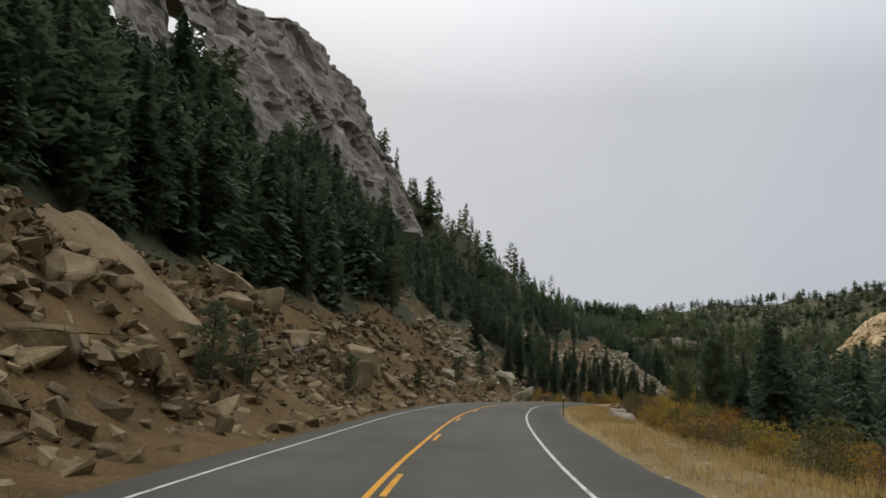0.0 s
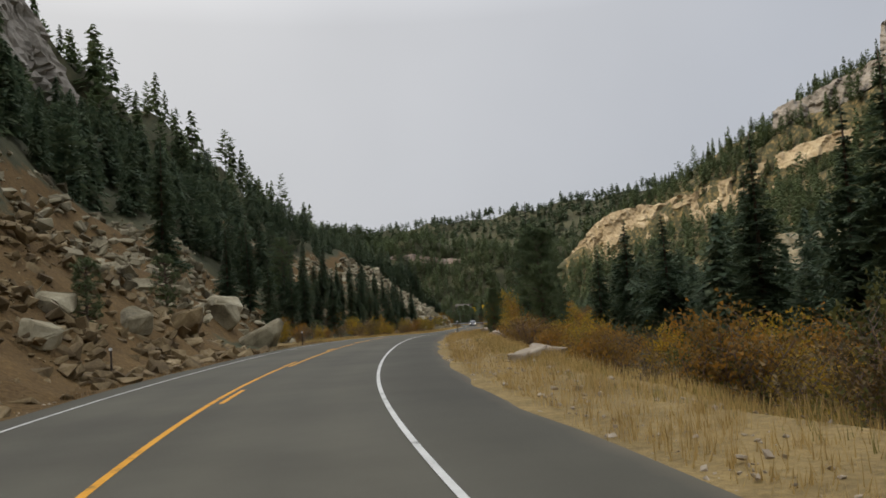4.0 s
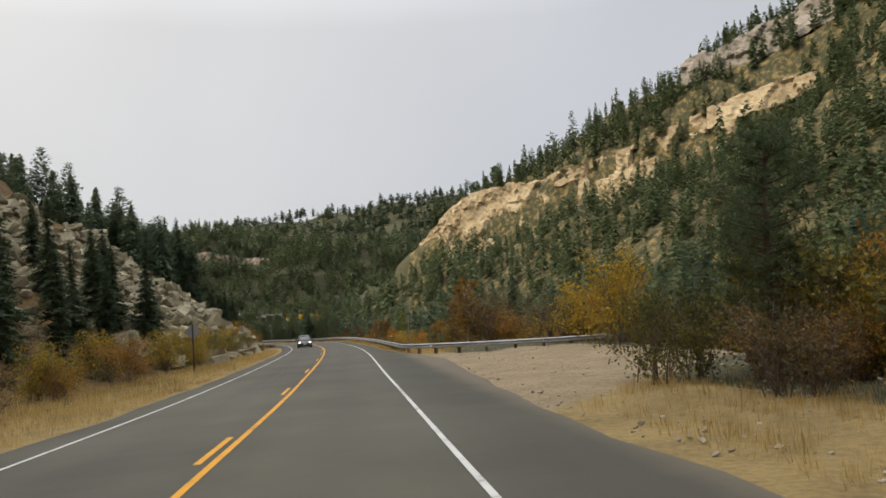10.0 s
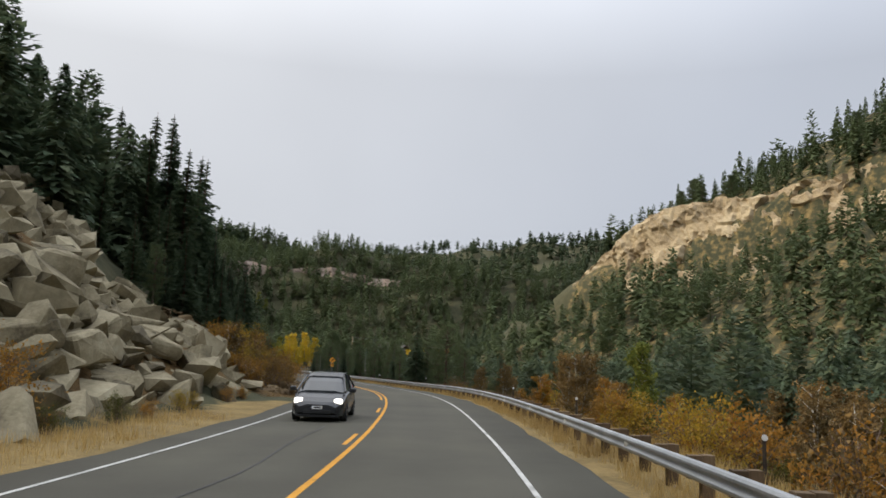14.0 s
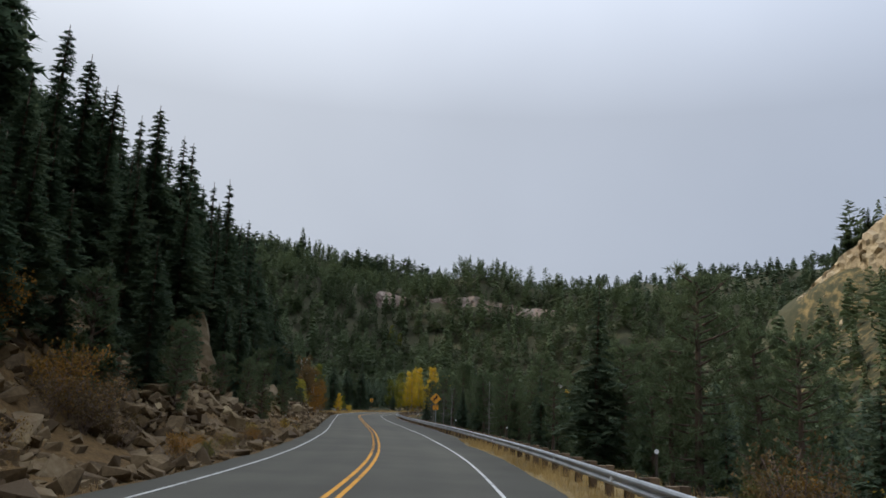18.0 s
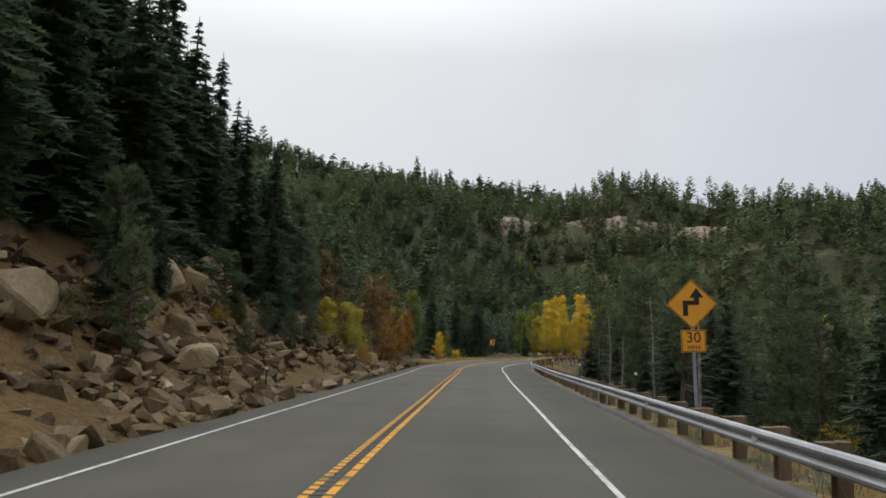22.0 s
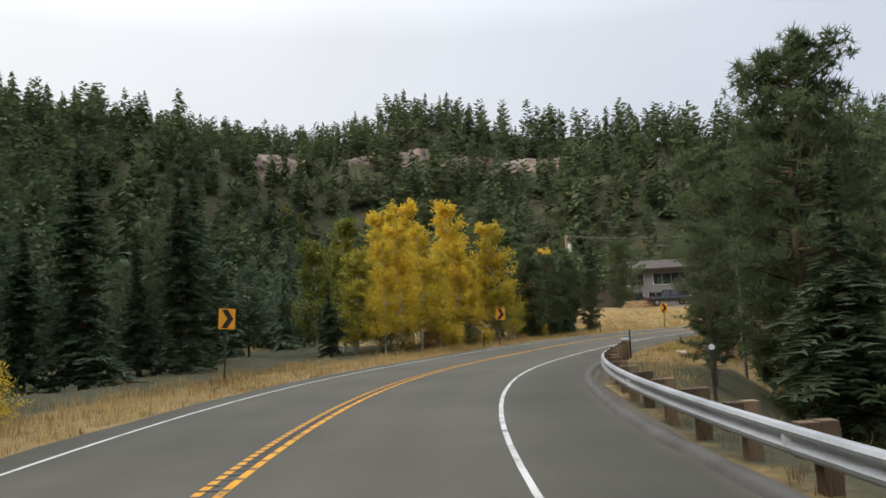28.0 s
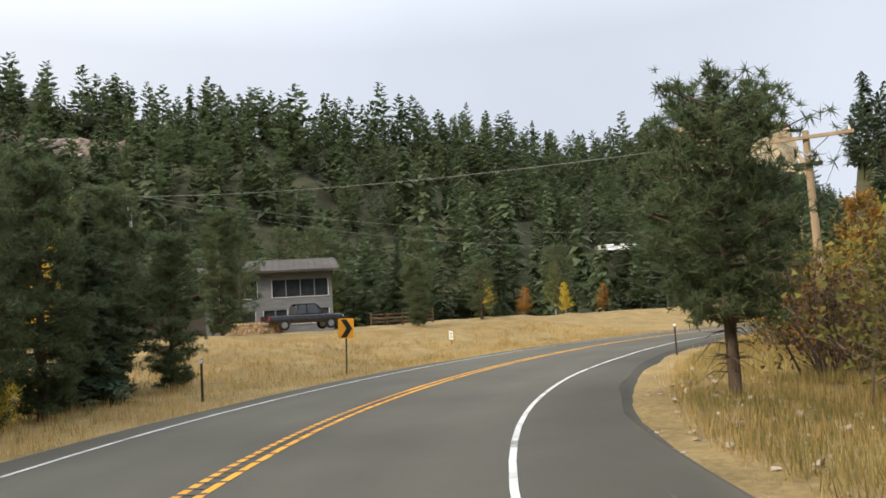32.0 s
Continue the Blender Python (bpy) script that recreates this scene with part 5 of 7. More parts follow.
MAT["sign_black"] = surface("black_sign_ink", [(0.3, (0.012, 0.012, 0.012)), (0.7, (0.025, 0.024, 0.022))], 4, 30, 0.5, bump=0.0)
MAT["sign_back"] = surface("bare_aluminium_sheet", [(0.3, (0.22, 0.22, 0.22)), (0.7, (0.36, 0.36, 0.35))], 2, 25, 0.5, 0.6, bump=0.1, dist=0.003)
MAT["red_post"] = surface("red_marker_paint", [(0.3, (0.32, 0.06, 0.03)), (0.7, (0.45, 0.10, 0.05))], 4, 30, 0.7, bump=0.1)
MAT["curb"] = surface("asphalt_curb", [(0.3, (0.075, 0.07, 0.062)), (0.6, (0.11, 0.10, 0.088)), (0.85, (0.15, 0.135, 0.115))], 1.2, 30, 0.9, bump=0.5, dist=0.02)


def box(x0, x1, y0, y1, z0, z1, bevel=0.0):
    bm = bmesh.new()
    bmesh.ops.create_cube(bm, size=1, matrix=Matrix.Translation(((x0 + x1) / 2, (y0 + y1) / 2, (z0 + z1) / 2)) @ Matrix.Diagonal((x1 - x0, y1 - y0, z1 - z0, 1)))
    if bevel:
        bmesh.ops.bevel(bm, geom=bm.edges[:], offset=bevel, segments=2, affect="EDGES", profile=0.5)
    return bm


def prism(outline, y0, y1, bevel=0.0):
    """A plate: an outline of (x, z) from y0 to y1."""
    bm = bmesh.new()
    a = [bm.verts.new((x, y0, z)) for x, z in outline]
    b = [bm.verts.new((x, y1, z)) for x, z in outline]
    n = len(a)
    bm.faces.new(a)
    bm.faces.new(b[::-1])
    for i in range(n):
        bm.faces.new((a[i], b[i], b[(i + 1) % n], a[(i + 1) % n]))
    bmesh.ops.recalc_face_normals(bm, faces=bm.faces[:])
    if bevel:
        bmesh.ops.bevel(bm, geom=[e for e in bm.edges if len({round(v.co.y, 5) for v in e.verts}) == 1], offset=bevel, segments=2, affect="EDGES", profile=0.5)
    return bm


def cyl(r0, r1, z0, z1, n=12, at=(0, 0)):
    bm = bmesh.new()
    bmesh.ops.create_cone(bm, cap_ends=True, segments=n, radius1=r0, radius2=r1, depth=z1 - z0, matrix=Matrix.Translation((at[0], at[1], (z0 + z1) / 2)))
    return bm


def bm_mesh(name, bm, mat):
    me = bpy.data.meshes.new(name)
    bm.to_mesh(me)
    bm.free()
    me.materials.append(mat)
    return me


RAIL_O = [(280, 5.6), (286, 5.6), (300, 5.55), (312, 5.72), (330, 5.87), (470, 5.87), (500, 5.9), (520, 5.92), (533, 5.95), (538.0, 5.62)]


def rail_path():
    """The rail's line as places on the ground plan, with the height of its foot; it flares away behind the pull-out."""
    ss = np.arange(287, 538.1, 0.5)
    p = on_road(ss, along(ss, RAIL_O)).T
    p[:, 2] -= 0.20
    lead = catmull([(79.2, 191.3, -6.5), (75.2, 192.5, -6.42), (71.8, 194.3, -6.36), (69.9, 196.5, -6.34), (69.4, 199.0, -6.38), (69.7, 201.6, -6.44)], 8)
    return np.vstack([lead, p])


def build_guardrail():
    path = rail_path()
    run_ = np.r_[0, np.cumsum(np.linalg.norm(np.diff(path[:, :2], axis=0), axis=1))]
    ss = np.arange(0, run_[-1], 0.95)
    p = np.stack([np.interp(ss, run_, path[:, k]) for k in range(3)], 1)
    t = np.gradient(p[:, :2], axis=0)
    t /= np.linalg.norm(t, axis=1)[:, None]
    side = np.stack([t[:, 1], -t[:, 0]], 1)  # away from the road
    root = tagged(new("guardrail"), "galvanised W-beam guardrail on timber posts along the drop", "guardrail")
    # W profile: (distance towards the road, height)
    prof = [(0.0, 0.44), (0.055, 0.455), (0.085, 0.49), (0.085, 0.525), (0.02, 0.575), (0.02, 0.605), (0.085, 0.655), (0.085, 0.69), (0.055, 0.725), (0.0, 0.74)]
    back = [(a - 0.006, b) for a, b in prof[::-1]]
    ring = prof + back
    per = 8
    for k in range(0, len(p) - 1, per):
        a = p[k : k + per + 1]
        sd = side[k : k + per + 1]
        v = np.stack([np.c_[a[:, :2] - sd * d, a[:, 2] + h] for d, h in ring], 1)
        m, n = v.shape[:2]
        i = np.arange(m * n).reshape(m, n)
        f = np.stack([i[:-1], np.roll(i[:-1], -1, 1), np.roll(i[1:], -1, 1), i[1:]], -1).reshape(-1, 4)
        me = np_mesh("rail_section", v.reshape(-1, 3), f, [MAT["steel"]])
        part("rail_section", me, None, root)
    post = bm_mesh("guardrail_post", box(-0.09, 0.09, 0.21, 0.40, -0.7, 0.78), MAT["post_wood"])
    block = bm_mesh("guardrail_block", box(-0.09, 0.09, 0.005, 0.205, 0.42, 0.77), MAT["post_wood"])
    tri = bm_mesh("guardrail_reflector", prism([(-0.07, 0.52), (0.07, 0.52), (0.07, 0.64), (-0.07, 0.64)], -0.105, -0.095), MAT["reflector_white"])
    dd = np.arange(0.6, run_[-1], 1.905)
    for j, d in enumerate(dd):
        q = [np.interp(d, run_, path[:, k]) for k in range(3)]
        e = np.array([np.interp(d, ss, t[:, k]) for k in range(2)])
        yaw = math.degrees(math.atan2(e[1], e[0]))
        m = pose(*q, 0, 0, yaw) @ Matrix.Diagonal((1, -1, 1, 1))
        for name, me in (("post", post), ("block", block)):
            ob = part(name, me, None, root)
            ob.matrix_local = m
        if j % 4 == 2:
            ob = part("reflector", tri, None, root, "small white reflector bolted in the rail")
            # the plate is turned towards oncoming drivers
            ob.matrix_local = pose(*q, 0, 0, yaw) @ Matrix.Translation((0, 0.09, 0)) @ pose(0, 0, 0, 0, 0, 55)
    # flared end with hazard stripes, and the blunt far end
    e0 = math.degrees(math.atan2(t[0, 1], t[0, 0]))
    ob = part("end_terminal", box(-0.35, 0.25, -0.06, 0.34, 0.38, 0.80, 0.03), MAT["steel"], root, "boxy galvanised end terminal")
    ob.matrix_local = pose(*p[0], 0, 0, e0) @ Matrix.Diagonal((1, -1, 1, 1))
    plate = part("hazard_plate", box(-0.372, -0.352, -0.05, 0.33, 0.40, 0.78), MAT["sign_yellow"], ob, "yellow and black striped plate")
    for k in range(3):
        st = prism([(-0.04 + 0.13 * k, 0.42), (0.02 + 0.13 * k, 0.42), (0.06 + 0.13 * k, 0.76), (0.0 + 0.13 * k, 0.76)], -0.003, 0.003)
        sp = part("stripe", st, MAT["sign_black"], ob)
        sp.matrix_local = Matrix.Translation((-0.377, 0, 0)) @ pose(0, 0, 0, 0, 0, 90)
    e1 = math.degrees(math.atan2(t[-1, 1], t[-1, 0]))
    ob = part("end_anchor", box(-0.25, 0.45, -0.10, 0.30, 0.36, 0.86, 0.03), MAT["steel"], root, "heavy steel anchor at the rail's end")
    ob.matrix_local = pose(*p[-1], 0, 0, e1) @ Matrix.Diagonal((1, -1, 1, 1))
    ob = part("anchor_foot", box(-0.12, 0.12, -0.05, 0.2, -0.3, 0.38, 0.01), MAT["steel"], root)
    ob.matrix_local = pose(*p[-1], 0, 0, e1) @ Matrix.Diagonal((1, -1, 1, 1))


build_guardrail()


def build_curb():
    prof = [(0.0, -0.06), (0.05, 0.07), (0.12, 0.12), (0.24, 0.11), (0.36, -0.1)]
    ss = np.arange(412, 539, 1.0)
    grow = np.clip((ss - 412) / 14, 0.05, 1)
    base = along(ss, RAIL_O) - 0.60 + 0.04 * noise2(ss, ss * 0, 3, 5)
    v = np.stack([on_road(ss, base + a, (b * (1 + 0.15 * noise2(ss, ss * 0, 2.3, 6)) * 0.8 + 0.02) * grow - 0.05).T for a, b in prof], 1)
    m, n = v.shape[:2]
    i = np.arange(m * n).reshape(m, n)
    f = np.stack([i[:-1, :-1], i[:-1, 1:], i[1:, 1:], i[1:, :-1]], -1).reshape(-1, 4)
    tagged(new("kerb", np_mesh("kerb", v.reshape(-1, 3), f, [MAT["curb"]], smooth=True)), "rough rolled asphalt kerb under the guardrail", "kerb", kind="structure")


build_curb()


def delineator(s, o, h=1.2, green=0, lean=0.0, face_=180.0, red=False, label=""):
    """A thin steel post with round reflectors."""
    q = on_road(s, o)
    root = tagged(new("marker_post" if not red else "red_marker_post"), label or ("thin steel marker post with green round reflectors" if green else "thin dark steel delineator post with a white round reflector"), "marker post", "marker posts")
    root.matrix_world = pose(q[0], q[1], ground_at(q[0], q[1]), lean, lean * 0.5, road_yaw(s))
    part("post", prism([(-0.035, -0.4), (0.035, -0.4), (0.03, h), (-0.03, h)], -0.018, 0.018, 0.004), MAT["red_post"] if red else MAT["rust_post"], root)
    for k in range(green if green else 0 if red else 1):
        bm = bmesh.new()
        bmesh.ops.create_cone(bm, cap_ends=True, segments=16, radius1=0.055, radius2=0.055, depth=0.02, matrix=Matrix.Translation((0, -0.03, h - 0.06 - 0.14 * k)) @ Euler((radians(90), 0, 0)).to_matrix().to_4x4())
        part("reflector", bm, MAT["reflector_green" if green else "reflector_white"], root)


for s_, o_, h_ in ((117.4, -6.2, 1.2), (118.3, 5.55, 1.25), (185.5, -5.6, 1.15), (193.6, 6.2, 1.2), (152, -6.1, 1.2), (346, 7.2, 1.0), (380, 7.4, 1.1), (405, 7.3, 1.1), (428, 7.3, 1.1), (447, 7.2, 1.1), (463, 7.2, 1.1), (480, 7.2, 1.1), (497, 7.4, 1.1), (516, 7.4, 1.15), (418, -6.3, 1.1), (447, -6.0, 1.1), (563.5, -6.3, 1.15), (549, -5.9, 1.1), (575, 5.3, 1.2), (316, 7.6, 1.0), (332, 7.4, 1.0)):
    delineator(s_, o_, h_, lean=1.5 if int(s_) % 2 else -1.0)
delineator(286.1, 8.7, 1.15, green=3)
delineator(536.8, 6.1, 1.2, green=1)
delineator(508.6, -7.0, 1.25, red=True, label="weathered red marker post in the grass")


def sign_root(s, o, name, label, turn=0.0, lean=(0, 0)):
    q = on_road(s, o)
    root = tagged(new(name), label, "road sign", "road signs")
    root.matrix_world = pose(q[0], q[1], ground_at(q[0], q[1]), lean[0], lean[1], road_yaw(s) + turn)
    return root


def text_mesh(text, size, mat, name="lettering"):
    cu = bpy.data.curves.new(name, "FONT")
    cu.body, cu.size, cu.align_x, cu.align_y, cu.extrude = text, size, "CENTER", "CENTER", 0.002
    tmp = bpy.data.objects.new(name, cu)
    scene.collection.objects.link(tmp)
    me = bpy.data.meshes.new_from_object(tmp.evaluated_get(bpy.context.evaluated_depsgraph_get()))
    bpy.data.objects.remove(tmp)
    me.materials.clear()
    me.materials.append(mat)
    return me


def diamond(r, c=0.0):
    return [(0, c - r), (r, c), (0, c + r), (-r, c)]


def winding_sign():
    root = sign_root(436.5, 6.55, "curve_warning_sign", "amber diamond reverse-turn sign with 30 MPH plate on steel post", -4, (1, -2))
    part("post", box(-0.035, 0.035, 0.01, 0.06, -0.6, 3.35, 0.006), MAT["steel"], root)
    panel = part("diamond_panel", prism(diamond(0.56, 2.85), -0.006, 0.0), MAT["sign_yellow"], root)
    for a, b in ((0.545, 0.525),):
        bm = bmesh.new()
        o4, i4 = [bm.verts.new((x, -0.009, z)) for x, z in diamond(a, 2.85)], [bm.verts.new((x, -0.009, z)) for x, z in diamond(b, 2.85)]
        for k in range(4):
            bm.faces.new((o4[k], o4[(k + 1) % 4], i4[(k + 1) % 4], i4[k]))
        part("border", bm, MAT["sign_black"], panel)
    arrow = [(-0.20, -0.26), (-0.09, -0.26), (-0.09, -0.02), (0.16, -0.02), (0.16, 0.14), (0.26, 0.14), (0.105, 0.36), (-0.05, 0.14), (0.05, 0.14), (0.05, 0.08), (-0.20, 0.08)]
    part("arrow", prism([(x, z + 2.85) for x, z in arrow], -0.011, -0.007), MAT["sign_black"], panel)
    plate = part("speed_plate", prism([(-0.27, 1.78), (0.27, 1.78), (0.27, 2.28), (-0.27, 2.28)], -0.006, 0.0), MAT["sign_yellow"], root)
    bm = bmesh.new()
    o4 = [bm.verts.new((x, -0.009, z)) for x, z in ((-0.255, 1.795), (0.255, 1.795), (0.255, 2.265), (-0.255, 2.265))]
    i4 = [bm.verts.new((x, -0.009, z)) for x, z in ((-0.24, 1.81), (0.24, 1.81), (0.24, 2.25), (-0.24, 2.25))]
    for k in range(4):
        bm.faces.new((o4[k], o4[(k + 1) % 4], i4[(k + 1) % 4], i4[k]))
    part("border", bm, MAT["sign_black"], plate)
    for text, size, z in (("30", 0.33, 2.10), ("MPH", 0.14, 1.88)):
        ob = part("lettering", text_mesh(text, size, MAT["sign_black"]), None, plate)
        ob.matrix_local = pose(0, -0.010, z, 90, 0, 0)


winding_sign()


def chevron(s, o, turn, lean, h=2.1):
    root = sign_root(s, o, "chevron_sign", "amber chevron alignment sign on a thin steel post in the grass", turn, lean)
    part("post", box(-0.03, 0.03, 0.006, 0.05, -0.5, h + 0.1, 0.005), MAT["rust_post"], root)
    panel = part("panel", prism([(-0.30, h - 0.76), (0.30, h - 0.76), (0.30, h), (-0.30, h)], -0.006, 0.0), MAT["sign_yellow"], root)
    c = h - 0.38
    part("chevron", prism([(-0.20, c - 0.34), (0.02, c - 0.34), (0.24, c), (0.02, c + 0.34), (-0.20, c + 0.34), (0.02, c)], -0.010, -0.006), MAT["sign_black"], panel)


chevron(528, -7.9, 24, (1, 4), 2.7)
chevron(551.2, -6.1, 26, (2, 4), 2.4)
chevron(571.3, -6.2, 24, (0, 2), 2.1)


def sign_back():
    root = sign_root(278.5, -7.4, "sign_seen_from_behind", "bare grey back of a diamond warning sign on a post", 180)
    part("post", box(-0.04, 0.04, 0.01, 0.07, -0.6, 2.9, 0.006), MAT["rust_post"], root)
    part("panel", prism(diamond(0.50, 2.45), -0.006, 0.0), MAT["sign_back"], root)


sign_back()


def notice():
    root = sign_root(587, -10.8, "roadside_notice", "small white notice board on a low stake in dry grass", -38, (0, 4))
    part("stake", box(-0.03, 0.03, 0.006, 0.045, -0.4, 0.9, 0.005), MAT["post_wood"], root)
    board = part("board", prism([(-0.36, 0.42), (0.36, 0.42), (0.36, 0.92), (-0.36, 0.92)], -0.012, 0.0), MAT["reflector_white"], root)
    for k, (w, mat) in enumerate(((0.20, "sign_black"), (0.26, "reflector_green"), (0.22, "sign_black"))):
        part("writing_bar", prism([(-w, 0.54 + 0.12 * k), (w, 0.54 + 0.12 * k), (w, 0.585 + 0.12 * k), (-w, 0.585 + 0.12 * k)], -0.016, -0.012), MAT[mat], board)


notice()


# ---- trees, shrubs and grass beside the road ----
MAT["grass_dry"] = foliage("dry_grass_blades", [(0.1, (0.26, 0.175, 0.065)), (0.5, (0.48, 0.33, 0.125)), (0.9, (0.66, 0.49, 0.21))], 0.15, 0.45)
MAT["grass_brown"] = foliage("withered_weeds", [(0.1, (0.10, 0.06, 0.03)), (0.5, (0.21, 0.135, 0.06)), (0.9, (0.36, 0.25, 0.11))], 0.15, 0.3)
MAT["grass_green"] = foliage("greenish_grass_blades", [(0.1, (0.10, 0.10, 0.035)), (0.5, (0.24, 0.20, 0.065)), (0.9, (0.40, 0.31, 0.10))], 0.15, 0.3)


def plant_rows():
    r = np.random.RandomState(71)
    # the close row of tall spruces above the rubble
    dark_row = [(f"spruce{r.randint(0, 4)}", s + r.uniform(-1, 1), o + r.uniform(-0.8, 0.8), r.uniform(0.8, 1.12) * (0.60 if s < 374 else 0.76 if s < 400 else 0.88 if s < 426 else 1), r.uniform(0.85, 1.05)) for s, o in zip(np.arange(356, 484, 2.6), (-12.6, -15.5, -13.4, -17) * 20)]
    dark_row += [(f"spruce{r.randint(0, 4)}", s, -r.uniform(9.5, 12), r.uniform(0.4, 0.7), 1.0) for s in np.arange(357, 388, 3.0)]
    dark_row += [(f"spruce{r.randint(0, 4)}", s + r.uniform(-0.8, 0.8), -r.uniform(8.6, 11.2), r.uniform(0.28, 0.6), 1.0) for s in np.arange(376, 470, 5.5)]
    # key conifers: kind, x, y or s, o; size, tall
    for key, s, o, size, tall in (
        ("spruce1", 245.5, 15.5, 0.7, 1.1), ("spruce0", 238, 17, 0.80, 1.0), ("spruce2", 213, 12.8, 0.6, 0.85), ("spruce0", 206, 20, 0.85, 1.0),
        ("pine2", 247, 12, 0.55, 1.0), ("pine0", 250, 13.5, 0.5, 1.0), ("spruce2", 229, 15, 0.9, 1.05), ("spruce0", 300, 17.5, 0.78, 1.0), ("spruce1", 306, 26, 0.8, 1.1),
        ("spruce2", 395.1, 9.6, 0.74, 1.0), ("pine0", 402, 11.5, 0.46, 1.0), ("spruce2", 384, 14, 0.45, 1.0), ("pine2", 396, 10.2, 0.42, 1.0), ("pine0", 412, 12, 0.5, 1.0), ("pine2", 420, 11, 0.45, 1.0), ("pine2", 428, 11.5, 0.5, 1.0), ("pine2", 436, 11.5, 0.55, 1.0), ("pine0", 443, 12, 0.55, 1.0),
        ("spruce1", 449, 11, 0.56, 0.9), ("spruce0", 457, 11, 0.6, 0.9), ("spruce2", 466, 11.5, 0.6, 0.9), ("spruce0", 474, 11.5, 0.62, 0.95), ("spruce3", 483, 11.2, 0.62, 0.9),
        ("spruce1", 490, 12.5, 0.66, 0.95), ("spruce2", 500, 13, 0.7, 0.9), ("spruce2", 521.5, 11.6, 0.74, 0.92), ("spruce0", 516, 14, 0.7, 0.9), ("spruce1", 508, 12.8, 0.6, 0.9),
        ("fir", 529.5, 12.2, 1.0, 1.05), ("fir", 534, 14.6, 0.85, 1.0), ("pine0", 527, 9.2, 0.5, 0.9), ("pine0", 547.5, 9.3, 0.48, 1.0), ("pine1", 552, 14, 0.62, 1.0), ("ponderosa", 560.4, 7.2, 0.63, 0.95), ("pine2", 566, 13, 0.6, 0.95), ("fir", 551, 9.5, 0.46, 1.0), ("pine2", 554, 12, 0.58, 1.0), ("fir", 547.5, 12.5, 0.82, 1.0), ("fir", 567.2, -10.4, 0.45, 1.0), ("fir", 539.5, 9.9, 0.74, 1.0), ("pine1", 543.5, 10.8, 0.62, 1.0), ("pine0", 547, 8.0, 0.47, 1.1), ("spruce1", 545, 17, 0.7, 1.0),
        *dark_row, *[(f"spruce{r.randint(0, 4)}", s + r.uniform(-1, 1), o + r.uniform(-0.8, 0.8), r.uniform(0.42, 0.75), r.uniform(0.95, 1.2)) for s, o in zip(np.arange(226, 298, 2.4), (-13.5, -17.5, -15, -21) * 9)], ("spruce0", 189, -18, 0.85, 1.1), ("spruce3", 197, -15.5, 0.66, 1.0), ("spruce0", 203, -13.5, 0.6, 1.0), ("spruce1", 209, -13, 0.6, 1.0), ("spruce2", 213, -15, 0.6, 1.0), ("spruce0", 200, -12, 0.42, 1.0), ("spruce1", 207, -17, 0.8, 1.0), ("spruce0", 216, -13.5, 0.62, 0.95), ("spruce2", 222, -15.5, 0.66, 1.0), ("spruce0", 243, -14.5, 0.62, 1.0), ("spruce1", 287, -15.5, 0.64, 1.0), ("spruce1", 292, -17, 0.6, 1.0),
        ("spruce3", 400, -26, 1.1, 1.2), ("spruce3", 396, -30, 1.05, 1.25), ("pine2", 404, -24, 1.05, 1.1), ("spruce0", 420, -15.5, 1.05, 1.15), ("spruce1", 428, -14.5, 1.1, 1.1), ("spruce2", 440, -13.5, 0.95, 1.1),
        ("spruce2", 541.5, -11.6, 0.42, 0.95), ("spruce0", 527, -13, 0.8, 1.0), ("spruce1", 534, -14.5, 0.9, 1.0), ("spruce0", 519, -12, 0.8, 1.05), ("spruce2", 538, -18, 0.95, 1.0),
        ("spruce0", 563, -9.6, 0.52, 1.0), ("fir", 558.6, -8.4, 0.5, 1.05), ("fir", 561, -9.0, 0.55, 1.0), ("spruce2", 565.5, -11.5, 0.55, 1.0), ("pine2", 558.5, -11.5, 0.62, 1.0), ("fir", 562, -12.5, 0.62, 1.0), ("spruce0", 567, -13.5, 0.5, 1.0),
    ):
        plant_so(key, s, o, size, r.uniform(0, 360), tall)
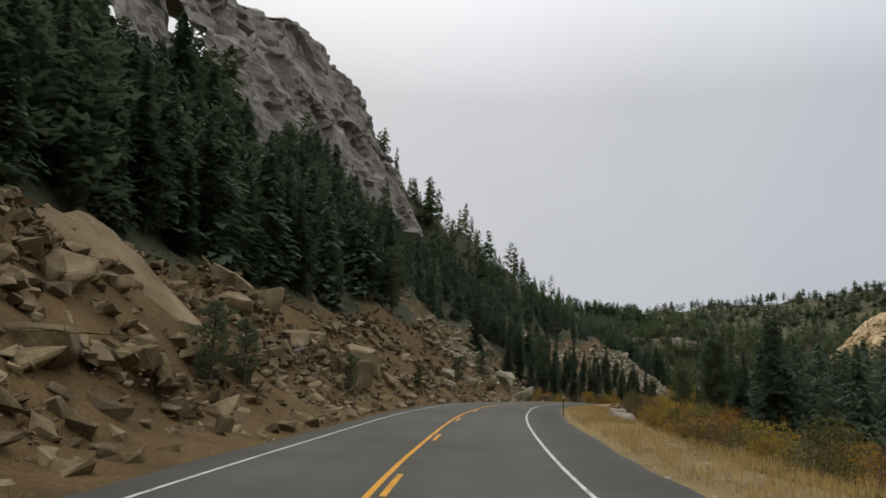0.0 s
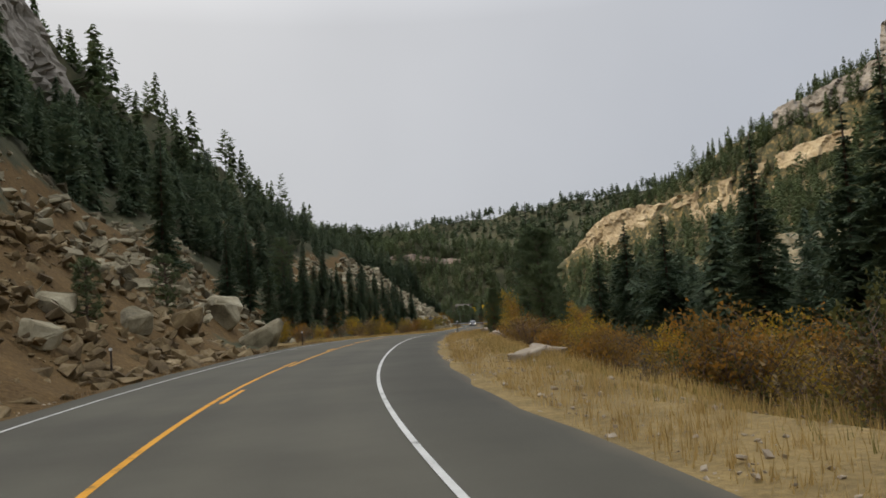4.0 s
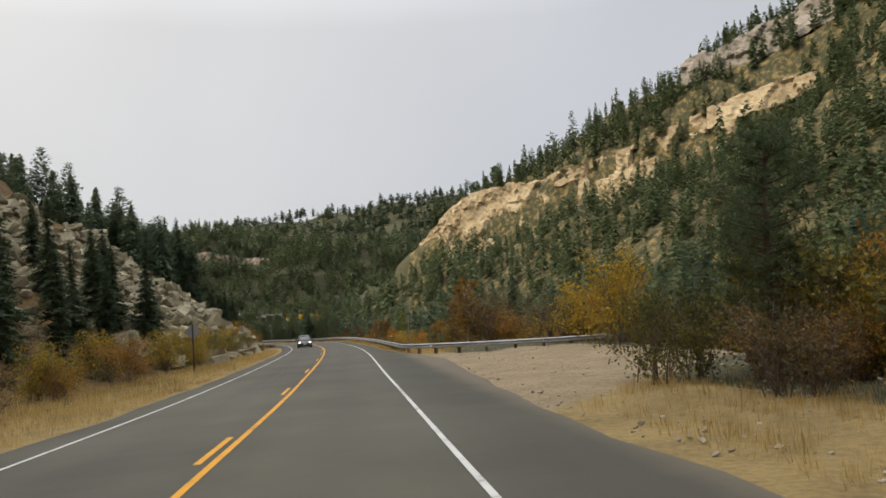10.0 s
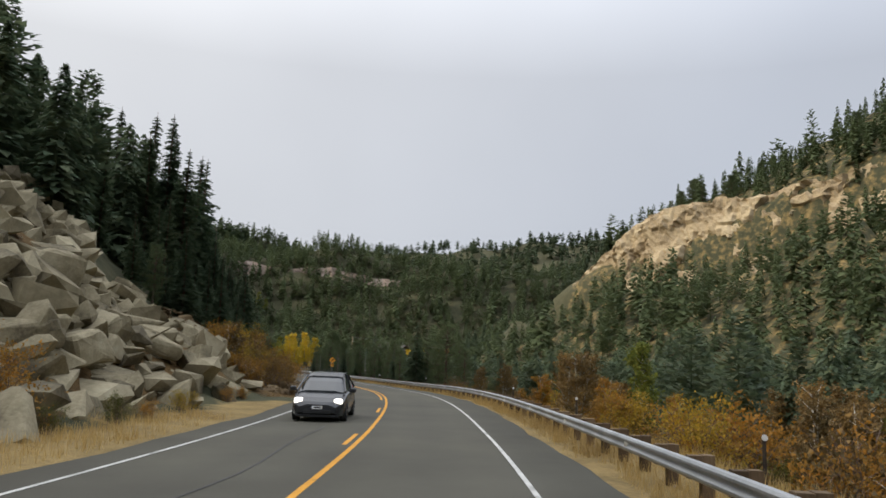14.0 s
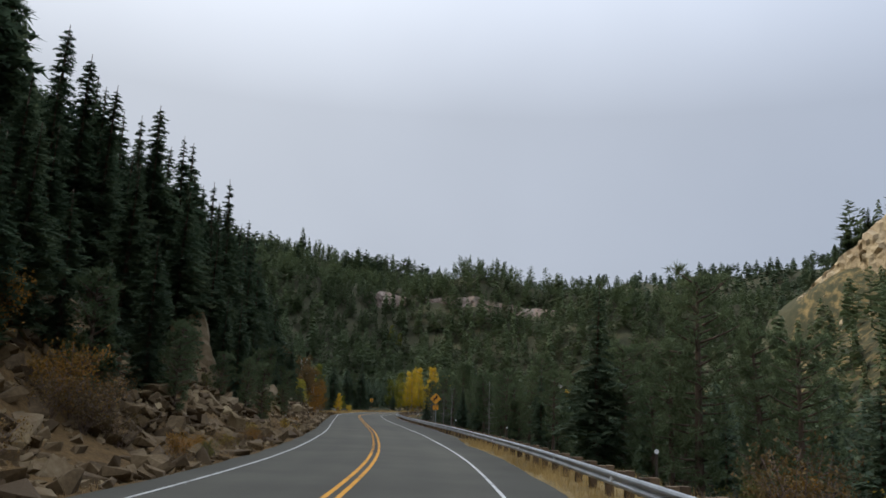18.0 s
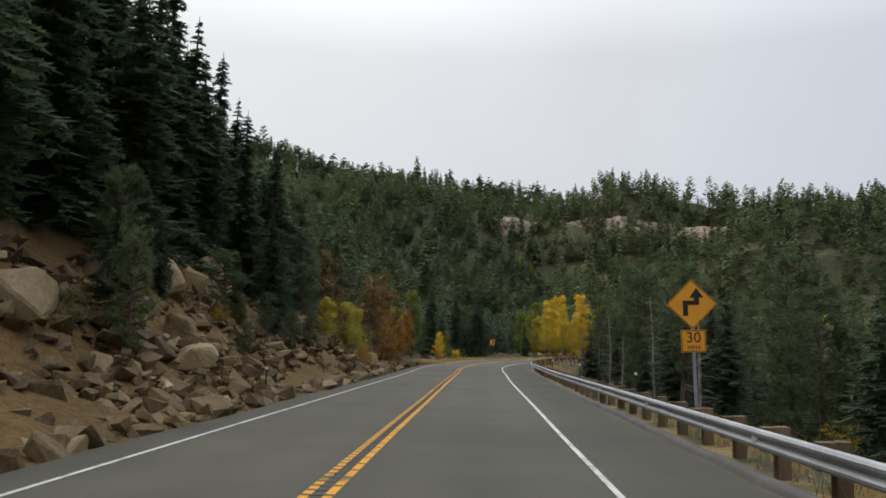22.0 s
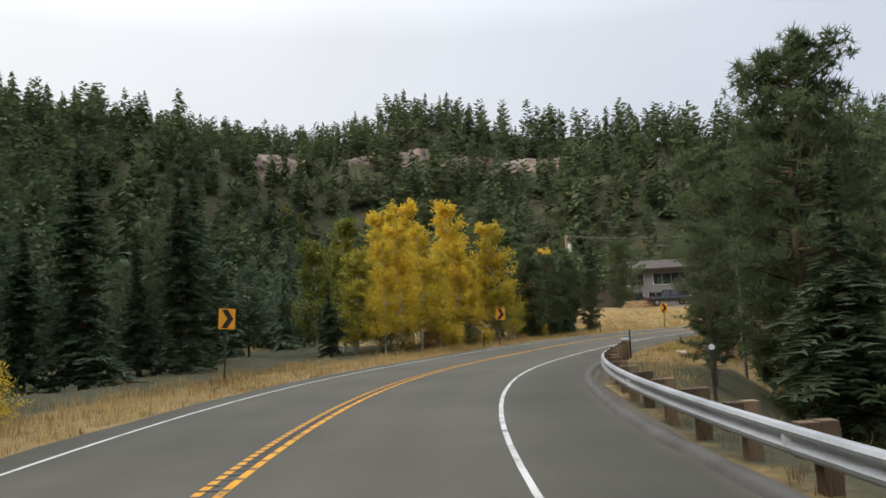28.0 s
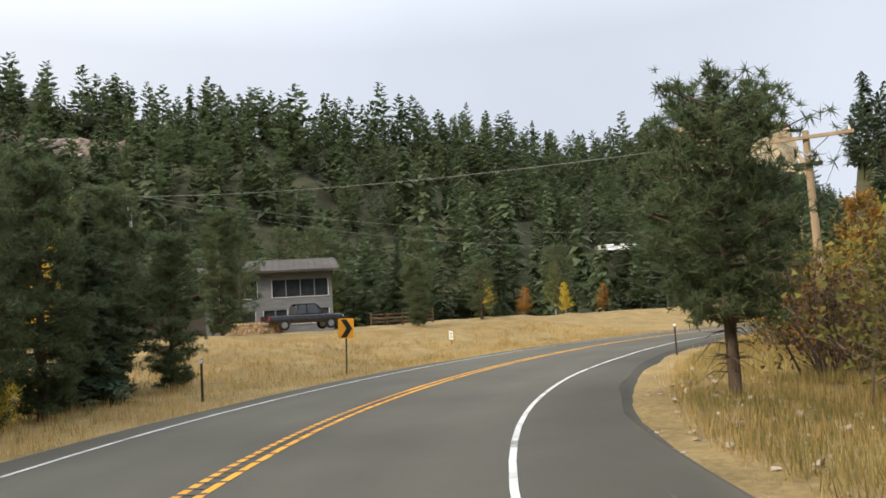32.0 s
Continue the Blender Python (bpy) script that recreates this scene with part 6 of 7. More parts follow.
    for key, x, y, size, tall in (("spruce0", 51.9, 151.1, 1.32, 1.18), ("fir", 50.6, 145.0, 1.28, 1.0), ("fir", 30.6, 114.6, 0.33, 1.0), ("fir", 35.0, 114.4, 0.62, 1.05), ("fir", 149.0, 471.5, 0.55, 1.0), ("fir", 150.4, 475.0, 0.6, 1.0), ("lodgepole1", 110.3, 298.8, 1.0, 1.0), ("fir", 156.0, 439.0, 0.8, 1.0), ("fir", 159.5, 443.0, 0.75, 1.0), ("fir", 152.6, 436.0, 0.8, 1.0), ("spruce0", 50.7, 125.5, 1.1, 1.03), ("spruce0", 33, 79, 1.1, 1.05), ("spruce1", 36, 84, 1.0, 1.1), ("spruce2", 31, 73, 0.95, 1.1), ("spruce1", 38.6, 93, 1.15, 1.0), ("spruce0", 42.5, 98, 1.05, 1.0), ("spruce2", 40, 104, 0.9, 1.0), ("spruce0", 57.5, 157, 1.1, 1.1), ("fir", 164.9, 487.8, 0.60, 1.05), ("fir", 181.5, 486.5, 0.48, 0.9), ("pine2", 170.5, 493.5, 0.66, 1.0), ("spruce0", 88, 158, 1.0, 1.1), ("spruce1", 95, 164, 1.1, 1.0), ("spruce2", 101, 157, 0.9, 1.1), ("spruce0", 106, 168, 1.0, 1.1), ("spruce1", 112, 173, 1.0, 1.0), ("spruce3", 120, 168, 1.1, 1.0), ("spruce2", 164, 500, 0.8, 0.95), ("pine2", 193, 489, 0.66, 0.75), ("pine0", 187, 504, 0.9, 1.0), ("spruce0", 176, 512, 0.95, 1.0), ("pine1", 198, 500, 0.9, 1.0), ("spruce1", 206, 496, 0.8, 1.0), ("pine0", 190, 512, 1.0, 1.0), ("pine2", 212, 492, 0.8, 0.9), ("spruce0", 158, 506, 0.95, 1.0), ("pine1", 170, 508, 1.0, 1.0), ("spruce2", 203, 508, 0.9, 1.0)):
        plant(key, x, y, size, r.uniform(0, 360), tall)
    # the dark row of pines below the guardrail
    for s in np.arange(382, 512, 2.5):
        plant_so(f"lodgepole{r.randint(0, 3)}", s + r.uniform(-0.9, 0.9), r.uniform(10.2, 15.5), r.uniform(0.55, 0.8) if s < 440 else r.uniform(0.64, 0.9), r.uniform(0, 360), r.uniform(0.9, 1.1))
    # half-bare autumn trees down the bank behind the rail
    for s in np.arange(288, 352, 1.7):
        plant_so(("aspen_b", "aspen_b", "aspen_o", "aspen_b", "aspen_g")[r.randint(0, 5)], s + r.uniform(-0.8, 0.8), r.uniform(11, 25), r.uniform(0.42, 0.74), r.uniform(0, 360), r.uniform(0.9, 1.1))
    for s in np.arange(340, 388, 1.5):
        plant_so(("aspen_o", "aspen_b", "aspen_o", "aspen_b")[r.randint(0, 4)], s + r.uniform(-0.8, 0.8), r.uniform(9.3, 17), r.uniform(0.34, 0.52), r.uniform(0, 360), r.uniform(0.9, 1.1))
    # tall spruces over the rubble
    for s, o, size in ((437, -14.5, 1.3), (444.5, -13.6, 1.22), (451, -15.5, 1.3), (459, -14.0, 1.1), (430, -17, 1.3)):
        plant_so(f"spruce{r.randint(0, 4)}", s, o, size, r.uniform(0, 360), 1.05)
    # young pines on the rubble
    for s, o, size in ((95.6, -8.5, 0.95), (98.8, -8.3, 0.8), (116, -7.7, 0.62), (140, -8.2, 0.55), (158, -9.4, 0.9), (171, -10.5, 1.0), (412.5, -7.4, 0.95), (404, -8.6, 0.8), (416, -10.2, 0.7), (440, -8.0, 0.9), (455, -8.3, 0.55), (457, -7.6, 0.6), (450.5, -7.9, 0.45), (464, -8.2, 0.7), (435, -11.5, 1.0), (213.8, -11.5, 0.7), (423, -10.8, 0.9), (398, -9.4, 1.0), (407, -7.6, 0.8), (419, -8.7, 1.1), (429, -7.4, 0.8), (444, -10.2, 1.2), (453, -9.6, 1.1), (468, -9.8, 1.2), (386, -9.2, 1.1), (392, -8.0, 0.9)):
        plant_so("sapling", s, o, size, r.uniform(0, 360), r.uniform(0.9, 1.2))
    # dead trees
    for k, s, o, size in ((0, 298.9, 7.6, 0.55), (1, 312, 16, 0.5), (0, 366, 11, 0.55), (0, 426, 9.8, 0.62), (1, 447, 9.5, 0.62), (0, 455, 9.6, 0.62), (1, 470, 10, 0.6), (0, 478, 10.4, 0.56), (1, 505, 15, 0.9), (1, 512, 19, 0.95), (1, 260, 24, 0.75), (1, 226, -14.5, 0.6), (1, 200, -17, 0.7), (0, 372, 13, 0.6), (1, 484, 9.8, 0.5), (0, 533, 10.6, 0.6), (1, 462, 9.4, 0.45), (1, 544, 9.4, 0.35), (0, 549.5, 11, 0.4)):
        plant_so(f"snag{k}", s, o, size, r.uniform(0, 360))
    # aspens
    for key, s, o, size, tall in (
        *[(("aspen_y0", "aspen_y1", "aspen_y0", "aspen_g")[k % 4], 543.5 + 1.05 * k + r.uniform(-0.4, 0.4), -9.2 - (k * 2.7) % 5.2, r.uniform(0.55, 0.8) * (1 if k % 3 else 0.75), r.uniform(1.0, 1.2)) for k in range(13)], ("aspen_y1", 545.5, -12.6, 0.80, 1.0), ("aspen_y0", 548, -12.2, 0.92, 1.0), ("aspen_y0", 550.5, -13.4, 0.98, 1.02), ("aspen_y1", 553, -11.2, 0.85, 1.02), ("aspen_y0", 555, -12.8, 1.02, 1.02), ("aspen_y0", 557, -10.6, 0.88, 1.0), ("aspen_y1", 552.5, -15, 0.95, 1.05), ("aspen_g", 547.5, -15.5, 1.0, 1.02), ("aspen_y1", 556, -8.6, 0.55, 0.95), ("aspen_y0", 559, -9.2, 0.5, 0.9), ("aspen_g", 544, -14.5, 0.85, 0.95),
        ("aspen_o", 503.5, -9.6, 0.74, 1.0), ("aspen_y1", 506, -11.4, 0.72, 1.02), ("aspen_o", 500.5, -11, 0.8, 1.0), ("aspen_b", 500, -9.6, 0.92, 1.0), ("aspen_b", 496, -10, 0.88, 0.98), ("aspen_b", 491, -9.2, 0.82, 0.95), ("aspen_b", 502.5, -12.5, 1.0, 1.0), ("aspen_y1", 486, -9.5, 0.55, 0.95), ("aspen_b", 487.5, -12, 0.85, 1.0), ("aspen_y1", 473, -9.3, 0.42, 0.95), ("aspen_b", 478, -9.6, 0.6, 0.95), ("aspen_g", 524, -18, 0.95, 1.1), ("aspen_g", 516, -8.4, 0.38, 0.95), ("aspen_y0", 513.5, -8.4, 0.38, 0.9),
        ("aspen_b", 352, -9.5, 0.42, 0.95), ("aspen_o", 494, -8.8, 0.6, 1.0), ("aspen_o", 499, -8.6, 0.55, 1.0), ("aspen_y1", 481, -9.2, 0.5, 1.0),
    ):
        plant_so(key, s, o, size, r.uniform(0, 360), tall)
    for key, x, y, size in (("aspen_y0", 152.3, 480.5, 0.72), ("aspen_y0", 217, 505, 0.5), ("aspen_o", 221, 503, 0.5), ("aspen_g", 224, 500, 0.75), ("aspen_o", 231, 497, 0.5), ("aspen_y0", 206, 488, 0.32), ("aspen_g", 185, 500, 0.55), ("aspen_y0", 171, 449, 0.85), ("aspen_y1", 177, 452, 0.9), ("aspen_o", 182, 456, 0.9), ("aspen_y0", 164, 445, 0.8), ("aspen_y1", 186, 450, 0.8), ("aspen_g", 147, 603, 0.95), ("aspen_g", 150, 600, 0.85), ("aspen_y0", 151, 552, 0.6), ("aspen_o", 166, 446.5, 0.55), ("aspen_y1", 190, 457, 0.75)):
        plant(key, x, y, size, r.uniform(0, 360))
    # shrubs by the road: stretches of s and o with their kinds
    thicket = []
    kinds = ["shrub_gold", "shrub_orange", "shrub_brown", "shrub_olive", "shrub_yellow"]
    for s0, s1, o0, o1, n, odds, lo, hi in (
        (74, 150, 10.5, 20, 54, (0.10, 0.35, 0.40, 0.15, 0.0), 0.7, 1.25), (122, 152, 11.5, 16, 18, (0.25, 0.3, 0.3, 0.15, 0.0), 0.8, 1.3),
        (154, 192, 10.5, 17, 32, (0.25, 0.3, 0.3, 0.15, 0.0), 0.8, 1.3), (192, 232, 9, 15, 28, (0.25, 0.25, 0.35, 0.15, 0.0), 0.6, 1.2), (231, 244, 9.5, 13, 12, (0.15, 0.1, 0.25, 0.5, 0.0), 0.6, 1.1), (239, 250, 9.6, 14.5, 15, (0.2, 0.1, 0.2, 0.5, 0.0), 0.7, 1.25), (236, 249, 13.5, 19, 16, (0.15, 0.15, 0.2, 0.5, 0.0), 1.0, 1.6),
        (255, 300, 20, 30, 44, (0.2, 0.3, 0.35, 0.15, 0.0), 1.0, 1.6), (268, 300, 16, 30, 30, (0.2, 0.35, 0.4, 0.05, 0.0), 1.4, 2.1), (284, 350, 13, 30, 60, (0.15, 0.35, 0.45, 0.05, 0.0), 1.2, 2.0), (294, 345, 9.8, 19, 52, (0.2, 0.25, 0.35, 0.2, 0.0), 0.8, 1.3), (345, 385, 10, 17, 16, (0.15, 0.35, 0.35, 0.15, 0.0), 0.7, 1.2),
        (196, 222, -13.2, -8.2, 10, (0.1, 0.2, 0.6, 0.1, 0.0), 0.6, 0.9), (222, 285, -14.5, -8.6, 30, (0.4, 0.3, 0.15, 0.15, 0.0), 0.7, 1.1), (284, 304, -11.5, -8.2, 14, (0.4, 0.2, 0.15, 0.25, 0.0), 0.7, 1.1), (351, 374, -10.5, -6.3, 24, (0.1, 0.5, 0.35, 0.05, 0.0), 0.7, 1.2), (297, 322, -10.6, -7.9, 17, (0.15, 0.3, 0.3, 0.25, 0.0), 0.75, 1.15), (304, 345, -7.6, -6.6, 12, (0.3, 0.3, 0.3, 0.1, 0.0), 0.2, 0.4), (340, 386, -10.5, -7, 26, (0.05, 0.3, 0.6, 0.05, 0.0), 0.5, 1.0),
        (543, 559, -10, -8, 14, (0.3, 0.05, 0.1, 0.25, 0.3), 0.35, 0.7), (556, 600, 9, 20, 18, (0.3, 0.35, 0.2, 0.15, 0.0), 0.7, 1.2), (563, 592, 8.6, 16, 30, (0.2, 0.25, 0.25, 0.3, 0.0), 1.0, 1.7), (470, 500, -9.5, -7, 8, (0.2, 0.2, 0.5, 0.1, 0.0), 0.5, 0.8), (384, 420, -6.6, -5.3, 26, (0.1, 0.3, 0.5, 0.1, 0.0), 0.18, 0.4), (420, 500, -6.6, -5.3, 30, (0.1, 0.3, 0.5, 0.1, 0.0), 0.12, 0.3), (400, 474, -12.5, -6.8, 18, (0.1, 0.2, 0.4, 0.3, 0.0), 0.3, 0.6), (425, 440, 9.2, 12, 4, (0.3, 0.3, 0.2, 0.2, 0.0), 0.4, 0.7), (502, 514, 14, 20, 6, (0.2, 0.5, 0.2, 0.1, 0.0), 0.9, 1.3),
    ):
        for _ in range(n):
            k, s, o, size, turn, tall = r.choice(5, p=odds), r.uniform(s0, s1), r.uniform(o0, o1), r.uniform(lo, hi), r.uniform(0, 360), r.uniform(0.85, 1.15)
            if abs(o) < 13.2:
                plant_so(kinds[k], s, o, size, turn, tall)
            else:
                q = on_road(s, o)
                thicket.append((q[0], q[1], ground_at(q[0], q[1]) - 0.05, radians(turn), size, size * tall, k))
    p = np.array(thicket)
    for k, key in enumerate(kinds):
        mine = p[p[:, 6] == k].copy()
        mine[:, 6] = 0
        if len(mine):
            tagged(new("shrub_thicket", scatter_mesh("shrub_thicket", [SHRUBS[key][1]], mine, [MAT[SHRUBS[key][2]]])), ("thicket of golden shrubs", "thicket of orange shrubs", "thicket of russet shrubs", "thicket of olive shrubs", "thicket of yellow shrubs")[k] + " behind the verge", "shrubs", kind="stuff")
    tagged(new("thicket_stems", scatter_mesh("thicket_stems", [SHRUBS[key][0] for key in kinds], p, [MAT["twig"]])), "thin brown stems of the shrub thicket", "shrubs", kind="stuff")
    for s, o, key, size in ((217, 8.9, "shrub_gold", 1.05), (229, 8.6, "shrub_orange", 0.8), (150, 12.5, "shrub_brown", 0.85), (156, 12.5, "shrub_orange", 0.9), (162, 13, "shrub_gold", 1.2), (510.5, -7.4, "shrub_gold", 0.35), (516.3, -7.3, "shrub_yellow", 0.5), (552, -7.6, "shrub_yellow", 0.4)):
        plant_so(key, s, o, size, r.uniform(0, 360))
    for s, o, key, size, tall in ((220, 9.8, 'shrub_orange', 1.3, 1.5), (223, 10.4, 'shrub_gold', 1.35, 1.5), (226.5, 9.6, 'shrub_gold', 1.25, 1.35), (216, 10, 'shrub_gold', 1.3, 1.5), (211, 10.2, 'shrub_orange', 1.3, 1.4), (230, 10.6, 'shrub_brown', 1.2, 1.3), (207, 10, 'shrub_gold', 1.2, 1.4), (233, 10.2, 'shrub_olive', 0.9, 1.1)):
        plant_so(key, s, o, size, r.uniform(0, 360), tall)


plant_rows()


def crest_trees():
    """Pines standing along the brow of the tan cliff."""
    r = np.random.RandomState(72)
    rows_ = np.array(BROW, float)
    for k in range(46):
        u = r.uniform(1.6, len(BROW) - 1.2)
        x, y = (np.interp(u, np.arange(len(BROW)), rows_[:, i]) for i in range(2))
        back = r.uniform(9, 30)
        x, y = x + back * 0.93, y + back * 0.37
        plant(("lodgepole1", "fir", "spruce2", "lodgepole0")[r.randint(0, 4)], x, y, r.uniform(0.42, 0.74), r.uniform(0, 360), 1.0)


crest_trees()


def grass(name, label, seed, n, lo, hi, mat, stretches):
    """Loose bent blades in tufts along stretches of the verge."""
    r = np.random.RandomState(seed)
    ss, oo = [], []
    total = sum((b - a) * abs(d - c) * w for a, b, c, d, w in stretches)
    for a, b, c, d, w in stretches:
        k = int(n * (b - a) * abs(d - c) * w / total / 5)
        cs, co = r.uniform(a, b, k), r.uniform(c, d, k)
        ss.append((cs[:, None] + r.normal(0, 0.09, (k, 5))).ravel())
        oo.append((co[:, None] + r.normal(0, 0.09, (k, 5))).ravel())
    s, o = np.concatenate(ss), np.concatenate(oo)
    keep = (pullout_mask(s, o) < 0.25) & (o < 60) & (noise2(s, o, 6, seed) + 0.7 * noise2(s, o, 2.2, seed + 1) > -0.9)
    s, o = s[keep], o[keep]
    q = on_road(s, o)
    z = terrain(q[0], q[1])
    k = len(s)
    h = r.uniform(lo, hi, k) * (0.8 + 0.3 * noise2(s, o, 5, seed + 2))
    a = r.uniform(0, 6.283, k)
    bend = r.uniform(0.1, 0.55, k) * h
    w = r.uniform(0.004, 0.011, k)
    dx, dy = np.cos(a), np.sin(a)
    base = np.stack([q[0], q[1], z - 0.03], 1)
    side = np.stack([-dy * w, dx * w, 0 * w], 1)
    tip = base + np.stack([dx * bend, dy * bend, h], 1)
    v = np.stack([base - side, base + side, tip], 1).reshape(-1, 3)
    f = np.arange(k * 3).reshape(k, 3)
    tagged(new(name, np_mesh(name, v, f, [MAT[mat]])), label, "grass", kind="stuff")


grass("dry_grass", "tall straw-coloured dry grass along the verges", 81, 300000, 0.14, 0.50, "grass_dry", [(70, 230, 5.9, 11.5, 1.0), (228, 250, 6.5, 12, 0.7), (195, 330, -9.5, -4.9, 1.1), (298, 412, 5.25, 6.2, 2.6), (298, 440, 6.3, 8.6, 1.2), (440, 536, 6.5, 8.8, 0.3), (500, 552, -9.5, -4.9, 1.1), (552, 606, -18, -4.9, 1.0), (537, 600, 5.9, 12, 1.0), (282, 300, 5.2, 9, 1.3), (284, 300, 9, 22, 0.8)])
grass("roadside_weeds", "short brown weeds at the foot of the slope", 82, 60000, 0.08, 0.26, "grass_brown", [(62, 195, -7.2, -4.8, 1.0), (345, 506, -7.0, -4.8, 0.8)])
grass("slope_litter", "brown withered weeds between the stones of the slope", 85, 80000, 0.08, 0.30, "grass_brown", [(350, 500, -14, -6, 1.0), (346, 506, -6.4, -4.6, 2.0), (504, 556, -12, -4.8, 2.2), (408, 536, 6.0, 9.0, 1.6), (64, 176, -15, -6, 0.4)])
grass("green_grass", "greenish grass between the dry stalks", 83, 90000, 0.15, 0.42, "grass_green", [(70, 230, 7.5, 13, 0.5), (540, 600, 6.2, 11, 3.5), (195, 300, -10, -6, 0.5), (540, 600, -14, -6, 0.4)])


def loose_gravel():
    r = np.random.RandomState(84)
    places = []
    for s0, s1, o0, o1, n, lo, hi in ((236, 284, 5.5, 17, 2600, 0.02, 0.13), (72, 235, 5.5, 8.4, 3200, 0.02, 0.16), (72, 235, 5.3, 6.4, 3200, 0.015, 0.07), (540, 580, 5.2, 8.5, 700, 0.03, 0.2), (60, 180, -6.6, -4.7, 700, 0.03, 0.12), (380, 480, -6.2, -4.7, 600, 0.03, 0.12), (300, 535, 6.0, 7, 500, 0.02, 0.08)):
        s, o = r.uniform(s0, s1, n), r.uniform(o0, o1, n)
        q = on_road(s, o)
        places.append((q[0], q[1], lo + (hi - lo) * r.rand(n) ** 3))
    x, y, size = (np.concatenate([p[k] for p in places]) for k in range(3))
    z = terrain(x, y)
    m = turns(r, len(x), 0.5)
    vs, fs, k = [], [], 0
    for i in range(len(x)):
        v, f = STONES[i % 16]
        vs.append(v @ m[i].T * size[i] + [x[i], y[i], z[i] + size[i] * 0.15])
        fs.append(f + k)
        k += len(v)
    tagged(new("loose_gravel", np_mesh("loose_gravel", np.vstack(vs), np.vstack(fs), [MAT["rock_pale"]])), "loose pale gravel scattered along the road edge", "gravel", kind="stuff")


loose_gravel()


# ---- house, vehicles, poles ----
MAT["siding"] = surface("grey_painted_siding", [(0.3, (0.13, 0.135, 0.14)), (0.7, (0.20, 0.205, 0.21))], 0.8, 14, 0.75, bump=0.15, dist=0.01, stretch=(1, 1, 6))
MAT["siding_dark"] = surface("dark_weathered_siding", [(0.3, (0.07, 0.06, 0.05)), (0.7, (0.13, 0.11, 0.09))], 0.8, 14, 0.8, bump=0.2, dist=0.01)
MAT["roofing"] = surface("brown_metal_roofing", [(0.3, (0.045, 0.038, 0.032)), (0.7, (0.085, 0.072, 0.060))], 0.6, 12, 0.8, 0.0, bump=0.1)
MAT["trim_white"] = surface("white_trim_paint", [(0.3, (0.62, 0.62, 0.60)), (0.7, (0.74, 0.74, 0.72))], 2, 20, 0.6, bump=0.05)
MAT["log_cut"] = surface("split_firewood", [(0.3, (0.30, 0.19, 0.09)), (0.6, (0.48, 0.33, 0.17)), (0.85, (0.60, 0.45, 0.26))], 3, 20, 0.9, bump=0.3, vary=0.4)
MAT["paint_black"] = surface("black_car_paint", [(0.3, (0.012, 0.012, 0.013)), (0.7, (0.022, 0.022, 0.024))], 1, 40, 0.22, 0.0, bump=0.0, spec=0.6)
MAT["paint_charcoal"] = surface("dark_grey_car_paint", [(0.3, (0.020, 0.022, 0.025)), (0.7, (0.032, 0.035, 0.039))], 1, 40, 0.2, 0.1, bump=0.0, spec=0.6)
MAT["tyre"] = surface("tyre_rubber", [(0.3, (0.012, 0.012, 0.012)), (0.7, (0.03, 0.03, 0.029))], 6, 40, 0.85, bump=0.2, dist=0.003)
MAT["alloy"] = surface("alloy_rim", [(0.3, (0.35, 0.35, 0.36)), (0.7, (0.50, 0.50, 0.51))], 4, 30, 0.35, 0.8, bump=0.0)
MAT["lens"] = surface("lamp_lens", [(0.3, (0.62, 0.63, 0.64)), (0.7, (0.78, 0.79, 0.80))], 5, 30, 0.12, 0.2, bump=0.0, spec=0.8)
MAT["red_lens"] = surface("red_lamp_lens", [(0.3, (0.30, 0.012, 0.01)), (0.7, (0.40, 0.02, 0.015))], 5, 30, 0.2, bump=0.0, spec=0.7)
MAT["plastic_black"] = surface("black_plastic", [(0.3, (0.015, 0.015, 0.015)), (0.7, (0.03, 0.03, 0.03))], 5, 40, 0.6, bump=0.05)
MAT["pole_wood"] = surface("tan_utility_pole", [(0.3, (0.24, 0.17, 0.10)), (0.6, (0.38, 0.29, 0.185)), (0.85, (0.46, 0.37, 0.25))], 1.2, 20, 0.85, bump=0.3, stretch=(1, 1, 0.1))
MAT["ceramic"] = surface("grey_ceramic", [(0.3, (0.45, 0.45, 0.44)), (0.7, (0.60, 0.60, 0.58))], 5, 30, 0.3, bump=0.0, spec=0.6)


def glass_material(name, tint):
    m, n, l, b = shader(name, 0.05, 0.0, 0.6)
    tex = noise_node(n, l, 2.0, 2)
    r = ramp_node(n, [(0.35, tuple(c * 0.7 for c in tint)), (0.65, tint)])
    l.new(tex.outputs["Fac"], r.inputs["Fac"])
    l.new(r.outputs["Color"], b.inputs["Base Color"])
    return m


MAT["glass_dark"] = glass_material("dark_window_glass", (0.035, 0.042, 0.046))


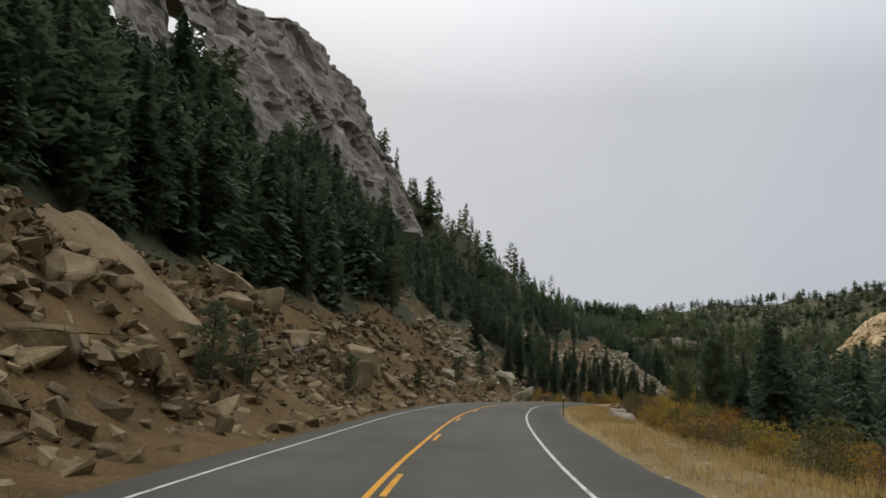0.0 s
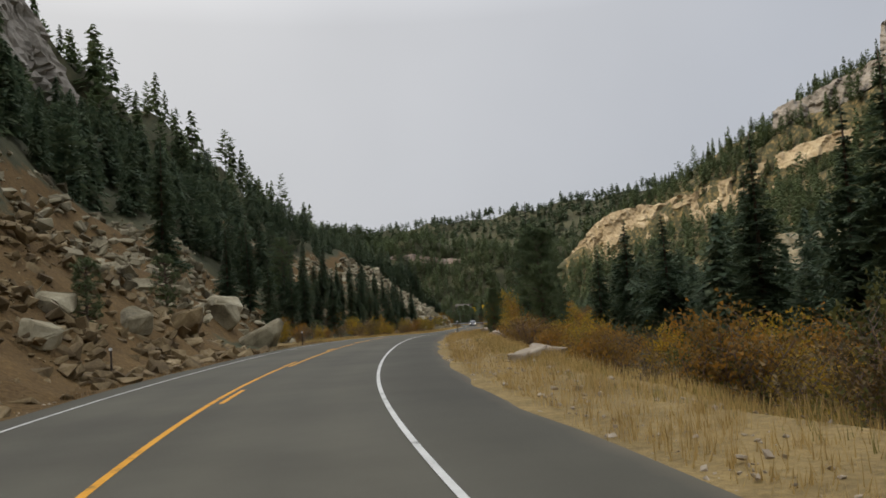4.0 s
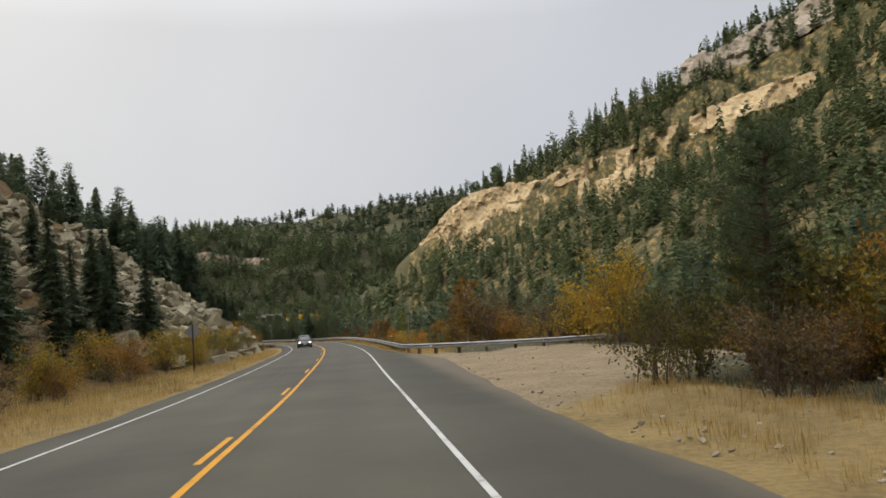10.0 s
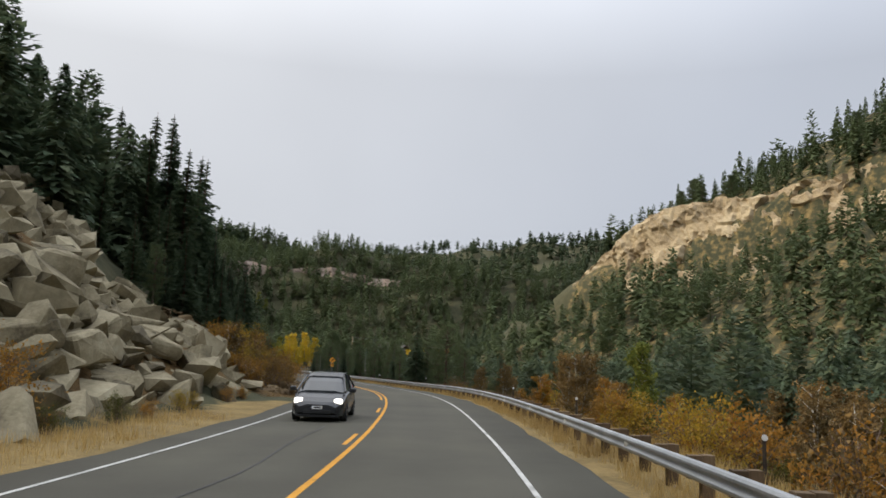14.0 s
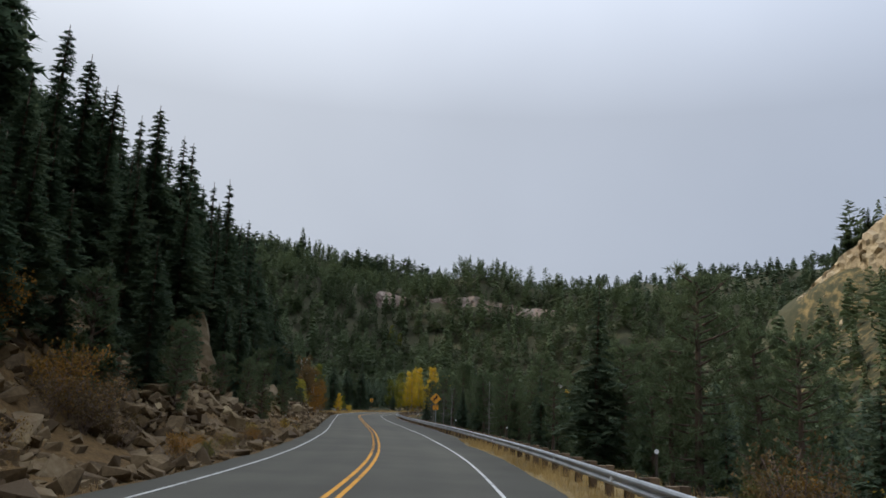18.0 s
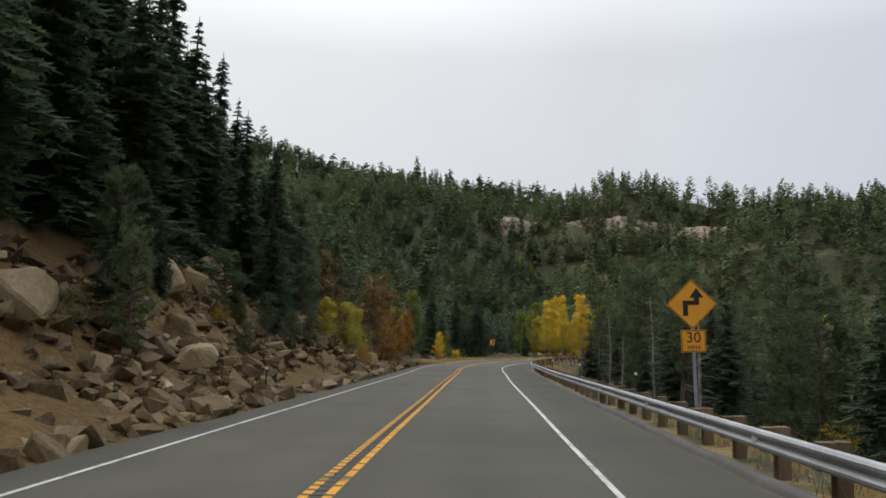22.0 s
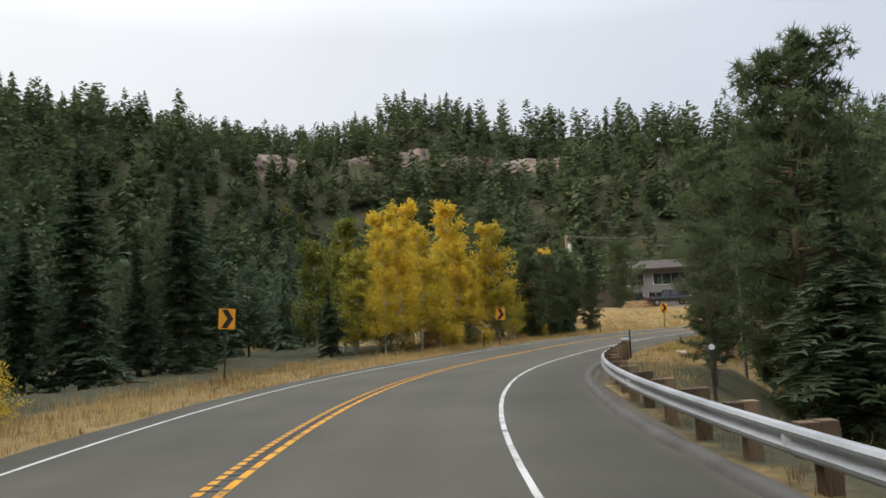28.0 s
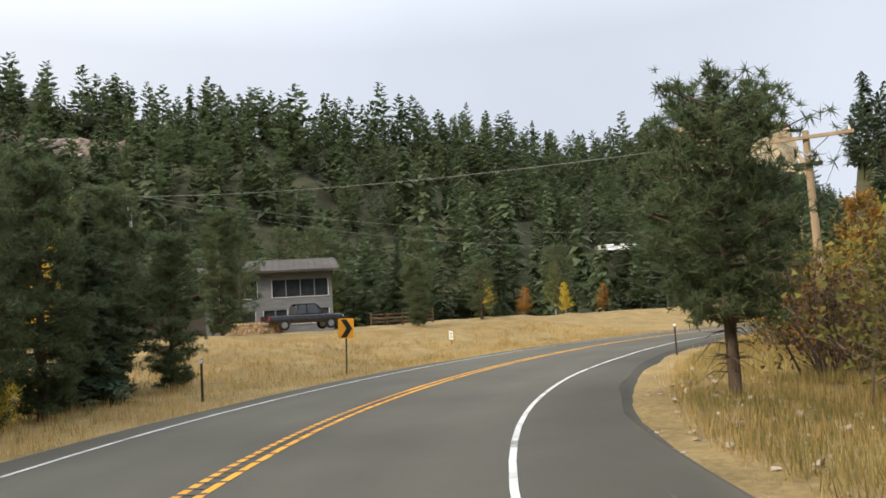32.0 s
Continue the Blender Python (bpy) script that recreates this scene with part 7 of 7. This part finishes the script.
def build_house():
    root = tagged(new("house"), "two-storey grey house with brown metal roof among pines", "house")
    # local x runs along the front to its right end, local -y looks at the road
    yaw = math.degrees(math.atan2(494 - 500.6, 181 - 172.8))
    zb = ground_at(178, 495)
    root.matrix_world = pose(178.6, 500.4, zb, 0, 0, yaw) @ Matrix.Scale(0.92, 4)
    L, D, H = 5.4, 4.0, 5.4
    # front wall as piers, bands and sills round real openings
    t = 0.18
    def wall(name, *b):
        return part(name, box(*b), MAT["siding"], root)
    wall("wall", -L, L, -D, -D + t, -0.6, 0.9)
    wall("wall", -L, L, -D, -D + t, 2.15, 3.25)
    wall("wall", -L, L, -D, -D + t, 4.75, H)
    for x0, x1 in ((-L, -3.9), (-1.2, -0.6), (1.5, 1.85), (3.3, 3.55), (5.1, L)):
        wall("wall", x0, x1, -D, -D + t, 0.9, 2.15)
    for x0, x1 in ((-L, -4.2), (-1.0, 0.2), (5.1, L)):
        wall("wall", x0, x1, -D, -D + t, 3.25, 4.75)
    def window(x0, x1, z0, z1, n=1):
        w = part("window", box(x0, x1, -D + 0.10, -D + 0.13, z0, z1), MAT["glass_dark"], root)
        for k in range(n + 1):
            x = x0 + (x1 - x0) * k / n
            part("frame", box(max(x - 0.05, x0), min(x + 0.05, x1), -D - 0.02, -D + 0.10, z0, z1), MAT["trim_white"] if k in (0, n) else MAT["siding"], w)
        part("sill", box(x0, x1, -D - 0.06, -D + 0.10, z0 - 0.05, z0), MAT["trim_white"], w)
    window(-3.9, -1.2, 0.9, 2.15, 2)
    window(-0.6, 1.5, 0.9, 2.15, 2)
    window(1.85, 3.3, 0.9, 2.15, 1)
    window(3.55, 5.1, 0.9, 2.15, 1)
    window(-4.2, -1.0, 3.25, 4.75, 3)
    window(0.2, 5.1, 3.25, 4.75, 4)
    part("wall", box(L - t, L, -D + t, D, -0.6, H), MAT["siding"], root)
    part("wall", box(-L, -L + t, -D + t, D, -0.6, H), MAT["siding_dark"], root)
    part("wall", box(-L + t, L - t, D - t, D, -0.6, H), MAT["siding_dark"], root)
    # roof pitched from the front eave up to the ridge
    prof = [(-D - 0.9, H - 0.05), (0.6, H + 1.35), (D + 0.6, H + 0.25), (D + 0.6, H + 0.42), (0.6, H + 1.55), (-D - 0.9, H + 0.14)]
    bm = bmesh.new()
    a = [bm.verts.new((-L - 0.7, y, z)) for y, z in prof]
    b = [bm.verts.new((L + 0.7, y, z)) for y, z in prof]
    bm.faces.new(a)
    bm.faces.new(b[::-1])
    for i in range(6):
        bm.faces.new((a[i], b[i], b[(i + 1) % 6], a[(i + 1) % 6]))
    bmesh.ops.recalc_face_normals(bm, faces=bm.faces[:])
    roof = part("roof", bm, MAT["roofing"], root, "low-pitched brown metal roof")
    for k in range(20):
        x = -L - 0.6 + k * (2 * L + 1.2) / 19
        ob = part("seam", box(x - 0.02, x + 0.02, 0, 5.66, 0, 0.05), MAT["roofing"], roof)
        ob.matrix_local = Matrix.Translation((0, -D - 0.9, H + 0.14)) @ pose(0, 0, 0, math.degrees(math.atan2(1.41, D + 1.5)), 0, 0)
    part("chimney", box(-2.2, -1.7, 0.9, 1.4, H + 1.0, H + 2.1, 0.02), MAT["siding_dark"], roof)
    # garage wing behind the pine
    part("wing", box(-L - 5.0, -L - 0.02, -2.4, 3.2, -0.6, 3.0), MAT["siding_dark"], root, "low dark wing of the house")
    bm = prism([(-L - 5.5, 3.0), (-L - 0.02, 3.9), (-L - 0.02, 4.1), (-L - 5.5, 3.2)], -3.0, 3.8)
    part("wing_roof", bm, MAT["roofing"], root)


build_house()


def wheel(parent, x, y, r, w):
    """A tyre with a rim, its axle along local y."""
    bm = bmesh.new()
    prof = [(r * 0.62, -w / 2), (r * 0.93, -w / 2), (r, -w * 0.32), (r, w * 0.32), (r * 0.93, w / 2), (r * 0.62, w / 2)]
    n = 24
    rings = [[bm.verts.new((math.cos(6.2832 * k / n) * a, b, math.sin(6.2832 * k / n) * a)) for a, b in prof] for k in range(n)]
    for k in range(n):
        p, q = rings[k], rings[(k + 1) % n]
        for j in range(len(prof)):
            i2 = (j + 1) % len(prof)
            bm.faces.new((p[j], p[i2], q[i2], q[j]))
    bmesh.ops.recalc_face_normals(bm, faces=bm.faces[:])
    t = part("wheel", bm, MAT["tyre"], parent, "black tyre")
    t.matrix_local = Matrix.Translation((x, y, r))
    bm = bmesh.new()
    bmesh.ops.create_cone(bm, cap_ends=True, segments=20, radius1=r * 0.6, radius2=r * 0.6, depth=w * 0.7, matrix=Euler((radians(90), 0, 0)).to_matrix().to_4x4())
    for k in range(5):
        a = 6.2832 * k / 5
        bmesh.ops.create_cube(bm, size=1, matrix=Euler((0, a, 0)).to_matrix().to_4x4() @ Matrix.Translation((r * 0.3, 0, 0)) @ Matrix.Diagonal((r * 0.5, w * 0.86, r * 0.14, 1)))
    part("rim", bm, MAT["alloy"], t)


def body_loft(sections, mat_name):
    """A closed skin through cross-sections: (x, half width, low, waist z, top z, top half width)."""
    bm = bmesh.new()
    rings = []
    for x, w, lo, waist, top, tw in sections:
        pts = [(-w * 0.93, lo), (-w, (lo + waist) / 2), (-w * 0.97, waist), (-tw, top - 0.03), (-tw * 0.75, top), (tw * 0.75, top), (tw, top - 0.03), (w * 0.97, waist), (w, (lo + waist) / 2), (w * 0.93, lo)]
        rings.append([bm.verts.new((x, y, z)) for y, z in pts])
    n = len(rings[0])
    for a, b in zip(rings, rings[1:]):
        for j in range(n):
            bm.faces.new((a[j], a[(j + 1) % n], b[(j + 1) % n], b[j]))
    bm.faces.new(rings[0])
    bm.faces.new(rings[-1][::-1])
    bmesh.ops.recalc_face_normals(bm, faces=bm.faces[:])
    return bm


def build_car():
    """A dark five-door hatchback; local +x is its nose."""
    q = on_road(329.0, -1.75)
    root = tagged(new("hatchback_car"), "dark grey five-door hatchback with lit headlamps on the road", "car")
    root.matrix_world = pose(q[0], q[1], q[2] - 0.01, 0, 0, road_yaw(329) + 90 + 180)
    skin = [(-2.2, 0.70, 0.42, 0.80, 1.02, 0.60), (-2.05, 0.80, 0.28, 0.86, 1.10, 0.64), (-1.5, 0.86, 0.22, 0.88, 0.96, 0.70), (0.7, 0.87, 0.20, 0.90, 0.96, 0.72), (1.3, 0.86, 0.20, 0.84, 0.93, 0.74), (1.85, 0.82, 0.22, 0.68, 0.78, 0.66), (2.12, 0.72, 0.26, 0.58, 0.66, 0.55), (2.22, 0.58, 0.32, 0.50, 0.58, 0.42)]
    bm = body_loft(skin, "")
    part("body", bm, MAT["paint_charcoal"], root)
    cab = [(-2.0, 0.62, 0.85, 0.98, 1.12, 0.50), (-1.4, 0.72, 0.85, 1.05, 1.36, 0.55), (-0.6, 0.76, 0.85, 1.08, 1.48, 0.58), (0.1, 0.77, 0.85, 1.08, 1.47, 0.58), (0.75, 0.76, 0.85, 1.02, 1.24, 0.58), (1.35, 0.72, 0.82, 0.92, 0.97, 0.60)]
    glass = part("cabin_glass", body_loft(cab, ""), MAT["glass_dark"], root, "dark tinted windows")
    roof = [(-1.7, 0.50, 1.30, 1.31, 1.335, 0.47), (-1.2, 0.55, 1.40, 1.42, 1.45, 0.52), (-0.6, 0.58, 1.47, 1.49, 1.515, 0.54), (0.1, 0.58, 1.45, 1.475, 1.50, 0.54), (0.4, 0.57, 1.36, 1.375, 1.40, 0.54)]
    part("roof_panel", body_loft(roof, ""), MAT["paint_charcoal"], root)
    for side in (-1, 1):
        for x0, z0, x1, z1 in ((0.35, 1.42, 1.35, 0.94), (-0.55, 1.46, -0.55, 0.95), (-1.35, 1.38, -1.75, 1.0)):
            y0, y1 = side * 0.60, side * 0.78
            v, f = tube([(x0, y0, z0), (x1, y1, z1)], [0.035, 0.04], 6)
            part("pillar", (v, f), MAT["paint_charcoal"], root)
        m = part("mirror", box(0.78, 0.95, side * 0.98 - 0.10, side * 0.98 + 0.10, 0.92, 1.06, 0.03), MAT["paint_charcoal"], root)
        part("headlamp", box(1.86, 2.10, side * 0.62 - 0.13, side * 0.62 + 0.13, 0.60, 0.76, 0.04), MAT["headlight"], root, "lit clear headlamp")
        part("fog_lamp", box(2.06, 2.19, side * 0.55 - 0.06, side * 0.55 + 0.06, 0.33, 0.43, 0.02), MAT["headlight"], root, "small lit fog lamp")
        part("tail_lamp", box(-2.19, -2.02, side * 0.66 - 0.08, side * 0.66 + 0.08, 0.72, 1.0, 0.03), MAT["red_lens"], root)
        for z in (0.70,):
            for x in (0.35, -0.65):
                part("door_handle", box(x - 0.10, x + 0.10, side * 0.875 - 0.02, side * 0.875 + 0.02, 0.82, 0.855, 0.008), MAT["plastic_black"], root)
    part("grille", box(2.10, 2.235, -0.42, 0.42, 0.30, 0.42, 0.02), MAT["plastic_black"], root)
    part("bumper_lip", box(2.02, 2.20, -0.66, 0.66, 0.19, 0.27, 0.02), MAT["plastic_black"], root)
    plate = part("number_plate", box(2.22, 2.245, -0.16, 0.16, 0.44, 0.54, 0.004), MAT["reflector_white"], root)
    part("plate_bar", box(2.246, 2.25, -0.11, 0.11, 0.475, 0.51), MAT["sign_black"], plate)
    for x in (-1.35, 1.32):
        for y in (-0.76, 0.76):
            wheel(root, x, y, 0.31, 0.20)


def build_pickup():
    q = (173.6, 490.5)
    root = tagged(new("pickup_truck"), "black pickup truck parked in the grass before the house", "pickup truck")
    root.matrix_world = pose(q[0], q[1], ground_at(*q) + 0.02, 0, 0, -20)
    low = [(-2.75, 0.92, 0.55, 0.95, 1.05, 0.86), (-0.55, 0.95, 0.50, 0.98, 1.08, 0.88), (1.5, 0.95, 0.50, 0.98, 1.08, 0.86), (2.5, 0.92, 0.50, 0.95, 1.05, 0.80), (2.75, 0.85, 0.55, 0.85, 0.95, 0.72)]
    part("body", body_loft(low, ""), MAT["paint_black"], root)
    cab = [(-0.75, 0.82, 1.0, 1.2, 1.65, 0.66), (-0.5, 0.84, 1.0, 1.25, 1.78, 0.70), (0.75, 0.84, 1.0, 1.25, 1.78, 0.70), (1.45, 0.82, 1.0, 1.08, 1.14, 0.74)]
    part("cab_glass", body_loft(cab, ""), MAT["glass_dark"], root)
    part("cab_roof", box(-0.65, 0.75, -0.70, 0.70, 1.76, 1.84, 0.03), MAT["paint_black"], root)
    part("tailgate", box(-2.82, -2.74, -0.84, 0.84, 0.62, 1.08, 0.02), MAT["paint_black"], root)
    part("rear_bumper", box(-2.98, -2.80, -0.88, 0.88, 0.42, 0.58, 0.03), MAT["alloy"], root)
    for side in (-1, 1):
        part("tail_lamp", box(-2.84, -2.72, side * 0.86 - 0.06, side * 0.86 + 0.06, 0.72, 1.0, 0.02), MAT["red_lens"], root)
        part("headlamp", box(2.62, 2.78, side * 0.68 - 0.14, side * 0.68 + 0.14, 0.72, 0.90, 0.03), MAT["lens"], root)
        part("mirror", box(0.95, 1.08, side * 1.05 - 0.10, side * 1.05 + 0.10, 1.08, 1.28, 0.03), MAT["plastic_black"], root)
        for x0, z0, x1, z1 in ((0.75, 1.74, 1.42, 1.08), (0.0, 1.76, 0.0, 1.06), (-0.62, 1.72, -0.72, 1.06)):
            part("pillar", tube([(x0, side * 0.73, z0), (x1, side * 0.86, z1)], [0.04, 0.04], 6), MAT["paint_black"], root)
        for x in (-1.7, 1.75):
            wheel(root, x, side * 0.82, 0.38, 0.26)


MAT["headlight"], n_, l_, b_ = shader("lit_headlamp", 0.1, 0.0, 0.8)
b_.inputs["Base Color"].default_value = (0.8, 0.8, 0.78, 1)
b_.inputs["Emission Color"].default_value, b_.inputs["Emission Strength"].default_value = (1.0, 0.95, 0.85, 1), 2.0
build_car()
build_pickup()


def firewood():
    r = np.random.RandomState(95)
    x0, y0 = 170.4, 491.9
    root = tagged(new("firewood_stack"), "long stack of split pale firewood beside the truck", "firewood")
    root.matrix_world = pose(x0, y0, ground_at(x0, y0) + 0.02, 0, 0, -34)
    me = bm_mesh("log", prism([(0.13 * math.cos(a), 0.13 * math.sin(a)) for a in (0.2, 1.4, 2.5, 3.6, 5.1)], -0.22, 0.22), MAT["log_cut"])
    for row in range(4):
        for k in range(17 - row):
            ob = part("log", me, None, root)
            ob.matrix_local = pose(-1.9 + 0.235 * k + 0.11 * row + r.uniform(-0.02, 0.02), r.uniform(-0.05, 0.05), 0.12 + 0.205 * row, 0, r.uniform(0, 360), r.uniform(-6, 6)) @ Matrix.Scale(r.uniform(0.85, 1.12), 4)


firewood()


def wood_fence():
    root = tagged(new("wooden_fence"), "low weathered wooden rail fence beside the house", "fence")
    zb = ground_at(185, 490)
    root.matrix_world = pose(181.5, 491.5, zb, 0, 0, -26)
    for k in range(5):
        part("post", box(1.35 * k - 0.06, 1.35 * k + 0.06, -0.06, 0.06, -0.4, 1.15, 0.01), MAT["post_wood"], root)
    for k in range(4):
        for z in (0.3, 0.6, 0.9):
            part("rail", box(1.35 * k + 0.06, 1.35 * k + 1.29, -0.025, 0.025, z, z + 0.12, 0.006), MAT["post_wood"], root)


wood_fence()


def far_roof():
    root = tagged(new("cabin"), "small cabin with a pale roof up among the trees", "cabin")
    x, y = 259, 508.3
    root.matrix_world = pose(x, y, -1.2, 0, 0, 50) @ Matrix.Scale(0.75, 4)
    part("wall", box(-4, 4, -3, 3, -10, 3.2), MAT["siding_dark"], root)
    bm = prism([(-4.8, 3.2), (4.8, 3.2), (3.4, 4.6), (0, 5.0), (-3.4, 4.6)], -3.8, 3.8)
    part("roof", bm, MAT["trim_white"], root, "pale faceted roof")
    part("window", box(-1.2, 1.2, -3.03, -3.002, 0.8, 2.2), MAT["glass_dark"], root)


far_roof()


def utility_pole(x, y, h, arms, yaw, lean=(0, 0), transformer=False):
    root = tagged(new("utility_pole"), "tan wooden utility pole with crossarm, braces and insulators" if not transformer else "slim wooden utility pole with a grey transformer can", "utility pole", "utility poles")
    root.matrix_world = pose(x, y, ground_at(x, y), lean[0], lean[1], yaw)
    part("pole", cyl(0.16, 0.11, -0.8, h, 14), MAT["pole_wood"], root)
    tips = []
    for z, half, kind in arms:
        arm = part("crossarm", box(-half, half, -0.21, -0.11, z - 0.06, z + 0.06, 0.008), MAT["pole_wood"] if kind else MAT["rust_post"], root)
        for x_ in (-half + 0.12, half - 0.12):
            part("insulator", cyl(0.045, 0.03, z + 0.06, z + 0.22, 10, (x_, -0.16)), MAT["ceramic"], arm)
            tips.append(root.matrix_world @ Vector((x_, -0.16, z + 0.24)))
        if kind:
            for side in (-1, 1):
                part("brace", tube([(0, -0.15, z - 0.62), (side * half * 0.48, -0.15, z - 0.06)], [0.022, 0.022], 5), MAT["steel"], arm)
    if transformer:
        can = part("transformer", cyl(0.22, 0.22, h - 1.9, h - 1.05, 16, (0.0, -0.36)), MAT["ceramic"], root, "grey transformer can")
        part("lid", cyl(0.235, 0.20, h - 1.05, h - 0.97, 16, (0.0, -0.36)), MAT["steel"], can)
        part("bushing", cyl(0.04, 0.03, h - 0.97, h - 0.72, 8, (0.06, -0.36)), MAT["ceramic"], can)
    return tips


def wire(a, b, sag, label="thin sagging overhead power line"):
    u = np.linspace(0, 1, 26)[:, None]
    p = np.array(a)[None] * (1 - u) + np.array(b)[None] * u
    p[:, 2] -= 4 * sag * (u * (1 - u))[:, 0]
    tagged(new("power_line", np_mesh("power_line", *tube(p, np.full(26, 0.013), 5), [MAT["wire"]])), label, "power line", "power lines")


MAT["wire"] = surface("weathered_cable", [(0.3, (0.16, 0.16, 0.155)), (0.7, (0.26, 0.26, 0.25))], 3, 20, 0.6, 0.3, bump=0.0)
near_tips = utility_pole(164.2, 453.9, 7.3, [(7.05, 1.42, True), (6.15, 0.42, False)], -76)
far_tips = utility_pole(159.5, 489.4, 8.6, [(8.3, 0.5, True)], 60, (0, 1), True)
next_tips = utility_pole(226, 470, 9.0, [(8.7, 1.2, True)], 10)
wire(far_tips[0], next_tips[0], 2.0)
wire(far_tips[1], next_tips[1], 3.0)
wire(near_tips[0], next_tips[0], 0.8)
wire(near_tips[1], next_tips[1], 0.8)
wire(near_tips[0], far_tips[1], 0.5)


def drift_log(s, o, turn, size):
    """A bleached fallen tree with broken limbs."""
    r = np.random.RandomState(int(s))
    q = on_road(s, o)
    wood = [tube([(-2, 0, 0.1), (-0.8, 0.1, 0.35), (0.8, 0.0, 0.6), (2.2, -0.2, 0.9)], [0.20, 0.17, 0.12, 0.05], 8)]
    for k in range(14):
        x = r.uniform(-1.8, 2.0)
        d = np.array([r.uniform(-0.4, 0.6), r.normal(), r.uniform(0.0, 1.0)])
        d *= r.uniform(0.5, 1.2) / np.linalg.norm(d)
        b = np.array([x, 0, 0.4 + 0.17 * x])
        wood.append(tube([b, b + d * 0.6 + r.normal(size=3) * 0.06, b + d + r.normal(size=3) * 0.12], [0.05, 0.03, 0.008], 4))
    v, f = merge(wood)
    ob = tagged(new("fallen_log", np_mesh("fallen_log", v * size, f, [MAT["dead_wood"]], smooth=True)), "bleached fallen log with broken limbs in the grass", "log", "fallen logs")
    ob.matrix_world = pose(q[0], q[1], ground_at(q[0], q[1]), 0, 0, turn)


drift_log(549, 10.2, 20, 0.9)
drift_log(561, 11.5, -30, 1.1)
drift_log(512, -8.6, 100, 0.7)
drift_log(112, -10.2, 70, 0.7)
drift_log(536, 9.6, 60, 0.6)
